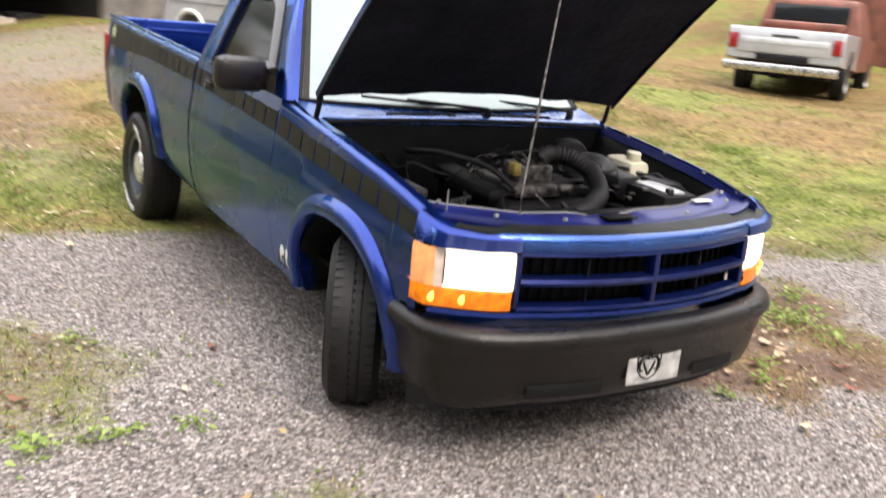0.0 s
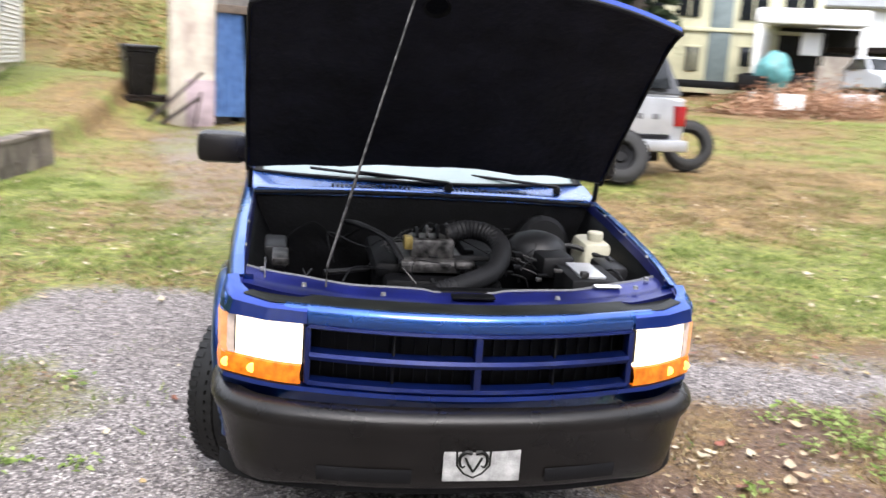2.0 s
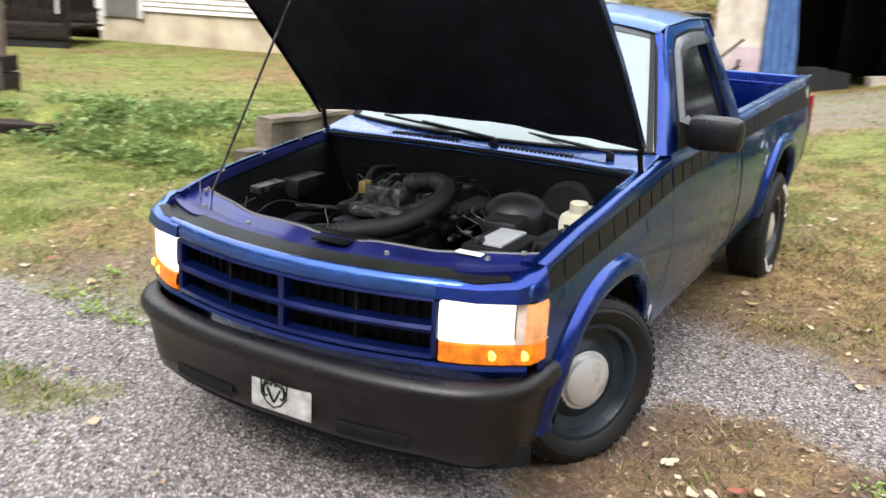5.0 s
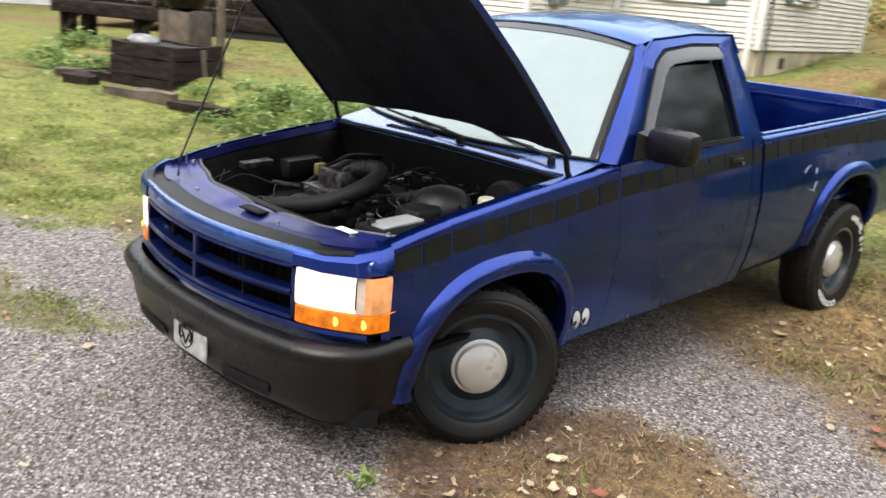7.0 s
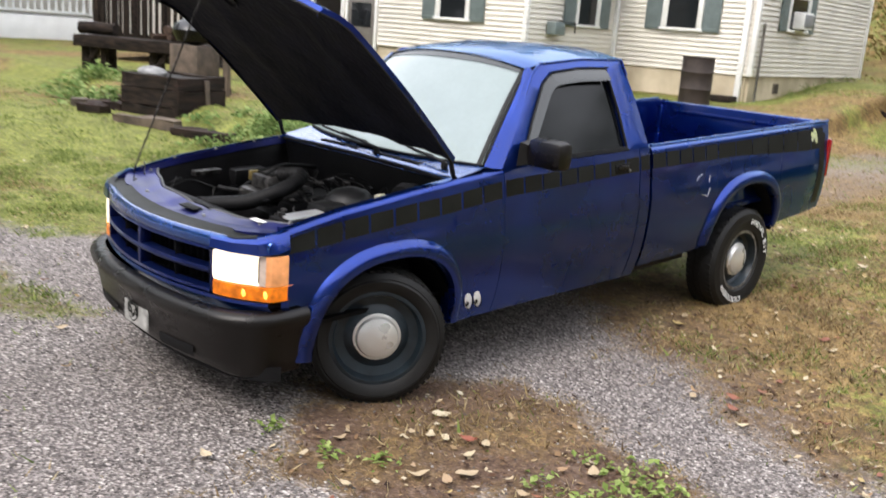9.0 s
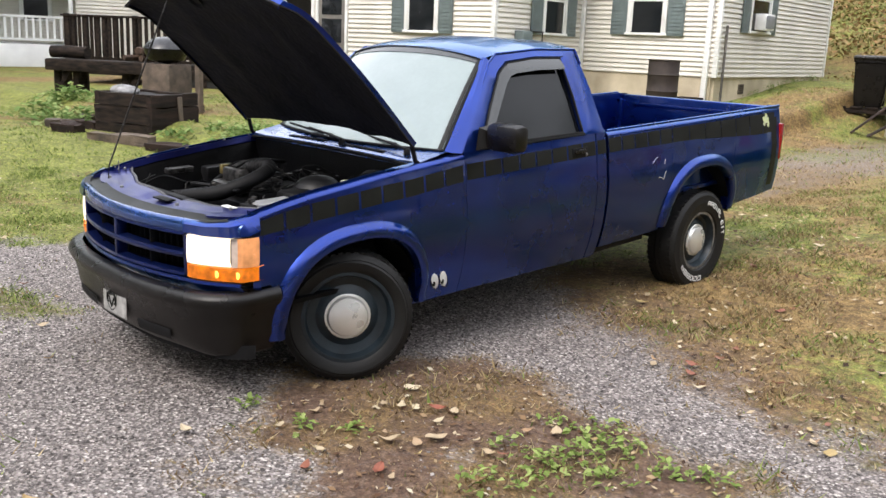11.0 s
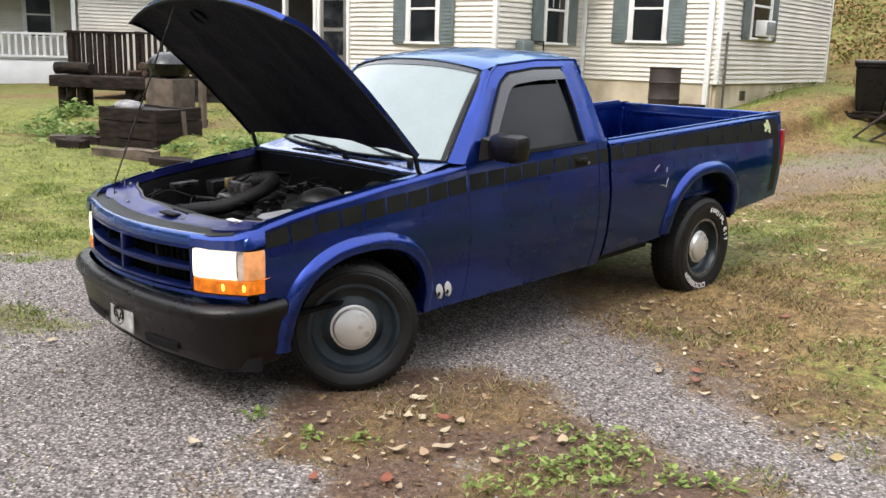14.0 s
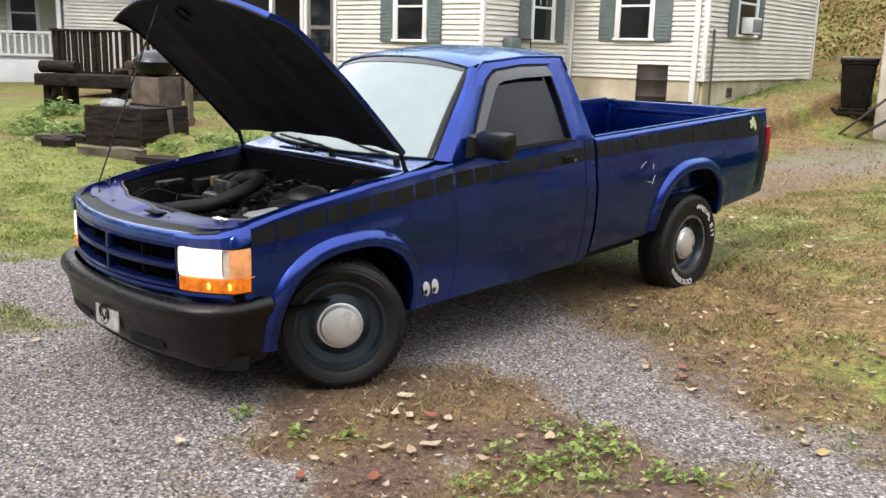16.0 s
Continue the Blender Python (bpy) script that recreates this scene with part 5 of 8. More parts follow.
window_unit("window", (BAYX + 0.03, -1.40, 1.87), 90, 1.02, 1.6, panes=3, sh_w=0.45)
window_unit("window", (-1.775, -0.03, 1.97), 0, 1.02, 1.6, sh_w=0.42)
window_unit("window", (0.03, 2.22, 2.12), 90, 1.33, 1.6, sh_w=0.42)
ac = local(house, "air_conditioner", (0.16, 2.25, 2.40), (0.30, 0.62, 0.38), M_WHITE, 0.02, "white window air conditioner")
local(ac, "grille_panel", (0.315, 2.25, 2.40), (0.012, 0.54, 0.30), material("grey_plastic", (0.25, 0.26, 0.27), 0.6), 0.004)
# meter box, downpipes, conduit, vent
mb = local(house, "meter_box", (BAYX + 0.16, -2.78, 1.80), (0.24, 0.40, 0.28), M_SHUTTER, 0.02, "dark meter box on the wall")
local(mb, "bracket_frame", (BAYX + 0.16, -2.34, 1.93), (0.20, 0.46, 0.03), M_BLACK, 0.006)
local(mb, "bracket_frame", (BAYX + 0.24, -2.14, 1.83), (0.02, 0.02, 0.22), M_BLACK)
for x, y, w in ((-0.20, -0.08, 0.13), (BAYX + 0.07, -0.09, 0.09)):
    local(house, "downpipe", (x, y, 2.1), (w, 0.09, 3.2), M_WHITE, 0.018)
bm = bmesh.new()
tube(bm, [(0.07, 0.29, 0.4), (0.07, 0.29, 2.25)], 0.028, 8)
part("conduit", bm, M_GAR, house)
fv = local(house, "foundation_vent", (-0.012, 1.67, 0.80), (0.02, 0.34, 0.24), M_CONC, 0.004, "rusty square foundation vent")
for k in range(4):
    local(fv, "vent_slat", (0.0, 1.67, 0.72 + 0.052 * k), (0.012, 0.28, 0.02), M_BLACK)
local(house, "step_block", (-0.42, -0.35, 0.50), (0.55, 0.45, 0.24), M_DARKWOOD, 0.02)
# eaves and roof
for c, s in (((-1.55, -0.22, Z1 + 0.02), (4.0, 0.5, 0.10)), ((BAYX + 0.22, -2.05, Z1 + 0.02), (0.5, 4.1, 0.10)), ((-6.3, BAYY - 0.25, Z1 + 0.02), (6.4, 0.5, 0.10)), ((-12.8, -2.75, Z1 - 0.12), (7.0, 2.9, 0.14))):
    local(house, "eave", c, s, M_WHITE, 0.01)
bm = bmesh.new()
sheet(bm, [[(0.35, -0.55, Z1 + 0.08), (0.35, 3.85, Z1 + 1.7), (0.35, 8.2, Z1 + 0.08)], [(-16.4, -0.55, Z1 + 0.08), (-16.4, 3.85, Z1 + 1.7), (-16.4, 8.2, Z1 + 0.08)]])
thicken(bm, 0.08)
part("roof", bm, M_ROOF, house)
bm = bmesh.new()
sheet(bm, [[(-3.1, -4.3, Z1 + 0.08), (-6.4, -4.3, Z1 + 1.2), (-9.7, -4.3, Z1 + 0.08)], [(-3.1, 2, Z1 + 0.08), (-6.4, 2, Z1 + 1.2), (-9.7, 2, Z1 + 0.08)]])
thicken(bm, 0.08)
part("roof", bm, M_ROOF, house)
# porch: screen door beside the bay; dark panels behind the post paint in shade
M_SCREEN = material("grey_screen_door", (0.20, 0.185, 0.165), 0.6, 0, 0.15, 5)
sdoor = local(house, "screen_door", (-8.55, BAYY - 0.035, 1.93), (0.95, 0.03, 2.0), M_SCREEN, 0.006, "grey screen door with dark panes")
for z, h in ((2.50, 0.66), (1.78, 0.58)):
    local(sdoor, "pane", (-8.55, BAYY - 0.055, z), (0.70, 0.012, h), M_GLASSD)
for x in (-9.07, -8.03):
    local(sdoor, "door_frame", (x, BAYY - 0.045, 1.98), (0.08, 0.07, 2.12), M_WHITE, 0.006)
local(house, "porch_shade_panel", (-10.1, -1.25, 2.0), (1.5, 0.06, 2.4), M_PORCHSHADE, 0.01, "dark brown panel standing for the porch's shade")
local(house, "porch_side_shade", (-12.9, -1.25, 2.2), (4.0, 0.06, 2.8), M_PORCHSHADE, 0.01)
local(house, "porch_post", (-10.36, BAYY - 0.05, 2.35), (0.12, 0.12, 2.9), M_WHITE, 0.01)
local(house, "porch_floor", (-12.7, -2.5, 0.85), (6.8, 2.5, 0.16), M_DARKWOOD, 0.01)


# ---- retaining wall of old concrete blocks ----
def rough_box(bm, c, s, m=None, rough=0.012, seed=0.0, cuts=3):
    vs = box(bm, c, s, 0, m)
    es = list({e for v in vs for e in v.link_edges})
    r = bmesh.ops.subdivide_edges(bm, edges=es, cuts=cuts, use_grid_fill=True)
    allv = {v for v in r["geom_inner"] if isinstance(v, bmesh.types.BMVert)} | {v for v in vs if v.is_valid}
    for v in allv:
        v.co += Vector([noise.noise((v.co.x * 6 + seed + k * 7, v.co.y * 6, v.co.z * 6)) * rough for k in range(3)])


rw = thing("retaining_wall", "low weathered concrete block retaining wall along the lawn", "wall", Matrix.Translation((0, 0, 0)))
rng = random.Random(5)
for course in range(2):
    y = 3.62 + (0.3 if course % 2 else 0.0)
    while y < 8.8:
        ln = rng.uniform(0.62, 0.85)
        g = ground_z(wall_x(y) + 0.25, y)
        z = g - 0.10 + 0.26 * course
        bm = bmesh.new()
        rough_box(bm, (0, 0, 0), (0.22, ln - 0.012, 0.262), rough=0.018, seed=y * 3 + course)
        bmesh.ops.transform(bm, matrix=Matrix.Translation((wall_x(y) + rng.uniform(-0.008, 0.008), y + ln / 2, z + 0.13)) @ Matrix.Rotation(rng.uniform(-0.012, 0.012) - 0.075, 4, "Z"), verts=bm.verts)
        part("block", bm, M_CONC, rw)
        y += ln
# the cap slab
for y in np.arange(3.92, 8.6, 0.9):
    bm = bmesh.new()
    g = ground_z(wall_x(y) + 0.25, y + 0.45)
    rough_box(bm, (0, 0, 0), (0.215, 0.9, 0.045), rough=0.016, seed=y)
    bmesh.ops.transform(bm, matrix=Matrix.Translation((wall_x(y + 0.45) - 0.004, y + 0.45, g + 0.44)) @ Matrix.Rotation(-0.075, 4, "Z"), verts=bm.verts)
    part("cap_slab", bm, M_CONC, rw)
# ---- garage with its dark open bay ----
GO = Matrix.Translation((-2.97, 16.3, -0.12)) @ Matrix.Rotation(radians(26), 4, "Z") @ Matrix.Diagonal((1.12, 1.12, 1.1, 1))
garage = thing("garage", "old plastered garage with an open dark bay", "garage", GO)
local(garage, "wall", (0.42, 0.10, 1.75), (0.84, 0.2, 3.3), M_PLASTER, 0.01)
local(garage, "wall", (3.0, 0.12, 3.0), (4.3, 0.2, 0.9), M_GAR, 0.01)
local(garage, "wall", (6.1, 0.10, 1.75), (2.0, 0.2, 3.4), M_GAR, 0.01)
local(garage, "wall", (7.75, 0.12, 1.75), (1.4, 0.2, 3.6), M_PLASTER, 0.01)
SK = Matrix.Rotation(radians(-34), 4, "Z")
local(garage, "wall", (0.10, 3.6, 1.75), (0.2, 6.9, 3.3), M_PLASTER, 0.01, m=SK)
local(garage, "wall", (8.3, 3.2, 1.75), (0.2, 6.2, 3.3), M_PLASTER, 0.01)
# near-black back wall and linings put the open bay's shade into the colour
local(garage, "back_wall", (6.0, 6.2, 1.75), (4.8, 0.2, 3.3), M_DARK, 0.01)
local(garage, "shade_lining", (0.26, 3.6, 1.75), (0.06, 6.7, 3.2), M_DARK, m=SK)
local(garage, "shade_lining", (5.3, 3.2, 1.75), (0.06, 6.1, 3.2), M_DARK)
for z, mt, nm, t in ((3.25, M_DARK, "shade_lining", 0.06), (3.55, M_ROOF, "roof", 0.14)):
    bm = bmesh.new()
    sheet(bm, [[(-0.2, -0.35 if nm == "roof" else 0.2, z), (8.7, -0.35 if nm == "roof" else 0.2, z)], [(4.0, 6.2, z), (8.7, 6.2, z)]])
    thicken(bm, t)
    part(nm, bm, mt, garage)
local(garage, "lintel", (2.98, -0.02, 2.50), (4.3, 0.12, 0.16), M_WOOD, 0.015)
local(garage, "floor_slab", (3.2, 3.0, 0.22), (4.2, 5.6, 0.16), M_CONC)
local(garage, "high_window", (7.7, 0.0, 2.75), (0.7, 0.05, 0.5), M_GLASSD, 0.005)
M_PINK = material("pink_stained_plaster", (0.46, 0.36, 0.38), 0.85, 0, 0.15, 4, 0.2, 40)
local(garage, "patched_panel", (0.56, -0.015, 0.66), (0.56, 0.03, 0.95), M_PINK, 0.01, "faded pink lower panel")
local(garage, "lamp_shade", (5.15, -0.12, 2.56), (0.18, 0.16, 0.16), M_WHITEPL, 0.03)
# blue tarpaulin in the opening
M_TARP = material("blue_tarpaulin", (0.10, 0.20, 0.42), 0.55, 0, 0.25, 7, 0.2, 30, color2=(0.06, 0.13, 0.30))
bm = bmesh.new()
rows = []
for z in np.linspace(0.45, 2.44, 14):
    rows.append([(0.88 + 0.62 * u * (0.9 + 0.1 * math.sin(z * 2)), 0.0 + 0.05 * math.sin(u * 26 + z) + 0.03 * noise.noise((u * 6, z * 2, 0)), z) for u in np.linspace(0, 1, 33)])
sheet(bm, rows)
thicken(bm, 0.004)
tarp = part("tarpaulin", bm, M_TARP)
tarp.matrix_world = GO
tagged(tarp, "hanging creased blue tarpaulin in the garage opening", "tarpaulin")
# junk in the bay's mouth
for k, (x, y, s) in enumerate(((1.9, 0.7, 0.5), (2.5, 1.0, 0.42), (3.4, 0.9, 0.38), (4.2, 1.3, 0.45))):
    bm = bmesh.new()
    rough_box(bm, (0, 0, s / 2), (s * 1.3, s, s), rough=0.05, seed=k * 3)
    j = part("junk_bag" if k % 2 else "junk_box", bm, M_PLASTER if k == 2 else M_DARK)
    j.matrix_world = GO @ Matrix.Translation((x, y, 0.30))
    tagged(j, "lumpy pale sack in the garage" if k == 2 else "dark junk heap inside the garage", "junk")


# ---- yard things ----
def at_ground(x, y, turn=0.0, dz=0.0):
    return Matrix.Translation((x, y, ground_z(x, y) + dz)) @ Matrix.Rotation(radians(turn), 4, "Z")


# wheeled bin on a pallet
bin_m = at_ground(-3.72, 17.1, 20)
pallet = thing("pallet", "dark weathered wooden pallet on the bank", "pallet", bin_m)
for k in range(5):
    local(pallet, "board", (-0.5 + 0.3 * k, 0, 0.11), (0.22, 1.0, 0.03), M_DARKWOOD, 0.005)
for k in range(3):
    local(pallet, "bearer", (0.1, -0.42 + 0.42 * k, 0.045), (1.45, 0.10, 0.10), M_DARKWOOD, 0.008)
wb = thing("wheeled_bin", "black plastic wheeled rubbish bin standing on a pallet", "bin", bin_m @ Matrix.Translation((0.0, 0, 0.128)))
bm = bmesh.new()
sheet(bm, [[(s * w * x, s * w * 0 + yy * w, z) for x, yy in ((-1, -1), (1, -1), (1, 1), (-1, 1), (-1, -1))] for s, w, z in ((1, 0.26, 0.0), (1, 0.30, 0.3), (1, 0.335, 0.88), (1, 0.36, 0.90), (1, 0.36, 0.94))])
bmesh.ops.remove_doubles(bm, verts=bm.verts, dist=0.001)
bmesh.ops.bevel(bm, geom=[e for e in bm.edges if abs(e.verts[0].co.z - e.verts[1].co.z) > 0.02], offset=0.05, segments=3, affect="EDGES")
part("bin_body", bm, M_BUMPER, wb)
local(wb, "bin_lid", (0, 0, 0.985), (0.76, 0.76, 0.11), M_BUMPER, 0.05)
for sx in (-1, 1):
    bm = bmesh.new()
    lathe(bm, [(0.02, -0.03), (0.11, -0.03), (0.12, 0), (0.11, 0.03), (0.02, 0.03)], (sx * 0.27, 0.30, 0.12), n=20)
    part("bin_wheel", bm, M_RUBBER, wb)
# leaning planks and pink post by the garage corner
M_REDWOOD = material("red_brown_board", (0.055, 0.033, 0.026), 0.8, 0, 0.3, 5, 0.3, 60)
for k, (x, y, turn, tl, ln) in enumerate(((-3.32, 15.5, 22, 47, 1.5), (-3.10, 15.75, 30, 56, 1.0), (-2.45, 15.7, 5, 10, 0.8))):
    bm = bmesh.new()
    box(bm, (0, 0, ln / 2 - 0.02), (0.04, 0.17, ln), 0.006)
    p = part("plank", bm, M_REDWOOD if k < 2 else M_DARKWOOD)
    p.matrix_world = at_ground(x, y, turn) @ Matrix.Rotation(radians(tl), 4, "Y")
    tagged(p, "weathered plank leaning by the garage corner", "plank", "leaning planks")

# ---- loose tyres ----
M_TYRE_OLD = material("dusty_tyre", (0.022, 0.021, 0.020), 0.75, 0, 0.3, 9, 0.2, 90)


def make_tyre(name, m, r=0.39, w=0.26, hole=0.20, label="", filled=None):
    bm = bmesh.new()
    h = w / 2
    lathe(bm, [(hole, -h * 0.7), (hole + 0.02, -h * 0.95), ((hole + r) / 2, -h * 1.05), (r - 0.035, -h * 0.95), (r - 0.004, -h * 0.72), (r, -h * 0.35), (r - 0.010, -h * 0.3), (r - 0.010, -h * 0.2), (r, -h * 0.15), (r, h * 0.15), (r - 0.010, h * 0.2), (r - 0.010, h * 0.3), (r, h * 0.35), (r - 0.004, h * 0.72), (r - 0.035, h * 0.95), ((hole + r) / 2, h * 1.05), (hole + 0.02, h * 0.95), (hole, h * 0.7),
              (hole + 0.05, h * 0.5), (r - 0.03, h * 0.6), (r - 0.02, 0), (r - 0.03, -h * 0.6), (hole + 0.05, -h * 0.5), (hole, -h * 0.7)], (0, 0, 0), n=48)
    for k in range(44):
        for o in (-0.7, 0.7):
            box(bm, (o * h, 0, r - 0.002), (0.45 * h, 0.024, 0.014), 0, Matrix.Rotation(2 * math.pi * k / 44, 4, "X"))
    ob = part(name, bm, M_TYRE_OLD)
    ob.matrix_world = m
    tagged(ob, label, "tyre", "loose tyres")
    if filled:
        bm = bmesh.new()
        lathe(bm, [(hole + 0.01, h * 0.7), (hole, h * 0.75), (hole - 0.015, h * 0.4), (0.08, h * 0.2), (0.06, h * 0.4), (0.0005, h * 0.4)], (0, 0, 0), n=32)
        part("rim", bm, filled, ob)
    return ob


def standing(x, y, turn, lean, r):
    return Matrix.Translation((x, y, ground_z(x, y) + r * math.cos(radians(lean)) + 0.02)) @ Matrix.Rotation(radians(turn), 4, "Z") @ Matrix.Rotation(radians(lean), 4, "Y")


make_tyre("tyre", standing(3.38, 7.02, -101, -20, 0.335), 0.335, 0.24, 0.165, "large dusty tyre on a dark rim leaning on another", M_BLACK)
make_tyre("tyre", standing(3.20, 7.24, -104, -15, 0.335), 0.335, 0.24, 0.165, "large dusty tyre leaning by the parked vehicle", M_BLACK)
make_tyre("tyre", standing(4.76, 8.17, -100, -12, 0.335), 0.335, 0.22, 0.19, "bare dusty tyre standing on its tread")
for x, y in ((1.85, 11.2), (2.25, 10.4)):
    make_tyre("wheel", at_ground(x, y, 10, 0.13) @ Matrix.Rotation(radians(-90), 4, "Y"), 0.36, 0.25, 0.2, "tyre with pale rim lying flat on the ground", M_SILVER)

# ---- other vehicles ----
def car_body(name, parent, prof, w, mat, tumble=None, bevel=0.05, label=""):
    """A side profile of (y, z) drawn across the width w, narrowing above the waist."""
    bm = bmesh.new()
    xs = np.linspace(-1, 1, 9)
    rows = []
    for s in xs:
        rows.append([Vector((s * (w / 2 - (tumble(z) if tumble else 0)), y, z)) for y, z in prof])
    sheet(bm, rows, closed=True)
    for row in (rows[0], rows[-1]):
        bm.faces.new([bm.verts.new(p) for p in row])
    bmesh.ops.remove_doubles(bm, verts=bm.verts, dist=0.001)
    bmesh.ops.triangulate(bm, faces=[f for f in bm.faces if len(f.verts) > 4])
    ob = part(name, bm, mat, parent, label)
    mod = ob.modifiers.new("round", "BEVEL")
    mod.width, mod.segments, mod.limit_method, mod.angle_limit = bevel, 3, "ANGLE", radians(50)
    return ob


def add_wheel(parent, c, r, w, rim_mat):
    bm = bmesh.new()
    h = w / 2
    lathe(bm, [(r * 0.58, -h), (r * 0.9, -h * 1.05), (r, -h * 0.7), (r, h * 0.7), (r * 0.9, h * 1.05), (r * 0.58, h)], c, n=32)
    t = part("wheel", bm, M_RUBBER, parent)
    for sx in (-1, 1):
        bm = bmesh.new()
        lathe(bm, [(r * 0.6, sx * h), (r * 0.56, sx * h * 0.75), (r * 0.3, sx * h * 0.5), (r * 0.22, sx * h * 0.85), (0.001, sx * h * 0.9)], c, n=24)
        part("rim", bm, rim_mat, t)
    return t


# big silver two-door utility vehicle, seen from behind; its front points to local +y
suv_m = Matrix.Translation((-0.11, 0, -0.115)) @ at_ground(3.64, 7.5, 14)
suv = thing("utility_vehicle", "silver boxy two-door utility vehicle parked on the grass", "car", suv_m)
M_SUVDARK = material("grey_lower_band", (0.20, 0.20, 0.21), 0.45, 0.2, 0.15, 4)
M_GREYTOP = material("grey_cap_paint", (0.062, 0.064, 0.068), 0.45, 0.2, 0.15, 3)
body_prof = [(0.02, 0.52), (0.0, 0.62), (-0.02, 0.80), (0.02, 1.16), (2.0, 1.18), (2.9, 1.19), (4.05, 1.14), (4.35, 1.05), (4.42, 0.60), (4.2, 0.46), (3.98, 0.46), (3.93, 0.70), (3.75, 0.86), (3.40, 0.86), (3.22, 0.70), (3.17, 0.44), (1.62, 0.44), (1.57, 0.70), (1.40, 0.86), (1.02, 0.86), (0.86, 0.70), (0.80, 0.50)]
car_body("body", suv, body_prof, 1.98, M_SILVER, lambda z: 0.04 * abs(z - 0.85), 0.04)
top_prof = [(0.05, 1.16), (0.32, 1.74), (0.45, 1.80), (1.5, 1.84), (2.35, 1.82), (2.45, 1.78), (2.98, 1.18)]
car_body("upper_cabin", suv, top_prof, 1.90, M_SILVER, lambda z: 0.30 * max(0, z - 1.16), 0.05)
# the dark cap over the rear half
cap_prof = [(0.045, 1.19), (0.31, 1.755), (0.45, 1.815), (1.60, 1.853), (1.78, 1.19)]
car_body("rear_cap", suv, cap_prof, 1.915, M_GREYTOP, lambda z: 0.30 * max(0, z - 1.16), 0.03)
def slab(name, parent, pts, mat, t=0.012):
    bm = bmesh.new()
    bm.faces.new([bm.verts.new(p) for p in pts])
    bmesh.ops.triangulate(bm, faces=bm.faces)
    thicken(bm, t)
    return part(name, bm, mat, parent, smooth=False)
def cabx(z, g=0.012):
    return 0.9575 - 0.30 * (z - 1.16) + g
for sx in (-1, 1):
    slab("side_window", suv, [(sx * cabx(z), y, z) for y, z in ((0.26, 1.235), (0.47, 1.735), (1.55, 1.755), (1.70, 1.235))], M_TINT)
    slab("side_window", suv, [(sx * cabx(z, 0.004), y, z) for y, z in ((1.88, 1.24), (1.84, 1.70), (2.30, 1.70), (2.76, 1.24))], M_TINT)
    slab("body_band", suv, [(sx * 0.995, y, z) for y, z in ((0.05, 0.66), (0.05, 0.82), (0.86, 0.82), (0.80, 0.66))], M_SUVDARK)
    slab("body_band", suv, [(sx * 0.995, y, z) for y, z in ((1.60, 0.64), (1.60, 0.82), (3.2, 0.82), (3.2, 0.64))], M_SUVDARK)
    slab("pin_stripe", suv, [(sx * 0.996, y, z) for y, z in ((0.05, 1.03), (0.05, 1.045), (4.2, 1.045), (4.2, 1.03))], M_SUVDARK)
    local(suv, "tail_lamp", (sx * 0.885, -0.012, 0.93), (0.17, 0.07, 0.26), M_RED, 0.012, "red tail lamp")
    local(suv, "door_mirror", (sx * 1.08, 2.62, 1.27), (0.20, 0.10, 0.16), M_BLACK, 0.03)
    for yc in (1.21, 3.57):
        bm = bmesh.new()
        tube(bm, [(sx * 0.99, yc - 0.42 * math.cos(math.pi * k / 18), 0.52 + 0.40 * math.sin(math.pi * k / 18) ** 0.8) for k in range(19)], 0.032, 6)
        part("arch_moulding", bm, M_WHITE, suv, "white wheel arch trim")
    add_wheel(suv, (sx * 0.86, 1.21, 0.45), 0.36, 0.26, M_CHROME)
local(suv, "rear_window", (0, 0.175, 1.46), (1.46, 0.02, 0.47), M_TINT, 0.004, m=Matrix.Translation((0, 0.175, 1.46)) @ Matrix.Rotation(radians(-25), 4, "X") @ Matrix.Translation((0, -0.175 - 0.055, -1.46)))
gate2 = local(suv, "tailgate", (0, -0.018, 0.92), (1.52, 0.03, 0.46), M_SILVER, 0.01)
for k in range(5):
    local(gate2, "name_bar", (-0.50 + 0.25 * k, -0.036, 0.915), (0.105, 0.006, 0.07), M_SUVDARK, 0.002)
local(gate2, "gate_handle", (0.0, -0.038, 1.065), (0.14, 0.02, 0.045), M_BLACK, 0.006)
local(suv, "lower_gap", (0, -0.022, 0.655), (1.5, 0.03, 0.05), M_BLACK, 0.004)
local(suv, "rear_bumper", (0, -0.08, 0.55), (1.92, 0.16, 0.15), M_SILVER, 0.03)
local(suv, "underbody", (0, 2.2, 0.42), (1.6, 4.0, 0.2), M_BLACK, 0.03)
local(suv, "jack_stand", (-0.80, 3.57, 0.18), (0.24, 0.24, 0.40), M_RED, 0.03, "reddish stand under the front hub")
for k in range(4):
    bm = bmesh.new()
    tube(bm, [(-0.7 + 0.46 * k, 0.5, 1.845), (-0.7 + 0.46 * k, 2.2, 1.86)], 0.012, 6)
    part("roof_rack_bar", bm, M_GREYTOP, suv)
local(suv, "roof_rack_board", (0.1, 1.3, 1.93), (1.1, 1.6, 0.03), M_DARKWOOD, 0.005, m=Matrix.Rotation(radians(3), 4, "Y"))

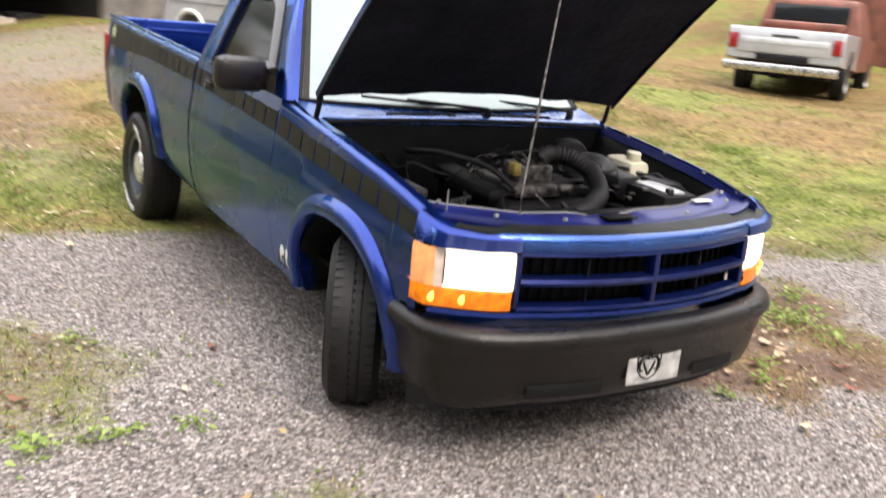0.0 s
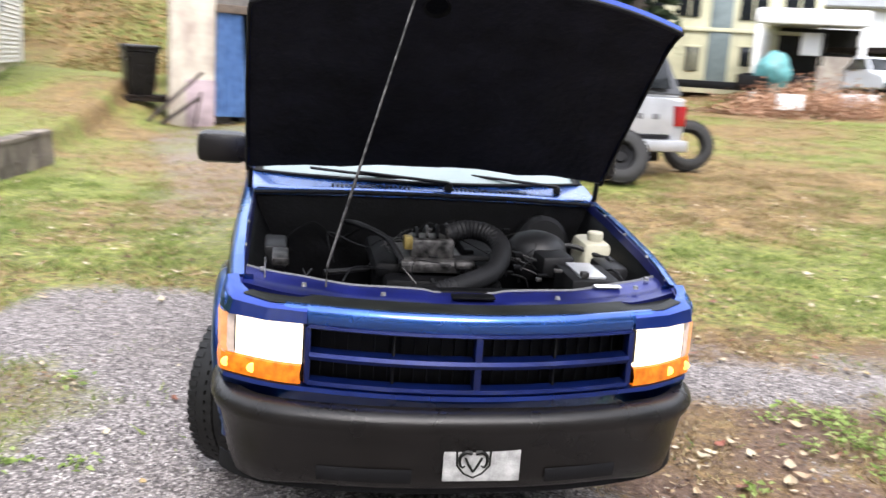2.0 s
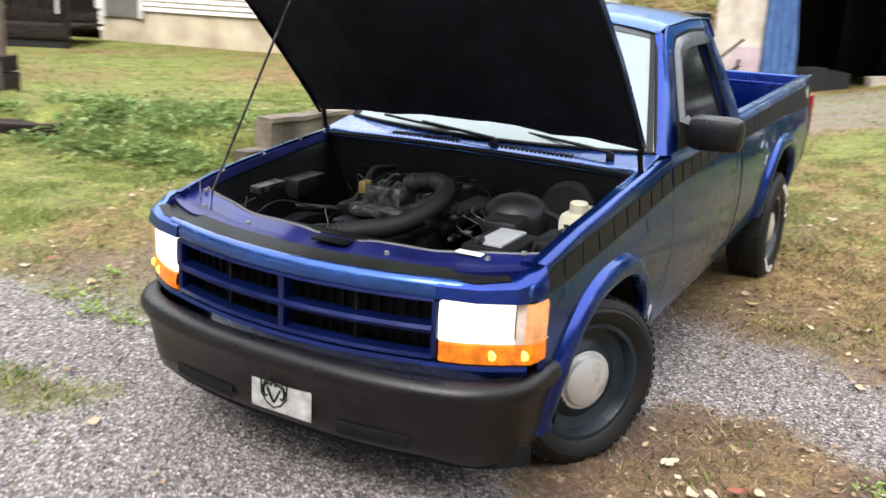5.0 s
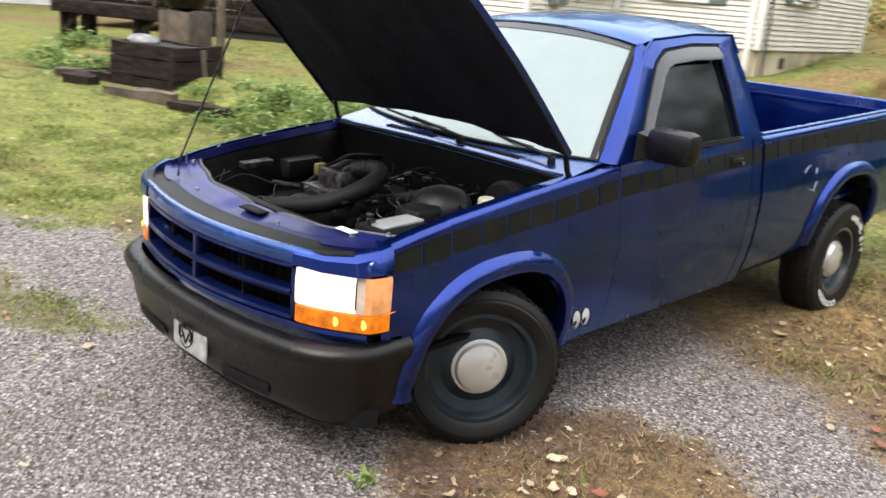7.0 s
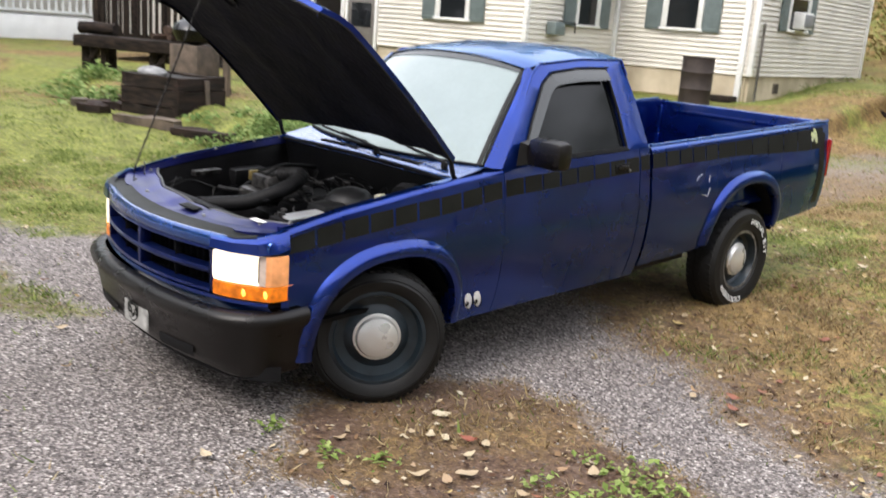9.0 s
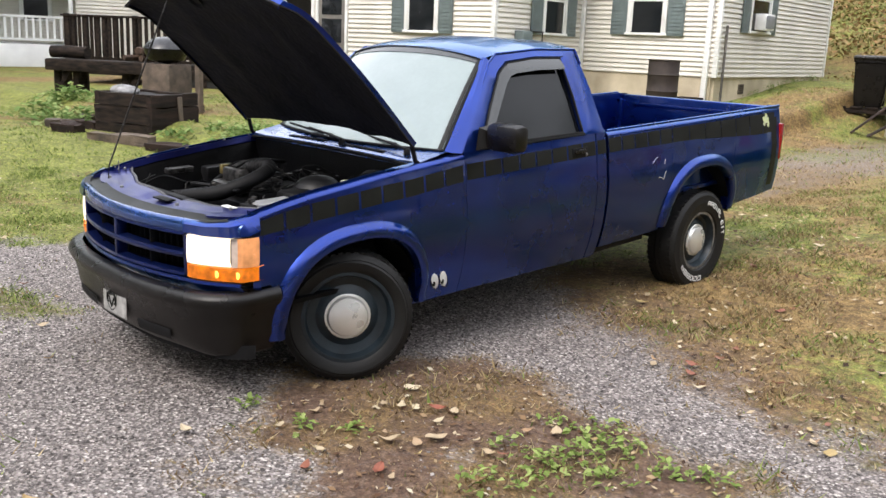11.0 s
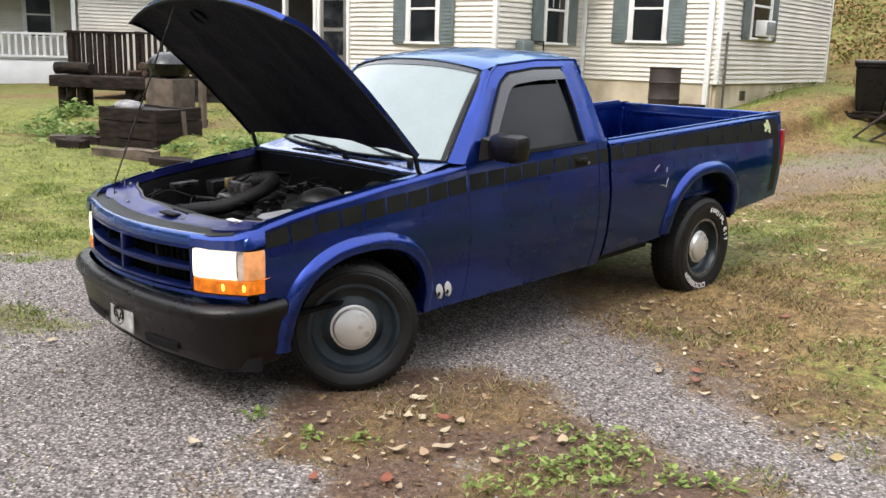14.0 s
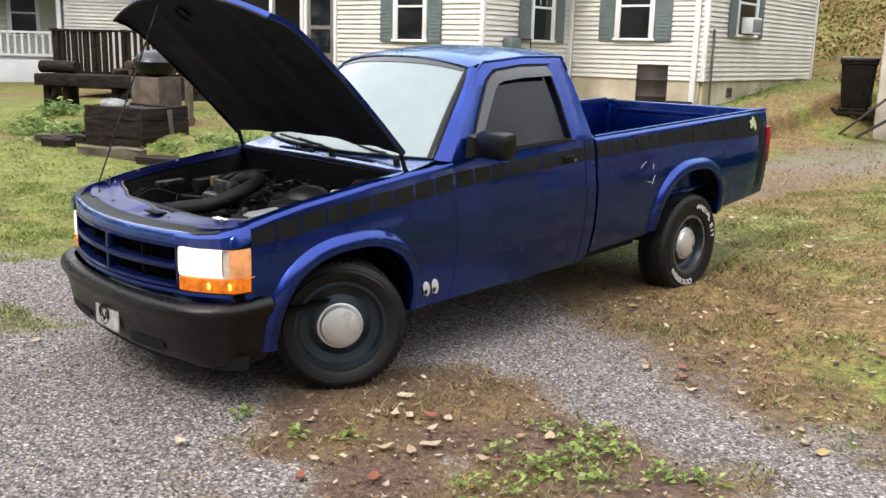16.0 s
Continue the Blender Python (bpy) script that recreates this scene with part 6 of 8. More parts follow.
# old silver full-size pickup, seen from behind
pk = thing("old_pickup", "silver and rust-brown full-size pickup with chrome rear bumper", "truck", at_ground(11.32, 7.85, -61.7))
M_RUST = material("rust_brown_paint", (0.24, 0.085, 0.055), 0.6, 0.1, 0.25, 3, 0.1, 60)
bedp = [(0.0, 0.62), (-0.02, 0.85), (0.02, 1.18), (2.1, 1.18), (2.1, 0.55), (1.62, 0.55), (1.55, 0.78), (1.40, 0.90), (1.05, 0.90), (0.90, 0.78), (0.84, 0.58)]
car_body("cargo_bed", pk, bedp, 1.98, M_SILVER, lambda z: 0.03 * abs(z - 0.85), 0.03)
cabp = [(2.15, 0.5), (2.15, 1.2), (2.25, 1.78), (2.4, 1.84), (3.3, 1.84), (3.45, 1.76), (3.9, 1.2), (5.2, 1.12), (5.3, 0.6), (5.0, 0.5)]
car_body("cab", pk, cabp, 1.94, M_RUST, lambda z: 0.25 * max(0, z - 1.2), 0.05)
local(pk, "bed_well", (0, 1.0, 1.17), (1.7, 1.85, 0.05), M_RUST, 0.01)
local(pk, "rear_window", (0, 2.13, 1.52), (1.4, 0.03, 0.36), M_GLASSD, 0.01)
pg = local(pk, "tailgate", (0, -0.025, 0.96), (1.55, 0.03, 0.42), M_SILVER, 0.012)
local(pg, "gate_band", (0, -0.045, 0.96), (1.5, 0.012, 0.10), material("pale_band", (0.62, 0.64, 0.66), 0.4, 0.3), 0.004)
local(pg, "gate_handle", (0, -0.046, 1.06), (0.45, 0.012, 0.04), M_GREYTOP, 0.004)
for sx in (-1, 1):
    local(pk, "tail_lamp", (sx * 0.88, -0.02, 0.93), (0.15, 0.06, 0.26), M_RED, 0.01, "red tail lamp")
    for yc in (1.22, 4.55):
        add_wheel(pk, (sx * 0.86, yc, 0.36), 0.37, 0.24, M_ALU)
local(pk, "rear_bumper", (0, -0.14, 0.50), (1.95, 0.14, 0.16), M_CHROME, 0.03, "chrome rear bumper")
local(pk, "plate_recess", (0, -0.05, 0.68), (0.9, 0.05, 0.10), M_BLACK, 0.01)
local(pk, "underbody", (0, 2.6, 0.45), (1.5, 4.8, 0.2), M_BLACK, 0.03)
local(pk, "bed_load", (0.1, 1.2, 1.24), (1.3, 1.2, 0.14), M_RUST, 0.04, m=Matrix.Rotation(radians(2), 4, "X"))

# red-brown shed behind it
shed = thing("red_shed", "red-brown painted board shed at the field's edge", "shed", at_ground(20.55, 9.25, -61.7))
for k in range(30):
    local(shed, "board", (-4.35 + 0.3 * k, 0.0, 2.2), (0.285, 0.05, 4.6), M_RUST, 0.006)
local(shed, "wall", (0, 2.55, 2.2), (9.0, 5.0, 4.6), M_RUST, 0.02)
local(shed, "roof", (0, 2.5, 4.6), (9.8, 6.0, 0.2), M_ROOF, 0.03)

# ---- planter of stacked timbers with a small grill behind ----
M_PLANK = material("wet_brown_planks", (0.034, 0.020, 0.015), 0.8, 0, 0.5, 4, 0.7, 45, stretch=(0.6, 0.6, 5), color2=(0.010, 0.007, 0.006), spec=0.2)
M_BOULDER = material("grey_boulder", (0.34, 0.34, 0.34), 0.8, 0, 0.3, 9, 0.4, 50)
pl_m = Matrix.Translation((-8.72, 3.53, 0.19)) @ Matrix.Rotation(radians(18), 4, "Z")
planter = thing("timber_planter", "planter box of stacked weathered dark timbers", "planter", pl_m)


def old_timber(parent, c, size, mat, seed, m=None):
    """A weathered plank with a wandering, frayed outline."""
    bm = bmesh.new()
    rough_box(bm, (0, 0, 0), size, rough=0.018, seed=seed)
    bmesh.ops.transform(bm, matrix=Matrix.Translation(c) @ (m or Matrix.Identity(4)), verts=bm.verts)
    return part("timber", bm, mat, parent, smooth=False)


z = -0.02
for k, h in enumerate((0.17, 0.25, 0.19)):
    o = 0.014 * (k % 2)
    zc = z + h / 2
    old_timber(planter, (o, -0.40, zc), (1.10, 0.09, h - 0.012), M_DARKWOOD, 3 * k)
    old_timber(planter, (-o, 0.44, zc), (1.10, 0.09, h - 0.012), M_DARKWOOD, 3 * k + 20)
    old_timber(planter, (0.53 + o, 0.02, zc), (0.09, 0.92, h - 0.012), M_PLANK, 3 * k + 40, Matrix.Rotation(radians(1.2 * (k - 1)), 4, "X"))
    old_timber(planter, (-0.53 - o, 0.02, zc), (0.09, 0.92, h - 0.012), M_PLANK, 3 * k + 60)
    z += h
local(planter, "stake", (0.60, 0.12, 0.27), (0.03, 0.075, 0.54), M_WOOD, 0.004, m=Matrix.Rotation(radians(4), 4, "X"))
bm = bmesh.new()
rough_box(bm, (0, 0.02, 0.48), (0.98, 0.8, 0.14), rough=0.05, seed=2)
part("soil", bm, M_DARK, planter)
bm = bmesh.new()
bmesh.ops.create_uvsphere(bm, u_segments=20, v_segments=12, radius=0.19, matrix=Matrix.Translation((0, 0, 0.05)) @ Matrix.Diagonal((1.15, 1, 0.48, 1)))
for v in bm.verts:
    v.co += v.co.normalized() * 0.03 * noise.noise(v.co * 7)
stone = part("boulder", bm, M_BOULDER)
stone.matrix_world = pl_m @ Matrix.Translation((-0.28, -0.12, 0.54))
tagged(stone, "grey rounded boulder on the planter", "rock")
for k, (x, y, t, ln) in enumerate(((-9.45, 2.95, 10, 0.6), (-9.75, 3.3, 40, 0.7), (-9.35, 2.62, -20, 0.5), (-9.75, 2.75, 62, 0.55), (-9.1, 2.50, 25, 0.45), (-7.85, 2.75, 28, 1.0), (-6.9, 3.1, 31, 0.9))):
    bm = bmesh.new()
    rough_box(bm, (0, 0, 0.05), (ln, 0.20, 0.13), rough=0.035, seed=k)
    s = part("old_board", bm, M_WOOD if k % 2 else M_PLANK, smooth=False)
    s.matrix_world = at_ground(x, y, t)
    tagged(s, "rotting board end lying by the planter", "board", "boards by the planter")
# kettle grill on a brick-coloured stand
gr = thing("kettle_grill", "dark covered grill on a timber stand", "grill", at_ground(-10.55, 4.8, 20))
local(gr, "stand", (0, 0, 0.45), (0.62, 0.55, 0.72), M_WOOD, 0.02)
local(gr, "stand_base", (0, 0, 0.06), (0.95, 0.8, 0.14), M_DARKWOOD, 0.02)
bm = bmesh.new()
lathe(bm, [(0.37, 0.0), (0.36, -0.06), (0.29, -0.18), (0.001, -0.25)], (0, 0, 1.05), axis="z", n=32)
part("bowl", bm, M_BUMPER, gr)
bm = bmesh.new()
lathe(bm, [(0.001, 0.20), (0.13, 0.19), (0.26, 0.14), (0.35, 0.05), (0.38, 0.0)], (0, 0, 1.06), axis="z", n=32)
part("lid", bm, material("grey_grill_lid", (0.045, 0.046, 0.05), 0.3, 0.4, 0.3, 6), gr, "dull grey metal lid")
local(gr, "post", (0.62, 0.1, 0.62), (0.10, 0.10, 1.3), M_WOOD, 0.01)

# ---- dark timber bench with a log, and the raised deck behind ----
M_BARK_RED = material("red_brown_firewood", (0.13, 0.075, 0.05), 0.9, 0, 0.35, 7, 0.4, 40)
bench = thing("timber_bench", "long dark weathered timber bench", "bench", at_ground(-14.3, 5.75, 33))
for k in range(3):
    local(bench, "plank", (0, -0.2 + 0.2 * k, 0.64), (3.3, 0.19, 0.09), M_DARKWOOD, 0.01)
for x in (-1.5, -1.05, 0.1, 1.3):
    local(bench, "leg", (x, -0.12, 0.3), (0.14, 0.10, 0.6), M_DARKWOOD, 0.01)
    local(bench, "leg", (x, 0.16, 0.3), (0.14, 0.10, 0.6), M_DARKWOOD, 0.01)
local(bench, "apron", (0, -0.31, 0.56), (3.3, 0.045, 0.22), M_DARKWOOD, 0.008)
for x, lean in ((-1.26, 38), (0.36, 38), (1.04, -38)):
    local(bench, "brace", (0, 0, 0), (0.09, 0.05, 0.55), M_DARKWOOD, 0.006, m=Matrix.Translation((x, -0.20, 0.30)) @ Matrix.Rotation(radians(lean), 4, "Y"))
bm = bmesh.new()
tube(bm, smooth_path([(-1.7, 0, 0), (-1.35, 0.02, 0.01), (-0.85, 0.0, 0.0)], 4), 0.13, 12)
log = part("log", bm, M_DARKWOOD)
log.matrix_world = at_ground(-14.3, 5.75, 33) @ Matrix.Translation((0, 0, 0.82))
tagged(log, "dark log lying on the bench", "log")
q = random.Random(4)
for k in range(9):
    bm = bmesh.new()
    tube(bm, smooth_path([(-0.24, 0, 0), (0.0, q.uniform(-0.02, 0.02), 0.01), (0.24, 0, 0)], 3), q.uniform(0.055, 0.09), 7)
    fw = part("firewood", bm, M_BARK_RED)
    fw.matrix_world = at_ground(-14.3, 5.75, 33) @ Matrix.Translation((0.25 + 0.17 * (k % 5) + 0.08 * (k // 5), q.uniform(-0.1, 0.1), 0.775 + 0.14 * (k // 5))) @ Matrix.Rotation(q.uniform(0.9, 2.2), 4, "Z")
    tagged(fw, "split red-brown piece of firewood on the bench", "firewood", "firewood on the bench")
deck_m = Matrix.Translation((-16.2, 7.7, -0.22)) @ Matrix.Rotation(radians(33), 4, "Z")
deck = thing("raised_deck", "raised dark wooden deck with slatted railing", "deck", deck_m)
gz = ground_z(-15.9, 8.3)
for k in range(15):
    local(deck, "floor_board", (0, 0.08 + 0.15 * k, 1.02), (5.6, 0.142, 0.04), M_DARKWOOD, 0.004)
local(deck, "rim_joist", (0, 0.0, 0.90), (5.6, 0.05, 0.22), M_DARKWOOD, 0.006)
for x in (-2.75, -0.9, 0.9, 2.75):
    local(deck, "post", (x, 0.06, (2.2 + gz) / 2), (0.11, 0.11, 2.2 - gz), M_DARKWOOD, 0.008)
local(deck, "top_rail", (0, 0.0, 2.16), (5.6, 0.14, 0.05), M_DARKWOOD, 0.006)
local(deck, "mid_rail", (0, 0.03, 1.16), (5.6, 0.04, 0.09), M_DARKWOOD, 0.006)
for k in range(34):
    local(deck, "slat", (-2.68 + 5.36 * k / 33, -0.01, 1.62), (0.085, 0.03, 1.04), M_DARKWOOD, 0.004)
for k in range(14):
    local(deck, "slat", (-2.78, 0.12 + 2.1 * k / 13, 1.62), (0.03, 0.085, 1.04), M_DARKWOOD, 0.004)
local(deck, "top_rail", (-2.78, 1.1, 2.16), (0.14, 2.3, 0.05), M_DARKWOOD, 0.006)
local(deck, "skirt_board", (1.6, 0.04, 0.62), (2.4, 0.03, 0.45), M_DARK, 0.004)

# ---- neighbour's white porch ----
nb = thing("neighbour_house", "white neighbouring house with a railed porch and green roof", "house", Matrix.Translation((-27.2, 5.6, -0.5)) @ Matrix.Rotation(radians(66), 4, "Z"))
M_NWHITE = material("white_boards", (0.74, 0.75, 0.75), 0.6, 0, 0.06, 2)
M_GREENROOF = material("green_metal_roof", (0.10, 0.24, 0.16), 0.45, 0.2, 0.1, 2)
wall_run((-5, 1.8), (4.05, 1.8), 0.5, 4.4, nb)
wall_run((4.05, 0.0), (10, 0.0), 0.5, 4.4, nb)
local(nb, "porch_base", (-0.5, 0.9, 1.05), (9.08, 1.9, 1.05), M_NWHITE, 0.02)
local(nb, "porch_roof", (-0.5, 0.7, 4.0), (9.0, 2.8, 0.16), M_GREENROOF, 0.02)
bm = bmesh.new()
sheet(bm, [[(-6, -0.5, 4.1), (10.5, -0.5, 4.1)], [(-6, 4.5, 6.2), (10.5, 4.5, 6.2)]])
thicken(bm, 0.1)
part("roof", bm, M_GREENROOF, nb)
for x in (-5.0, -2.4, 0.6, 3.9):
    local(nb, "porch_post", (x, -0.05, 2.8), (0.13, 0.13, 2.4), M_NWHITE, 0.01)
for z in (1.72, 2.42):
    local(nb, "porch_rail", (-0.5, -0.05, z), (8.9, 0.07, 0.07), M_NWHITE, 0.006)
for k in range(44):
    local(nb, "baluster", (-4.9 + 8.7 * k / 43, -0.05, 2.08), (0.065, 0.04, 0.66), M_NWHITE)
window_unit("window", (2.75, 1.78, 2.3), 0, 1.0, 1.5, nb, False)
window_unit("window", (-3.3, 1.78, 2.2), 0, 1.0, 1.5, nb, False)

# ---- sack barrow with pipes by the house ----
hb = thing("hand_cart", "green hand cart with a leaning grey panel by the house", "cart", at_ground(-8.25, 11.05, 12))
M_GREENP = material("green_cart_paint", (0.03, 0.075, 0.055), 0.5, 0.2, 0.3, 6)
local(hb, "cart_tray", (0.2, 0, 0.36), (0.62, 0.40, 0.20), M_GREENP, 0.04)
for x in (-0.25, 0.45):
    bm = bmesh.new()
    lathe(bm, [(0.04, -0.04), (0.15, -0.04), (0.17, 0), (0.15, 0.04), (0.04, 0.04)], (0, 0, 0), n=20)
    bmesh.ops.transform(bm, matrix=Matrix.Translation((x, -0.12, 0.17)) @ Matrix.Rotation(radians(90), 4, "Z"), verts=bm.verts)
    part("cart_wheel", bm, M_RUBBER, hb)
bm = bmesh.new()
tube(bm, smooth_path([(-0.1, 0.1, 0.4), (-0.38, 0.12, 0.62), (-0.30, 0.14, 0.78), (0.0, 0.14, 0.76), (0.25, 0.1, 0.6), (0.4, 0.1, 0.4)], 5), 0.02, 8)
part("cart_handle", bm, M_BAY, hb)
local(hb, "leaning_panel", (0.85, 0.0, 0.34), (0.95, 0.04, 0.36), M_GAR, 0.01, "grey weathered panel", Matrix.Translation((0.85, 0.0, 0.34)) @ Matrix.Rotation(radians(36), 4, "Y") @ Matrix.Translation((-0.85, 0.0, -0.34)))
bm = bmesh.new()
tube(bm, [(-0.55, -0.1, 0.98), (0.05, -0.2, 0.62), (0.75, -0.3, 0.10)], 0.022, 8)
part("bar", bm, M_ALU, hb)

# rusty steel drum standing before the house
drum = thing("steel_drum", "dark rusty ribbed steel drum standing before the house", "drum", at_ground(-6.93, 14.3, 0, 0.0))
bm = bmesh.new()
prof = [(0.0005, 0.0), (0.33, 0.0), (0.34, 0.02), (0.325, 0.04), (0.325, 0.32), (0.342, 0.345), (0.325, 0.37), (0.325, 0.66), (0.342, 0.685), (0.325, 0.71), (0.325, 0.97), (0.34, 0.985), (0.34, 1.0), (0.32, 1.0), (0.32, 0.90), (0.0005, 0.88)]
lathe(bm, prof, (0, 0, 0), axis="z", n=32)
part("drum_shell", bm, material("dark_rust", (0.055, 0.040, 0.034), 0.75, 0.2, 0.35, 5, 0.2, 60, color2=(0.03, 0.022, 0.02)), drum)


# ---- far field: bus shell, buildings, cars, woods ----
def faces_object(name, verts, faces, mat, label, category, kind="stuff", smooth=False):
    me = bpy.data.meshes.new(name)
    me.from_pydata(verts, [], faces)
    me.materials.append(mat)
    if smooth:
        me.polygons.foreach_set("use_smooth", [True] * len(me.polygons))
    return tagged(new(name, me), label, category, kind=kind)


def island_material(name, stops, rough=0.8, translucent=0.0):
    """A colour of its own for every blade or leaf of a joined mesh."""
    m = bpy.data.materials.new(name)
    m.use_nodes = True
    nt = m.node_tree
    p = nt.nodes["Principled BSDF"]
    g = nt.nodes.new("ShaderNodeNewGeometry")
    r = nt.nodes.new("ShaderNodeValToRGB")
    e = r.color_ramp.elements
    while len(e) < len(stops):
        e.new(0.5)
    for el, (pos, c) in zip(e, stops):
        el.position, el.color = pos, (*c, 1)
    nt.links.new(g.outputs["Random Per Island"], r.inputs[0])
    tx = nt.nodes.new("ShaderNodeTexNoise")
    tx.inputs["Scale"].default_value = 0.7
    mx = nt.nodes.new("ShaderNodeMix")
    mx.data_type, mx.blend_type = "RGBA", "MULTIPLY"
    mx.inputs[0].default_value = 0.5
    nt.links.new(r.outputs[0], mx.inputs[6])
    nt.links.new(tx.outputs[0], mx.inputs[7])
    nt.links.new(mx.outputs[2], p.inputs["Base Color"])
    p.inputs["Roughness"].default_value = rough
    p.inputs["Specular IOR Level"].default_value = 0.2
    if translucent:
        tl = nt.nodes.new("ShaderNodeBsdfTranslucent")
        ms = nt.nodes.new("ShaderNodeMixShader")
        ms.inputs[0].default_value = translucent
        nt.links.new(mx.outputs[2], tl.inputs[0])
        nt.links.new(p.outputs[0], ms.inputs[1])
        nt.links.new(tl.outputs[0], ms.inputs[2])
        nt.links.new(ms.outputs[0], nt.nodes["Material Output"].inputs[0])
    return m


M_LEAFG = island_material("tree_leaves", [(0.0, (0.030, 0.050, 0.014)), (0.4, (0.060, 0.095, 0.026)), (0.8, (0.11, 0.14, 0.04)), (1.0, (0.21, 0.19, 0.06))])
M_LEAFA = island_material("autumn_leaves", [(0.0, (0.12, 0.13, 0.035)), (0.35, (0.22, 0.19, 0.06)), (0.7, (0.34, 0.24, 0.11)), (1.0, (0.38, 0.20, 0.09))])
M_CONIF = island_material("conifer_needles", [(0.0, (0.014, 0.026, 0.012)), (0.5, (0.028, 0.046, 0.020)), (1.0, (0.055, 0.075, 0.034))])
M_BARK = material("bark", (0.10, 0.08, 0.062), 0.95, 0, 0.35, 6, 0.6, 30, stretch=(1, 1, 0.25))


def leaf_quads(verts, faces, c, n, spread, size, rg):
    for _ in range(n):
        p = Vector(c) + Vector((rg.gauss(0, spread[0]), rg.gauss(0, spread[1]), rg.gauss(0, spread[2])))
        a = Vector((rg.uniform(-1, 1), rg.uniform(-1, 1), rg.uniform(-0.6, 0.6))).normalized()
        b = a.cross(Vector((rg.uniform(-1, 1), rg.uniform(-1, 1), rg.uniform(-1, 1)))).normalized()
        s = size * rg.uniform(0.6, 1.4)
        k = len(verts)
        verts += [p - a * s, p + b * s * 0.55, p + a * s, p - b * s * 0.55]
        faces.append((k, k + 1, k + 2, k + 3))


NINE = [k / 8 for k in range(9)]


def make_tree(x, y, h, spread, mat, label, seed, conifer=False, leaves=2600, size=0.16):
    rg = random.Random(seed)
    z0 = ground_z(x, y) - 0.1
    tree = thing("tree", label, "tree", Matrix.Translation((x, y, z0)), "trees round the field")
    bm = bmesh.new()
    lean = Vector((rg.uniform(-0.04, 0.04), rg.uniform(-0.04, 0.04), 1))
    top = lean * h * (0.97 if conifer else 0.8)
    tube(bm, [lean * h * t * (0.97 if conifer else 0.8) + Vector((0.06 * math.sin(5 * t + seed), 0.06 * math.cos(4 * t), 0)) for t in NINE], [h * 0.024 * (1 - 0.9 * t) + 0.015 for t in NINE], 9)
    verts, faces = [], []
    limbs = 34 if conifer else 13
    for k in range(limbs):
        t = (0.10 + 0.88 * k / limbs) if conifer else rg.uniform(0.32, 0.95)
        a = rg.uniform(0, 6.28)
        if conifer:
            ln = spread * (1.02 - t) * rg.uniform(0.75, 1.15) + 0.15
            base = top * t
            tip = base + Vector((math.cos(a) * ln, math.sin(a) * ln, -0.18 * ln))
        else:
            ln = spread * rg.uniform(0.55, 1.0) * (1.15 - 0.5 * t)
            base = top * t
            tip = base + Vector((math.cos(a) * ln, math.sin(a) * ln, ln * rg.uniform(0.25, 0.8)))
        mid = base.lerp(tip, 0.5) + Vector((0, 0, 0.08 * ln))
        tube(bm, [base, mid, tip], [h * 0.008 * (1.1 - t) + 0.012, h * 0.005 * (1.1 - t) + 0.008, 0.006], 5)
        for j in range(5 if not conifer else 4):
            u = 0.35 + 0.7 * j / 4
            c = base.lerp(tip, min(u, 1.05)) + Vector((rg.uniform(-0.3, 0.3), rg.uniform(-0.3, 0.3), rg.uniform(-0.15, 0.3))) * spread * (0.12 if conifer else 0.3)
            q = spread * (0.08 if conifer else 0.15)
            leaf_quads(verts, faces, c, int(leaves / limbs / 5), (q, q, q * (0.45 if conifer else 0.75)), size, rg)
    part("trunk", bm, M_BARK, tree)
    me = bpy.data.meshes.new("crown")
    me.from_pydata(verts, [], faces)
    me.materials.append(mat)
    crown = new("crown", me)
    crown.parent = tree
    return tree


for k, (x, y, h, sp, kind, n) in enumerate((
        (9.5, 30, 12, 3.2, "c", 3600), (8.25, 19.5, 8, 1.5, "c", 3600), (12.5, 33, 13, 3.4, "c", 3600), (7.0, 36, 16, 5, "g", 3400), (16, 40, 23, 6.5, "g", 3400),
        (20, 43, 25, 7.0, "g", 3400), (26, 41, 25, 7.0, "g", 3400), (31, 37, 24, 7.0, "g", 3400), (36, 32, 24, 7.0, "g", 3400),
        (36, 25, 15, 5.2, "a", 3200), (37, 18, 18, 6.0, "g", 3200), (22, 50, 15, 5.5, "g", 3000), (30, 48, 15, 5.5, "g", 3000), (40, 42, 15, 6, "g", 3000), (44, 36, 18, 7, "g", 4200), (47, 29, 18, 7, "g", 4200), (41, 49, 20, 7, "g", 4200), (34, 55, 20, 7, "g", 4200))):
    make_tree(x, y, h, sp, {"c": M_CONIF, "g": M_LEAFG, "a": M_LEAFA}[kind], {"c": "tall dark green conifer behind the yard", "g": "broad green leafy tree at the field edge", "a": "leafy tree turning yellow-brown at the field edge"}[kind], 40 + k, kind == "c", n, 0.20 if kind != "c" else 0.17)

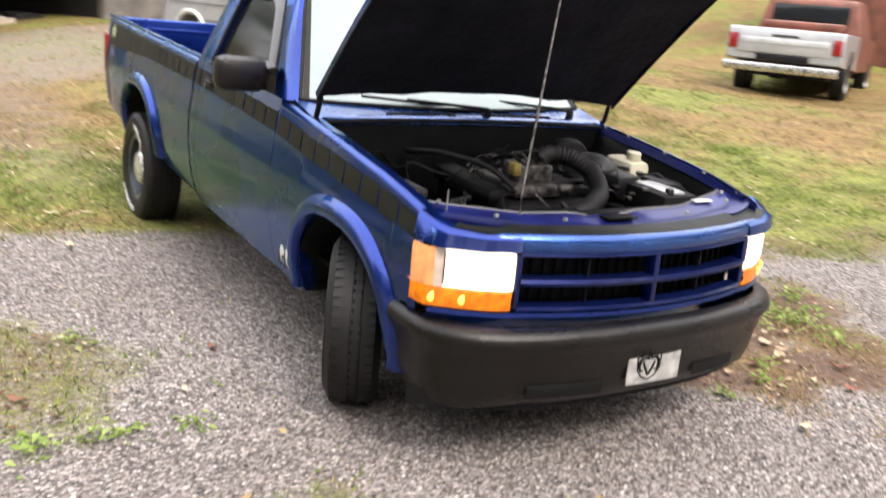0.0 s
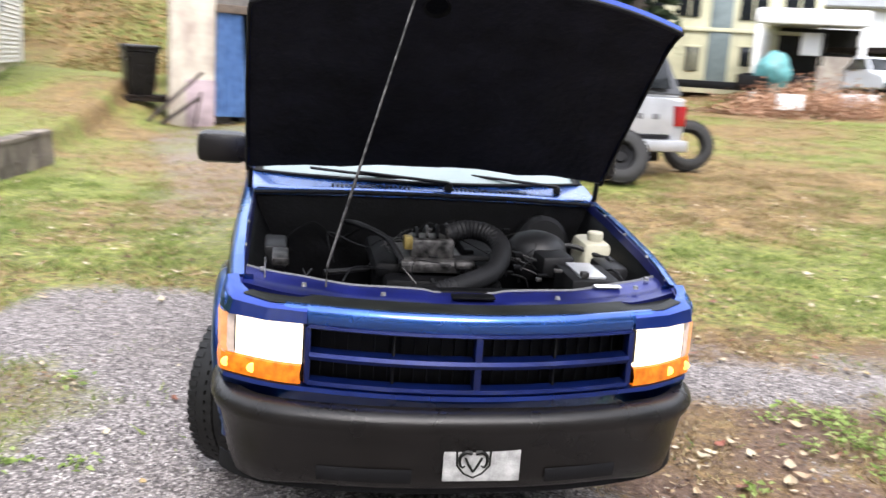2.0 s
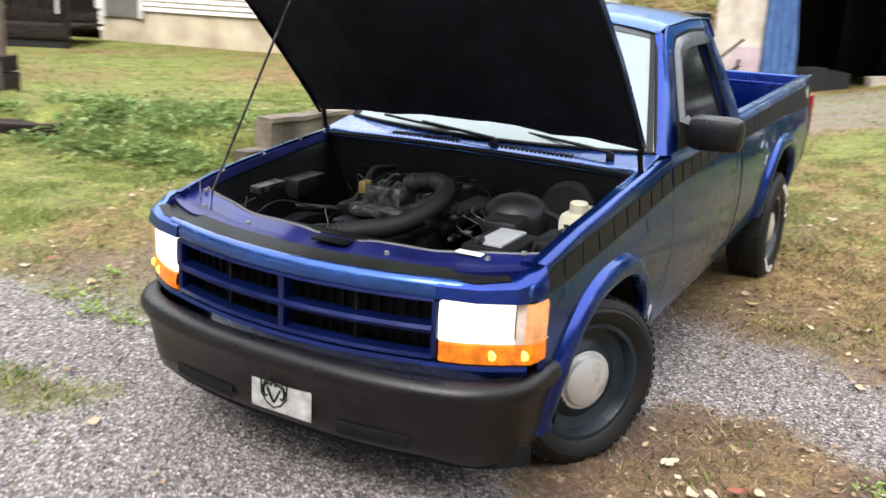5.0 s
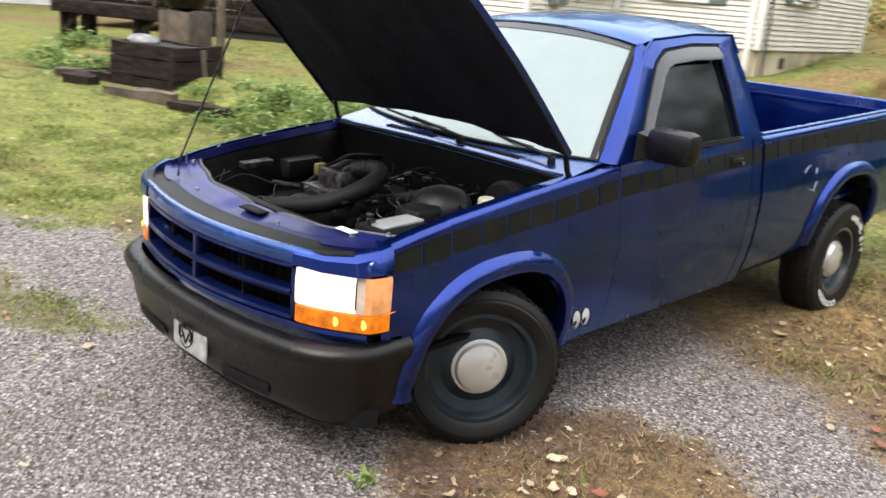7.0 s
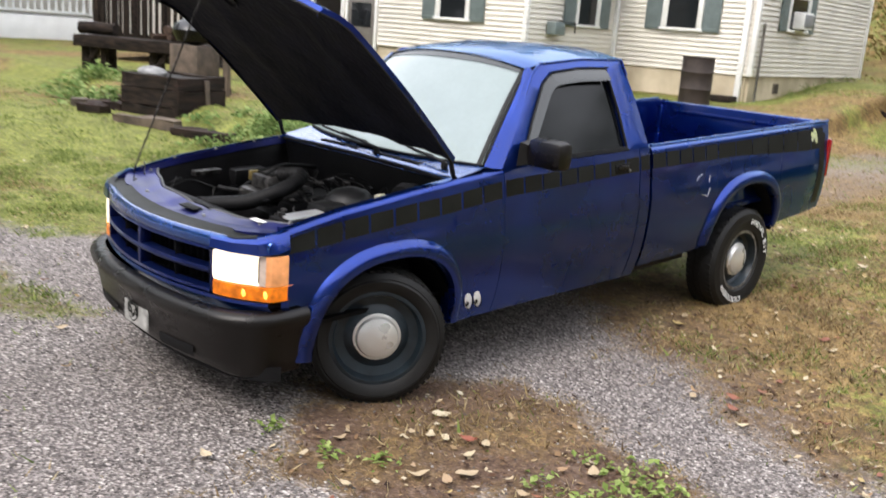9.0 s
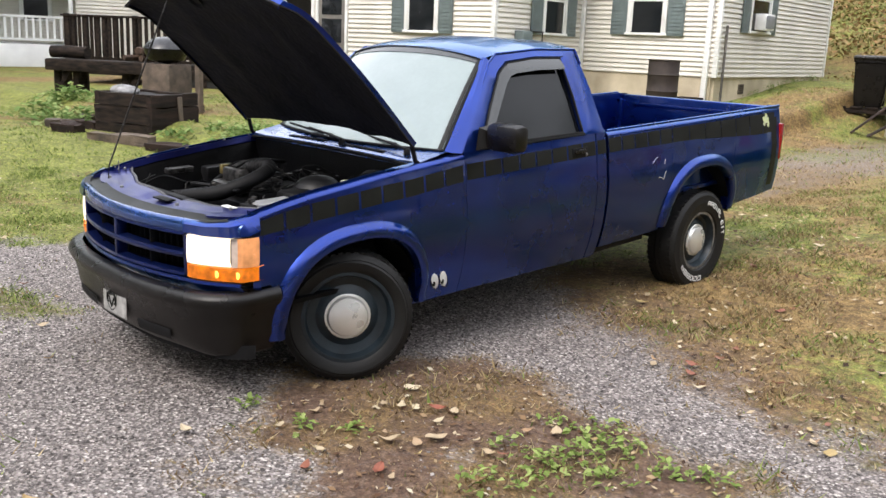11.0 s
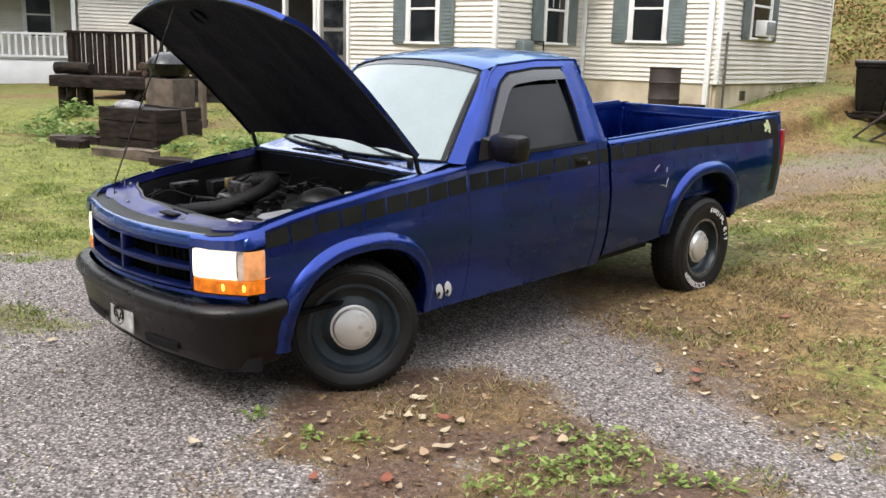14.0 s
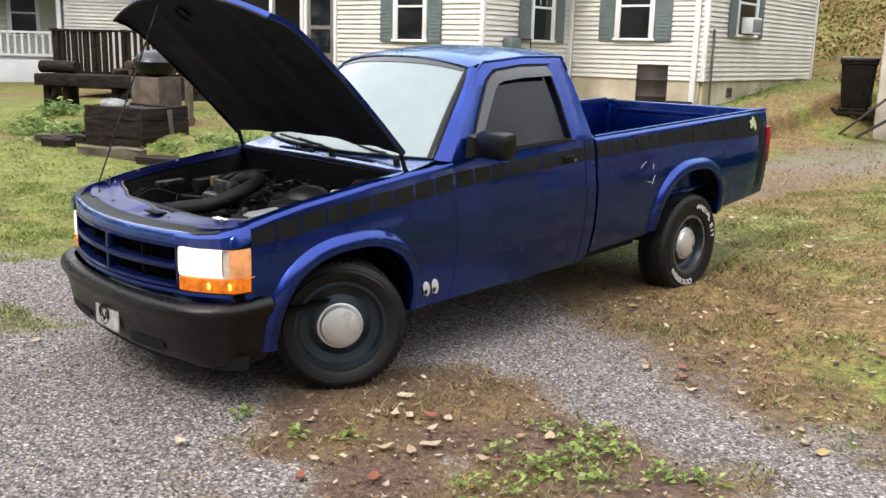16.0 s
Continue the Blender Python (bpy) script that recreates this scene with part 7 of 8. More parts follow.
# woods all round, too far or out of view to tell trees apart
rg = random.Random(77)
verts, faces, tv, tf = [], [], [], []
for k in range(150):
    a = 2 * math.pi * k / 150
    r = rg.uniform(46, 62)
    x, y = r * math.cos(a), 8 + r * math.sin(a)
    if -30 < x < 6 and y > 0:
        r += 14
        x, y = r * math.cos(a), 8 + r * math.sin(a)
    if y < 0:
        r -= 18
        x, y = r * math.cos(a), 8 + r * math.sin(a)
    h = rg.uniform(13, 19)
    z = ground_z(x, y)
    kk = len(tv)
    for zz, rr in ((0, 0.22), (h * 0.8, 0.06)):
        tv += [(x + rr * math.cos(b), y + rr * math.sin(b), z + zz) for b in (0, 2.09, 4.19)]
    tf += [(kk, kk + 1, kk + 4, kk + 3), (kk + 1, kk + 2, kk + 5, kk + 4), (kk + 2, kk, kk + 3, kk + 5)]
    for j in range(20):
        c = (x + rg.gauss(0, 2.2), y + rg.gauss(0, 2.2), z + h * rg.uniform(0.15, 1.0))
        leaf_quads(verts, faces, c, 26, (1.0, 1.0, 0.8), 0.42, rg)
faces_object("far_woods", verts, faces, M_LEAFG, "green and yellowing woods round the yard", "woods")
faces_object("far_trunks", tv, tf, M_BARK, "grey-brown trunks in the woods", "woods")

# scrub on the hillside behind the house
verts, faces = [], []
for k in range(5200):
    x, y = rg.uniform(-34, 9), 21 + 23 * rg.random() ** 1.3
    if y < 23.0 + 0.9 * max(0, x + 5) or (x < -6.6 and x > -24 and y < 26.5):
        continue
    up = sstep(22, 27, y)
    c = (x, y, ground_z(x, y) + rg.uniform(0.02, 0.12 + 0.3 * up))
    leaf_quads(verts, faces, c, 22, (0.5, 0.5, 0.05 + 0.2 * up), 0.05 + 0.03 * up, rg)
faces_object("hillside_scrub", verts, faces, M_LEAFA, "brown and green scrub on the bank", "scrub")

# brush pile before the bus shell
verts, faces = [], []
for k in range(260):
    x, y = 14.2 + rg.gauss(0, 1.5), 21.2 + rg.gauss(0, 0.9)
    c = (x, y, ground_z(x, y) + abs(rg.gauss(0, 0.38)) * math.exp(-((x - 14.0) / 2.2) ** 2) + 0.06)
    leaf_quads(verts, faces, c, 50, (0.28, 0.28, 0.18), 0.045, rg)
M_RUSTLEAF = island_material("rusty_brush", [(0, (0.30, 0.14, 0.075)), (0.5, (0.46, 0.26, 0.16)), (1, (0.60, 0.40, 0.27))])
faces_object("brush_pile", verts, faces, M_RUSTLEAF, "heap of rust-brown dead brush", "brush")

bus = thing("bus_shell", "white gutted bus body with an open dark end", "bus", at_ground(17.3, 26.5, -32, -0.2))
for sx in (-1, 1):
    local(bus, "corner_post", (sx * 1.72, 0, 1.65), (0.22, 0.25, 3.1), M_WHITE, 0.04)
local(bus, "roof_header", (0, 0, 3.15), (3.7, 0.4, 0.5), M_WHITE, 0.08)
local(bus, "roof", (0, 3.2, 3.35), (3.6, 6.6, 0.2), M_WHITE, 0.08)
for sx in (-1, 1):
    local(bus, "side_wall", (sx * 1.75, 3.3, 0.9), (0.12, 6.2, 1.6), M_WHITE, 0.02)
    for k in range(5):
        local(bus, "window_post", (sx * 1.75, 0.6 + 1.35 * k, 2.3), (0.12, 0.16, 1.3), M_WHITE, 0.02)
local(bus, "back_wall", (0, 6.4, 1.6), (3.5, 0.1, 3.2), M_DARK)
local(bus, "inside_floor", (0, 3.2, 0.45), (3.4, 6.4, 0.1), M_DARK)
local(bus, "partition", (0.9, 0.8, 1.1), (1.1, 0.08, 1.6), M_PLASTER, 0.02)
local(bus, "hanging_sheet", (0.1, 0.9, 2.3), (0.8, 0.05, 0.8), M_NWHITE, 0.02)
local(bus, "divider_post", (0.45, 0.1, 2.3), (0.10, 0.1, 1.5), M_BLACK, 0.01)
for k, (x, y, s) in enumerate(((16.2, 21.7, 1.2), (12.9, 19.7, 0.7))):
    bm = bmesh.new()
    rough_box(bm, (0, 0, 0.3), (s, 0.12, 0.42), rough=0.05, seed=k + 9)
    o = part("panel_scrap", bm, M_NWHITE)
    o.matrix_world = at_ground(x, y, -25 + 20 * k, 0.15)
    tagged(o, "scrap of white body panel by the brush", "scrap", "white scraps")

M_CREAM = material("cream_boards", (0.58, 0.56, 0.38), 0.8, 0, 0.12, 1.5, 0.1, 20)
cb = thing("cream_building", "old cream two-storey building with dark empty windows", "building", at_ground(17.5, 33.5, -24))
local(cb, "wall", (0, 2.0, 2.6), (7.6, 4.0, 5.2), M_CREAM, 0.03)
local(cb, "cornice", (0, -0.10, 5.1), (7.9, 0.35, 0.25), M_CREAM, 0.03)
local(cb, "string_course", (0, -0.05, 2.65), (7.7, 0.14, 0.16), M_CREAM, 0.02)
for x, w, z, h in ((-3.0, 0.9, 3.9, 1.4), (-1.5, 0.9, 3.9, 1.5), (1.1, 1.1, 3.8, 1.4), (2.9, 1.2, 3.9, 1.6), (-2.6, 0.6, 1.4, 1.3), (-1.2, 0.5, 1.4, 1.0), (1.2, 0.9, 1.6, 0.8)):
    wn_ = local(cb, "window", (x, -0.02, z), (w, 0.08, h), M_GLASSD, 0.01)
    local(wn_, "window_frame", (x, -0.06, z + h / 2 + 0.04), (w + 0.16, 0.08, 0.09), M_CREAM, 0.01)
    local(wn_, "window_frame", (x, -0.06, z), (0.07, 0.08, h), M_CREAM, 0.01)
local(cb, "doorway", (-0.15, -0.03, 2.5), (0.9, 0.10, 4.2), M_SHUTTER, 0.01)
local(cb, "roof", (0, 2, 5.3), (8.2, 4.8, 0.2), M_ROOF, 0.03)

wsd = thing("white_shed", "long low white shed with a grey roof behind the field", "shed", at_ground(27.5, 38, -34, -0.7))
local(wsd, "wall", (0, 2.0, 1.7), (9.0, 4.0, 3.0), M_NWHITE, 0.03)
bm = bmesh.new()
sheet(bm, [[(-4.8, -0.5, 3.1), (4.8, -0.5, 3.1)], [(-4.8, 2.0, 4.3), (4.8, 2.0, 4.3)], [(-4.8, 4.5, 3.1), (4.8, 4.5, 3.1)]])
thicken(bm, 0.1)
part("roof", bm, material("pale_metal_roof", (0.45, 0.47, 0.48), 0.5, 0.3), wsd)

# black flat trailer with a tarpaulin-covered drum
tr = thing("flat_trailer", "black low flat trailer parked in the field", "trailer", at_ground(13.4, 23.4, 38))
local(tr, "bed", (0, 0, 0.75), (5.2, 1.9, 0.22), M_BLACK, 0.03)
local(tr, "side_rail", (0, -0.98, 0.92), (5.2, 0.06, 0.35), M_BLACK, 0.01)
local(tr, "headboard", (1.9, -0.2, 0.95), (1.4, 1.7, 0.55), M_BLACK, 0.04)
for x in (-0.6, 0.5):
    bm = bmesh.new()
    lathe(bm, [(0.1, -0.1), (0.33, -0.1), (0.36, 0), (0.33, 0.1), (0.1, 0.1)], (0, 0, 0), n=24)
    bmesh.ops.transform(bm, matrix=Matrix.Translation((x, -0.85, 0.36)) @ Matrix.Rotation(radians(90), 4, "Z"), verts=bm.verts)
    part("trailer_wheel", bm, M_RUBBER, tr)
bm = bmesh.new()
bmesh.ops.create_uvsphere(bm, u_segments=20, v_segments=12, radius=0.55)
for v in bm.verts:
    v.co = Vector((v.co.x, v.co.y, v.co.z * 1.2)) * (1 + 0.2 * noise.noise(v.co * 3))
tq = part("tarpaulin", bm, material("turquoise_tarp", (0.12, 0.36, 0.36), 0.5, 0, 0.25, 4))
tq.matrix_world = at_ground(13.9, 22.6, 0, 1.2)
tagged(tq, "turquoise tarpaulin bundle on the trailer", "tarpaulin")

M_WCAR = material("white_car_paint", (0.62, 0.64, 0.66), 0.35, 0.1, 0.05, 2, coat=0.4)


def small_car(x, y, turn, mat, label):
    c = thing("sedan", label, "car", at_ground(x, y, turn), "cars in the field")
    prof = [(0, 0.35), (-0.05, 0.6), (0.05, 0.78), (1.15, 0.92), (1.9, 1.36), (2.2, 1.42), (3.1, 1.40), (3.8, 0.98), (4.45, 0.95), (4.5, 0.45), (4.3, 0.32)]
    car_body("body", c, prof, 1.72, mat, lambda z: 0.28 * max(0, z - 0.9), 0.06)
    slab("windscreen", c, [(sx * (0.80 - 0.28 * (z - 0.9)), y0, z + 0.012) for sx, y0, z in ((-1, 1.22, 0.95), (1, 1.22, 0.95), (1, 1.88, 1.34), (-1, 1.88, 1.34))], M_GLASSD)
    for sx in (-1, 1):
        slab("side_window", c, [(sx * (0.872 - 0.28 * (z - 0.9)), y0, z) for y0, z in ((1.45, 0.98), (1.98, 1.34), (3.05, 1.33), (3.55, 0.98))], M_GLASSD)
        local(c, "headlight", (sx * 0.62, -0.03, 0.66), (0.34, 0.06, 0.14), M_CHROME, 0.02)
        for yc in (0.85, 3.6):
            add_wheel(c, (sx * 0.76, yc, 0.31), 0.31, 0.19, M_ALU)
    local(c, "bumper", (0, -0.08, 0.46), (1.7, 0.12, 0.18), M_BUMPER, 0.03)
    local(c, "radiator_grille", (0, -0.05, 0.66), (0.7, 0.04, 0.12), M_BLACK, 0.01)
    return c


small_car(18.75, 22.8, -13, M_WCAR, "white sedan parked at the field's far edge")
small_car(24.0, 22.1, 15, M_WCAR, "white saloon car parked beside an old truck")
ot = thing("old_truck", "dark red round-fendered old truck at the field edge", "truck", at_ground(21.6, 22.0, 14.6))
M_MAROON = material("faded_maroon", (0.065, 0.026, 0.024), 0.45, 0.1, 0.3, 3)
hood_p = [(0.1, 0.75), (0.0, 1.0), (0.1, 1.35), (0.5, 1.5), (1.7, 1.62), (1.75, 0.7)]
car_body("engine_cover", ot, hood_p, 1.25, M_MAROON, lambda z: 0.35 * max(0, z - 1.2), 0.10)
car_body("cab", ot, [(1.75, 0.6), (1.75, 1.62), (2.05, 2.25), (2.3, 2.32), (3.2, 2.3), (3.4, 2.15), (3.4, 0.6)], 1.9, M_MAROON, lambda z: 0.3 * max(0, z - 1.5), 0.10)
for sx in (-1, 1):
    bm = bmesh.new()
    bmesh.ops.create_uvsphere(bm, u_segments=20, v_segments=12, radius=0.5, matrix=Matrix.Translation((sx * 0.85, 0.75, 0.85)) @ Matrix.Diagonal((0.62, 1.35, 0.85, 1)))
    part("front_wing", bm, M_MAROON, ot)
    add_wheel(ot, (sx * 0.9, 0.75, 0.45), 0.46, 0.24, M_BLACK)
    add_wheel(ot, (sx * 0.9, 4.6, 0.45), 0.46, 0.3, M_BLACK)
    bm = bmesh.new()
    lathe(bm, [(0.001, 0.06), (0.09, 0.05), (0.13, 0.0), (0.10, -0.12)], (0, 0, 0), axis="z", n=20)
    bmesh.ops.transform(bm, matrix=Matrix.Translation((sx * 0.72, 0.12, 1.12)) @ Matrix.Rotation(radians(90), 4, "X"), verts=bm.verts)
    part("headlamp", bm, M_CHROME, ot)
    slab("side_window", ot, [(sx * (0.962 - 0.3 * (z - 1.5)), y0, z) for y0, z in ((1.98, 1.62), (2.2, 2.15), (3.15, 2.15), (3.2, 1.62))], M_GLASSD)
slab("windscreen", ot, [(sx * (0.86 - 0.3 * (z - 1.5)), y0 - 0.02, z) for sx, y0, z in ((-1, 1.80, 1.68), (1, 1.80, 1.68), (1, 2.02, 2.18), (-1, 2.02, 2.18))], M_WS)
for k in range(5):
    local(ot, "grille_bar", (0, 0.0, 0.85 + 0.10 * k), (1.25 - 0.1 * k, 0.08, 0.05), M_CHROME, 0.015)
local(ot, "bumper", (0, -0.15, 0.62), (2.0, 0.12, 0.2), M_CHROME, 0.03)
local(ot, "flat_bed", (0, 5.0, 1.05), (2.2, 3.0, 0.2), M_DARKWOOD, 0.02)

# ---- near ground: stones, grass blades, weeds, leaves ----
STEP, GX0, GY0 = 0.08, -14.0, -4.0
GNX, GNY = 351, 276
F_Z, F_C, F_N = np.zeros((GNX, GNY)), np.zeros((GNX, GNY, 3)), np.zeros((GNX, GNY))
for i in range(GNX):
    for j in range(GNY):
        x, y = GX0 + STEP * i, GY0 + STEP * j
        F_Z[i, j] = ground_z(x, y) + 0.010 * noise.noise((x * 0.8, y * 0.8, 0)) + 0.006 * noise.noise((x * 3, y * 3, 5))
        F_C[i, j] = cover(x, y)
        F_N[i, j] = noise.noise((x * 2.2, y * 2.2, 6.0)) + 0.7 * noise.noise((x * 5.5, y * 5.5, 8.0))


def lie(x, y):
    """Height, covers and clumping of the ground at arrays of places."""
    u, v = (x - GX0) / STEP, (y - GY0) / STEP
    i, j = np.clip(u.astype(int), 0, GNX - 2), np.clip(v.astype(int), 0, GNY - 2)
    a, b = u - i, v - j
    mixed = [g[i, j] * ((1 - a) * (1 - b)) + g[i + 1, j] * (a * (1 - b)) + g[i, j + 1] * ((1 - a) * b) + g[i + 1, j + 1] * (a * b) for g in (F_Z, F_C[..., 0], F_C[..., 1], F_C[..., 2], F_N)]
    return mixed


nr = np.random.default_rng(3)


def under_truck(x, y, w=0.72):
    return (np.abs(x) < w) & (y > -0.6) & (y < 4.2)


def stone_field(n, x0, x1, y0, y1, small, large):
    """Loose faceted stones where the ground is gravel."""
    x, y = nr.uniform(x0, x1, n), nr.uniform(y0, y1, n)
    z, gr, di, gn, cl = lie(x, y)
    ok = nr.random(n) < gr * 0.96 + 0.02
    x, y, z = x[ok], y[ok], z[ok]
    m = len(x)
    sz = small + (large - small) * nr.random(m) ** 2.2
    a = nr.uniform(0, 6.28, m)
    z = z + sz * 0.22
    V = np.zeros((m, 6, 3))
    for k in range(4):
        q = sz * nr.uniform(0.65, 1.25, m)
        V[:, k] = np.stack([x + q * np.cos(a + 1.57 * k), y + q * np.sin(a + 1.57 * k), z + sz * nr.uniform(-0.15, 0.25, m)], 1)
    V[:, 4] = np.stack([x, y, z + sz * nr.uniform(0.4, 0.75, m)], 1)
    V[:, 5] = np.stack([x, y, z - sz * 0.5], 1)
    f = np.array([(k, (k + 1) % 4, 4) for k in range(4)] + [((k + 1) % 4, k, 5) for k in range(4)])
    F = (np.arange(m)[:, None, None] * 6 + f[None]).reshape(-1, 3)
    return V.reshape(-1, 3).tolist(), F.tolist()


M_STONES = island_material("grey_gravel", [(0, (0.055, 0.049, 0.047)), (0.4, (0.145, 0.130, 0.124)), (0.75, (0.265, 0.242, 0.230)), (0.95, (0.43, 0.40, 0.37)), (1, (0.64, 0.60, 0.55))], 0.65)
verts, faces = stone_field(66000, -3.6, 4.6, -3.2, 2.8, 0.004, 0.0115)
faces_object("gravel_stones", verts, faces, M_STONES, "loose grey gravel stones on the drive", "gravel")


def blades(n, x0, x1, y0, y1, tall, wide):
    """Short grass blades in clumps: arrays of triangles, green and dry."""
    x, y = nr.uniform(x0, x1, n), nr.uniform(y0, y1, n)
    z, gr, di, gn, cl = lie(x, y)
    ok = (nr.random(n) > np.maximum(gr * 0.985, di * 0.80)) & (nr.random(n) < 0.50 + 1.0 * cl)
    ok &= ~(under_truck(x, y) & (nr.random(n) < 0.85))
    x, y, z, gn, cl = x[ok], y[ok], z[ok], gn[ok], cl[ok]
    m = len(x)
    h = tall * nr.uniform(0.25, 1.0, m) * (0.55 + 0.75 * np.clip(cl + 0.3, 0, 1))
    a, b = nr.uniform(0, 6.28, m), nr.uniform(0, 6.28, m)
    w = wide * nr.uniform(0.45, 1.0, m)
    ln = h * nr.uniform(0.5, 2.0, m)
    V = np.zeros((m, 3, 3))
    V[:, 0] = np.stack([x - w * np.cos(a), y - w * np.sin(a), z - 0.006], 1)
    V[:, 1] = np.stack([x + w * np.cos(a), y + w * np.sin(a), z - 0.006], 1)
    V[:, 2] = np.stack([x + ln * np.cos(b), y + ln * np.sin(b), z + h], 1)
    green = nr.random(m) < gn * 0.95 + 0.08
    return V[green].reshape(-1, 3), V[~green].reshape(-1, 3)


near_g, near_s = blades(420000, -6.6, 6.6, -2.4, 8.0, 0.040, 0.0065)
far_g, far_s = blades(230000, -13.8, 13.8, -2.0, 17.8, 0.055, 0.011)
M_GREENB = island_material("green_blades", [(0, (0.075, 0.115, 0.025)), (0.35, (0.17, 0.235, 0.055)), (0.7, (0.29, 0.37, 0.10)), (1, (0.46, 0.53, 0.18))], translucent=0.45)
M_STRAWB = island_material("straw_blades", [(0, (0.12, 0.075, 0.038)), (0.35, (0.27, 0.185, 0.09)), (0.7, (0.45, 0.345, 0.175)), (1, (0.68, 0.57, 0.34))], translucent=0.45)
for nm, V, mt, lb in (("green_grass", np.concatenate([near_g, far_g]), M_GREENB, "short green grass blades"), ("dry_grass", np.concatenate([near_s, far_s]), M_STRAWB, "short dry straw-coloured grass blades")):
    faces_object(nm, V.tolist(), np.arange(len(V)).reshape(-1, 3).tolist(), mt, lb, "grass")

# crumbled leaf litter on the dirt and in the grass
n = 46000
x, y = nr.uniform(-6.2, 6.4, n), nr.uniform(-1.8, 6.4, n)
z, gr, di, gn, cl = lie(x, y)
ok = (nr.random(n) > gr * 1.1 + 0.02) & ~under_truck(x, y, 0.78) & (nr.random(n) < 0.40 + 0.5 * di - 0.35 * cl)
x, y, z = x[ok], y[ok], z[ok]
m = len(x)
sz = (0.005 + 0.017 * nr.random(m) ** 1.8) * (1.0 + 0.10 * np.clip(y, 0, 9))
a, b = nr.uniform(0, 6.28, m), nr.uniform(0.3, 0.75, m)
u = np.stack([np.cos(a), np.sin(a), nr.uniform(-0.4, 0.4, m)], 1) * sz[:, None]
v = np.stack([-np.sin(a), np.cos(a), nr.uniform(-0.4, 0.4, m)], 1) * (sz * b)[:, None]
p = np.stack([x, y, z + 0.008 + 0.010 * nr.random(m)], 1)
V = np.stack([p - u, p + v, p + u, p - v], 1).reshape(-1, 3)
M_LITTER = island_material("leaf_litter", [(0, (0.035, 0.020, 0.014)), (0.35, (0.12, 0.060, 0.032)), (0.6, (0.26, 0.16, 0.085)), (0.85, (0.48, 0.37, 0.22)), (1, (0.68, 0.60, 0.45))])
faces_object("leaf_litter", V.tolist(), np.arange(len(V)).reshape(-1, 4).tolist(), M_LITTER, "crumbled brown and tan leaf litter", "leaf litter")


def weed_patch(x, y, n, r):
    """A low weed: rosettes of pointed leaves on their own tilts."""
    q = random.Random(int(x * 131 + y * 71))
    bm = bmesh.new()
    for k in range(n):
        c = Vector((q.gauss(0, r * 0.55), q.gauss(0, r * 0.55), 0))
        c.z = q.uniform(0.006, 0.05) * math.exp(-(c.length / r) ** 2) + 0.006
        a, up = q.uniform(0, 6.28), q.uniform(-0.05, 0.9)
        ln = q.uniform(0.020, 0.050)
        w = ln * q.uniform(0.22, 0.38)
        d = Vector((math.cos(a), math.sin(a), up))
        s = Vector((-math.sin(a), math.cos(a), q.uniform(-0.4, 0.4))) * w
        mid = c + d * ln * 0.45
        v = [bm.verts.new(p) for p in (c, mid + s, c + d * ln + Vector((0, 0, -0.35 * ln)), mid - s, mid + Vector((0, 0, -0.18 * ln)))]
        for i in range(4):
            bm.faces.new((v[i], v[(i + 1) % 4], v[4]))
    ob = part("weed_plant", bm, M_WEED, smooth=False)
    ob.matrix_world = at_ground(x, y)
    return tagged(ob, "low clump of small green weed leaves", "weed", kind="stuff")


def leaf_clump(x, y, n, r, h, lengths, mat, label):
    """A tangled plant of many leaves on short stems, fuller in the middle."""
    q = random.Random(int(x * 211 + y * 97))
    bm = bmesh.new()
    for k in range(n):
        c = Vector((q.gauss(0, r * 0.55), q.gauss(0, r * 0.55), 0))
        c.z = q.uniform(0.1, 1.0) * h * math.exp(-(c.length / r) ** 2 * 0.8) + 0.01
        a = q.uniform(0, 6.28)
        ln = q.uniform(*lengths)
        w = ln * q.uniform(0.25, 0.42)
        d = Vector((math.cos(a), math.sin(a), q.uniform(-0.5, 0.7)))
        s = Vector((-math.sin(a), math.cos(a), q.uniform(-0.5, 0.5))) * w
        mid = c + d * ln * 0.45
        tip = c + d * ln + Vector((0, 0, -0.25 * ln))
        v = [bm.verts.new(p) for p in (c, mid + s, tip, mid - s, mid + Vector((0, 0, -0.12 * ln)))]
        bm.faces.new((v[0], v[1], v[4]))
        bm.faces.new((v[1], v[2], v[4]))
        bm.faces.new((v[2], v[3], v[4]))
        bm.faces.new((v[3], v[0], v[4]))
    for k in range(7):
        a = q.uniform(0, 6.28)
        rr = r * q.uniform(0.1, 0.5)
        tube(bm, [Vector((rr * 0.2 * math.cos(a), rr * 0.2 * math.sin(a), -0.01)), Vector((rr * math.cos(a), rr * math.sin(a), h * q.uniform(0.5, 0.9)))], 0.004, 4)
    ob = part("plant", bm, mat, smooth=False)
    ob.matrix_world = at_ground(x, y)
    return tagged(ob, label, "plant", kind="stuff")


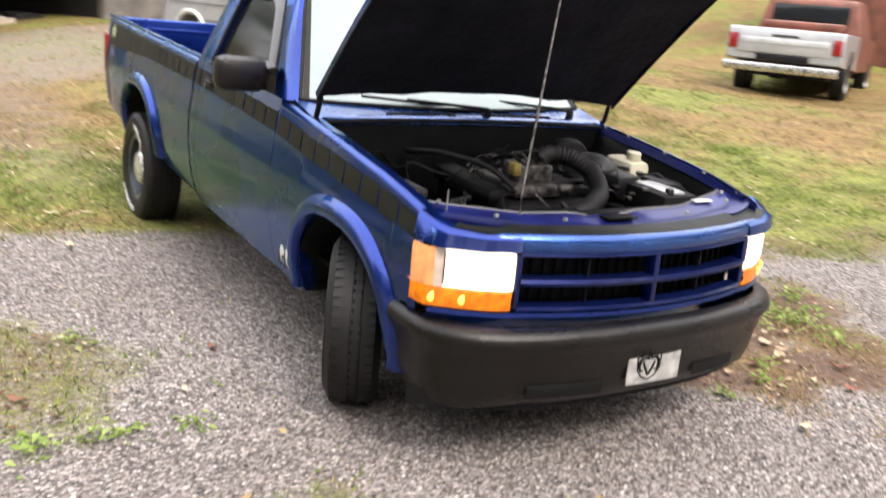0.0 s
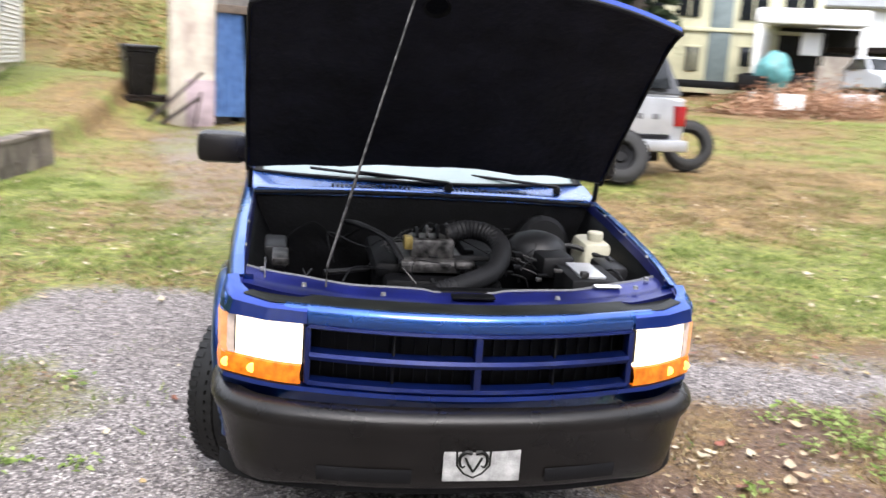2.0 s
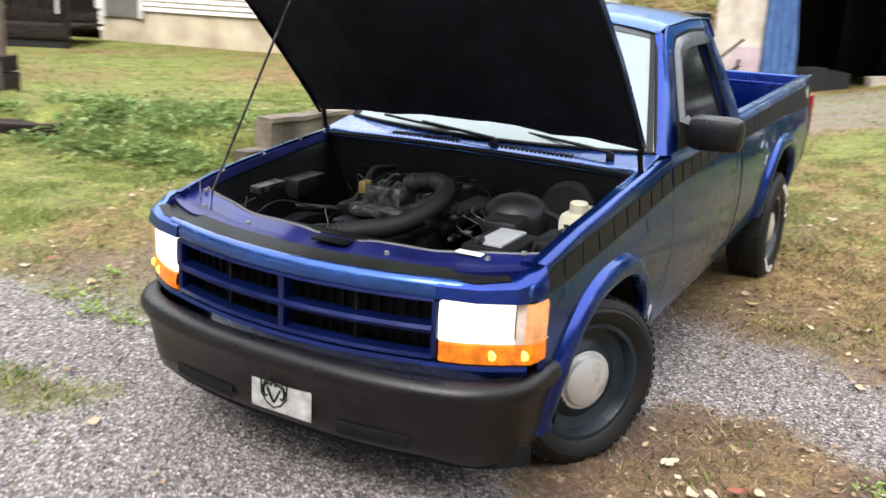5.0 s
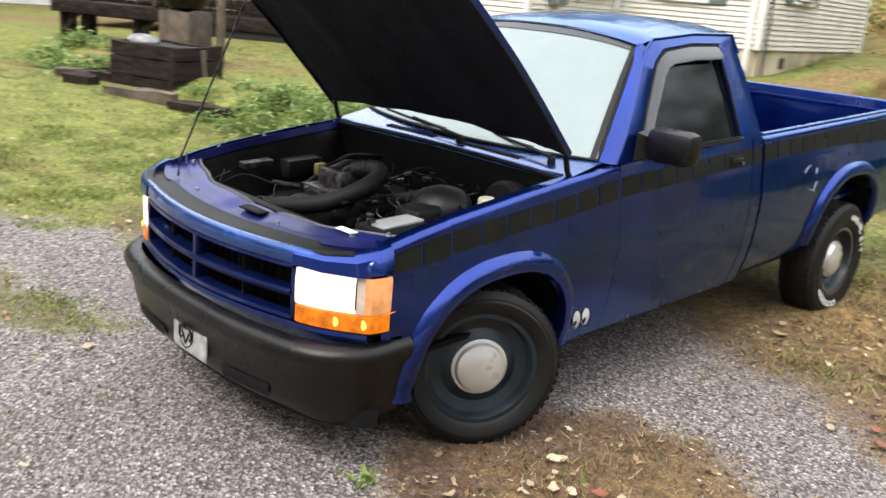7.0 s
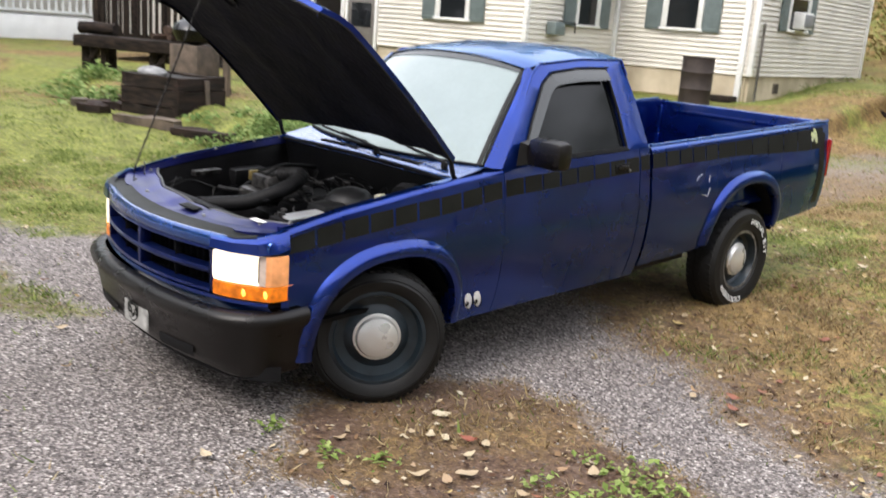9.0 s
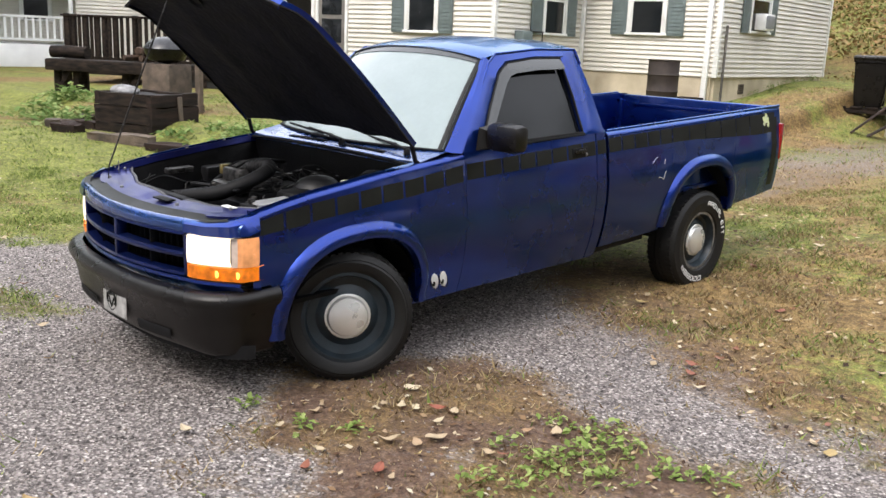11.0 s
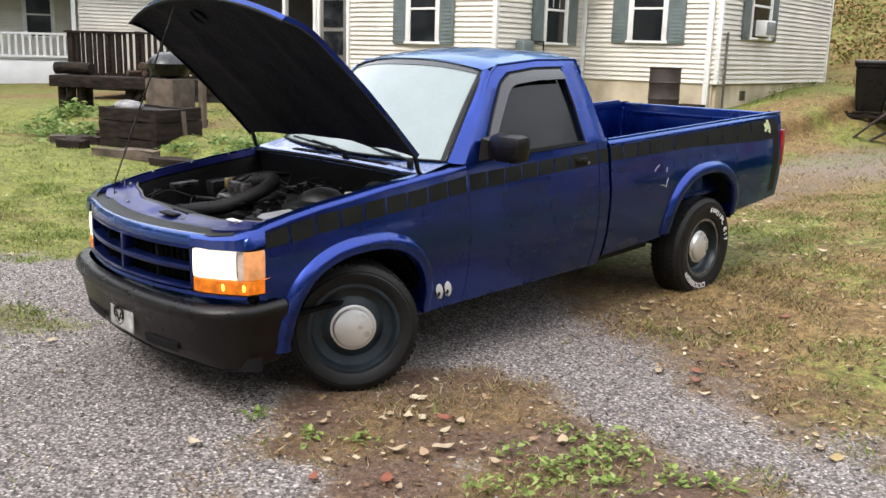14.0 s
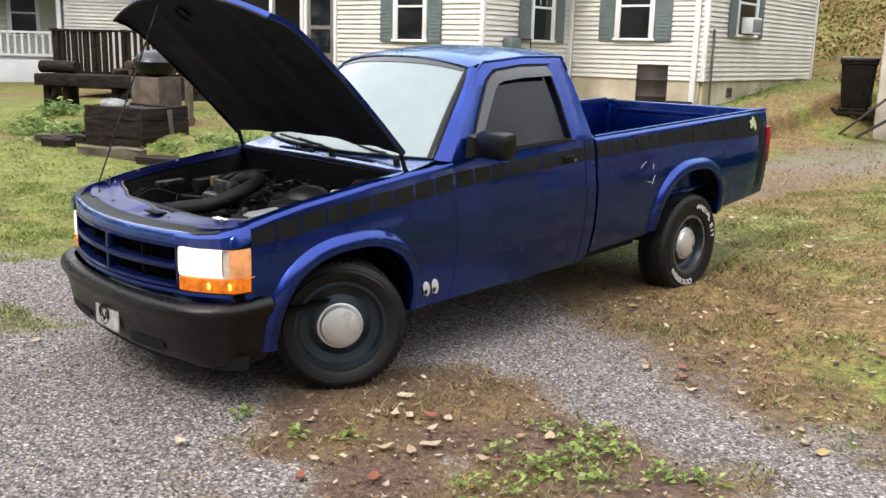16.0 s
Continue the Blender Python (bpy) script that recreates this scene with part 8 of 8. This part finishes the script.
M_WEED = island_material("weed_leaves", [(0, (0.15, 0.22, 0.05)), (0.5, (0.30, 0.42, 0.11)), (1, (0.48, 0.58, 0.21))], translucent=0.4)
M_BROAD = island_material("broad_leaves", [(0, (0.11, 0.19, 0.05)), (0.5, (0.22, 0.33, 0.10)), (1, (0.42, 0.50, 0.20))], translucent=0.4)
for x, y, n, r in ((2.07, 0.07, 40, 0.13), (2.11, 0.25, 30, 0.10), (2.07, 0.40, 34, 0.13), (2.18, 0.47, 24, 0.09), (2.44, 0.39, 22, 0.08), (2.57, 0.48, 24, 0.09), (2.01, -0.25, 26, 0.10), (2.12, -0.11, 22, 0.09), (1.85, 0.45, 16, 0.08), (2.31, 0.17, 26, 0.10), (1.81, 0.10, 16, 0.07), (2.0, 0.55, 18, 0.08), (0.80, -0.54, 16, 0.06), (1.15, -0.48, 18, 0.07), (1.33, -0.34, 18, 0.07), (-1.38, 0.01, 16, 0.06), (-1.64, 0.97, 16, 0.09), (-1.94, -0.01, 26, 0.12), (-1.68, 0.0, 22, 0.09), (-2.2, 0.1, 22, 0.12), (-2.4, 0.5, 20, 0.1)):
    weed_patch(x, y, int(n * 1.5), r * 1.05)
q = random.Random(9)
for k in range(34):
    x, y = q.uniform(-6.2, -4.15), q.uniform(3.0, 4.4)
    leaf_clump(x, y, 90, 0.36, 0.30, (0.03, 0.085), M_BROAD, "leafy green plant by the wall end")
for k in range(11):
    x, y = q.uniform(-7.6, -5.6), q.uniform(2.9, 4.4)
    leaf_clump(x, y, 55, 0.30, 0.12, (0.06, 0.13), M_BROAD, "low broad-leaved plant near the planter")
for k in range(10):
    x, y = q.uniform(-12.5, -9.3), q.uniform(2.4, 4.2)
    leaf_clump(x, y, 80, 0.34, 0.28, (0.07, 0.15), M_BROAD, "low broad-leaved plant near the planter")
for y in (3.5, 3.75, 4.3, 4.6, 5.2, 5.9, 7.1):
    leaf_clump(wall_x(y) + 0.2, y, 50, 0.15, 0.16, (0.02, 0.05), M_WEED, "weed growing at the wall's foot")
for x in (0.9, 1.9, 2.6, 3.6, 4.9):
    p = HO @ Vector((0.2, x + 1.2, 0))
    leaf_clump(p.x, p.y, 50, 0.25, 0.2, (0.03, 0.07), M_BROAD, "weed growing at the foundation")

# fallen leaves
M_FALLEN = bpy.data.materials.new("fallen_leaf")
M_FALLEN.use_nodes = True
nt = M_FALLEN.node_tree
oi = nt.nodes.new("ShaderNodeObjectInfo")
rp = nt.nodes.new("ShaderNodeValToRGB")
el = rp.color_ramp.elements
for c in range(4):
    el.new(0.5)
for e_, (pos, col) in zip(el, ((0, (0.40, 0.30, 0.18)), (0.3, (0.60, 0.52, 0.36)), (0.5, (0.34, 0.21, 0.11)), (0.68, (0.46, 0.36, 0.14)), (0.85, (0.20, 0.095, 0.05)), (1, (0.27, 0.075, 0.04)))):
    e_.position, e_.color = pos, (*col, 1)
nt.links.new(oi.outputs["Random"], rp.inputs[0])
tx = nt.nodes.new("ShaderNodeTexNoise")
tx.inputs["Scale"].default_value = 40
mx = nt.nodes.new("ShaderNodeMix")
mx.data_type, mx.blend_type = "RGBA", "MULTIPLY"
mx.inputs[0].default_value = 0.5
nt.links.new(rp.outputs[0], mx.inputs[6])
nt.links.new(tx.outputs[0], mx.inputs[7])
nt.links.new(mx.outputs[2], nt.nodes["Principled BSDF"].inputs["Base Color"])
nt.nodes["Principled BSDF"].inputs["Roughness"].default_value = 0.6
leaf_meshes = []
for k in range(5):
    bm = bmesh.new()
    rows = []
    curl, cup = 0.004 + 0.004 * k, 0.004 + 0.003 * (k % 3)
    for t in np.linspace(0, 1, 7):
        w = 0.024 * math.sin(math.pi * min(0.98, t * 0.92 + 0.06)) ** 0.8 * (1 + 0.15 * math.sin(9 * t + k))
        rows.append([(0.10 * (t - 0.5), w * s, 0.004 + curl * (2 * t - 1) ** 2 + cup * abs(s) + 0.004 * math.sin(7 * t + k)) for s in (-1, -0.5, 0, 0.5, 1)])
    sheet(bm, rows)
    thicken(bm, 0.0008)
    me = bpy.data.meshes.new("fallen_leaf")
    bm.to_mesh(me)
    bm.free()
    me.materials.append(M_FALLEN)
    leaf_meshes.append(me)
spots = [(1.39, -0.56), (1.90, 0.0), (1.85, -0.03), (1.48, 0.02), (1.37, 0.12), (1.42, -0.24), (1.17, -0.04), (1.08, -0.56), (1.48, -0.70), (1.28, -0.30), (1.19, 0.06), (1.01, -0.28), (1.53, 1.65), (1.84, 1.82), (2.24, 1.71), (2.34, 1.78), (2.69, 1.15), (2.82, 1.41), (0.94, 2.37), (1.14, 3.13), (1.8, 0.26), (1.76, -0.49), (2.70, 1.14), (0.02, -1.46), (1.64, 1.48), (1.62, 1.53), (1.50, -0.28), (1.30, 0.05), (1.1, 0.2), (1.45, 0.15), (1.2, -0.1), (1.05, -0.35), (1.6, -0.1), (1.9, 0.35), (2.05, 0.42), (2.0, 1.35), (2.2, 1.5), (2.35, 1.42), (-0.9, -0.85), (-1.35, 0.3), (-1.15, 1.2), (-1.6, 0.9)]
q = random.Random(21)
while len(spots) < 296:
    near = q.random() < 0.65
    x, y = (q.uniform(-4, 5.5), q.uniform(-2.6, 5)) if near else (q.uniform(-9, 10), q.uniform(3, 13))
    gr_, di_, gn_ = cover(x, y)
    if q.random() < gr_ * 0.72 or (abs(x) < 0.85 and -0.8 < y < 4.3):
        continue
    spots.append((x, y))
for x, y in spots:
    ob = new("fallen_leaf", q.choice(leaf_meshes))
    s = 0.38 + 0.62 * q.random() ** 1.6
    ob.matrix_world = at_ground(x, y, q.uniform(0, 360), 0.012) @ Matrix.Rotation(q.uniform(-0.3, 0.3), 4, "X") @ Matrix.Diagonal((s, s * q.uniform(0.8, 1.25), s, 1))
    tagged(ob, "dry fallen leaf on the ground", "leaf", "fallen leaves")
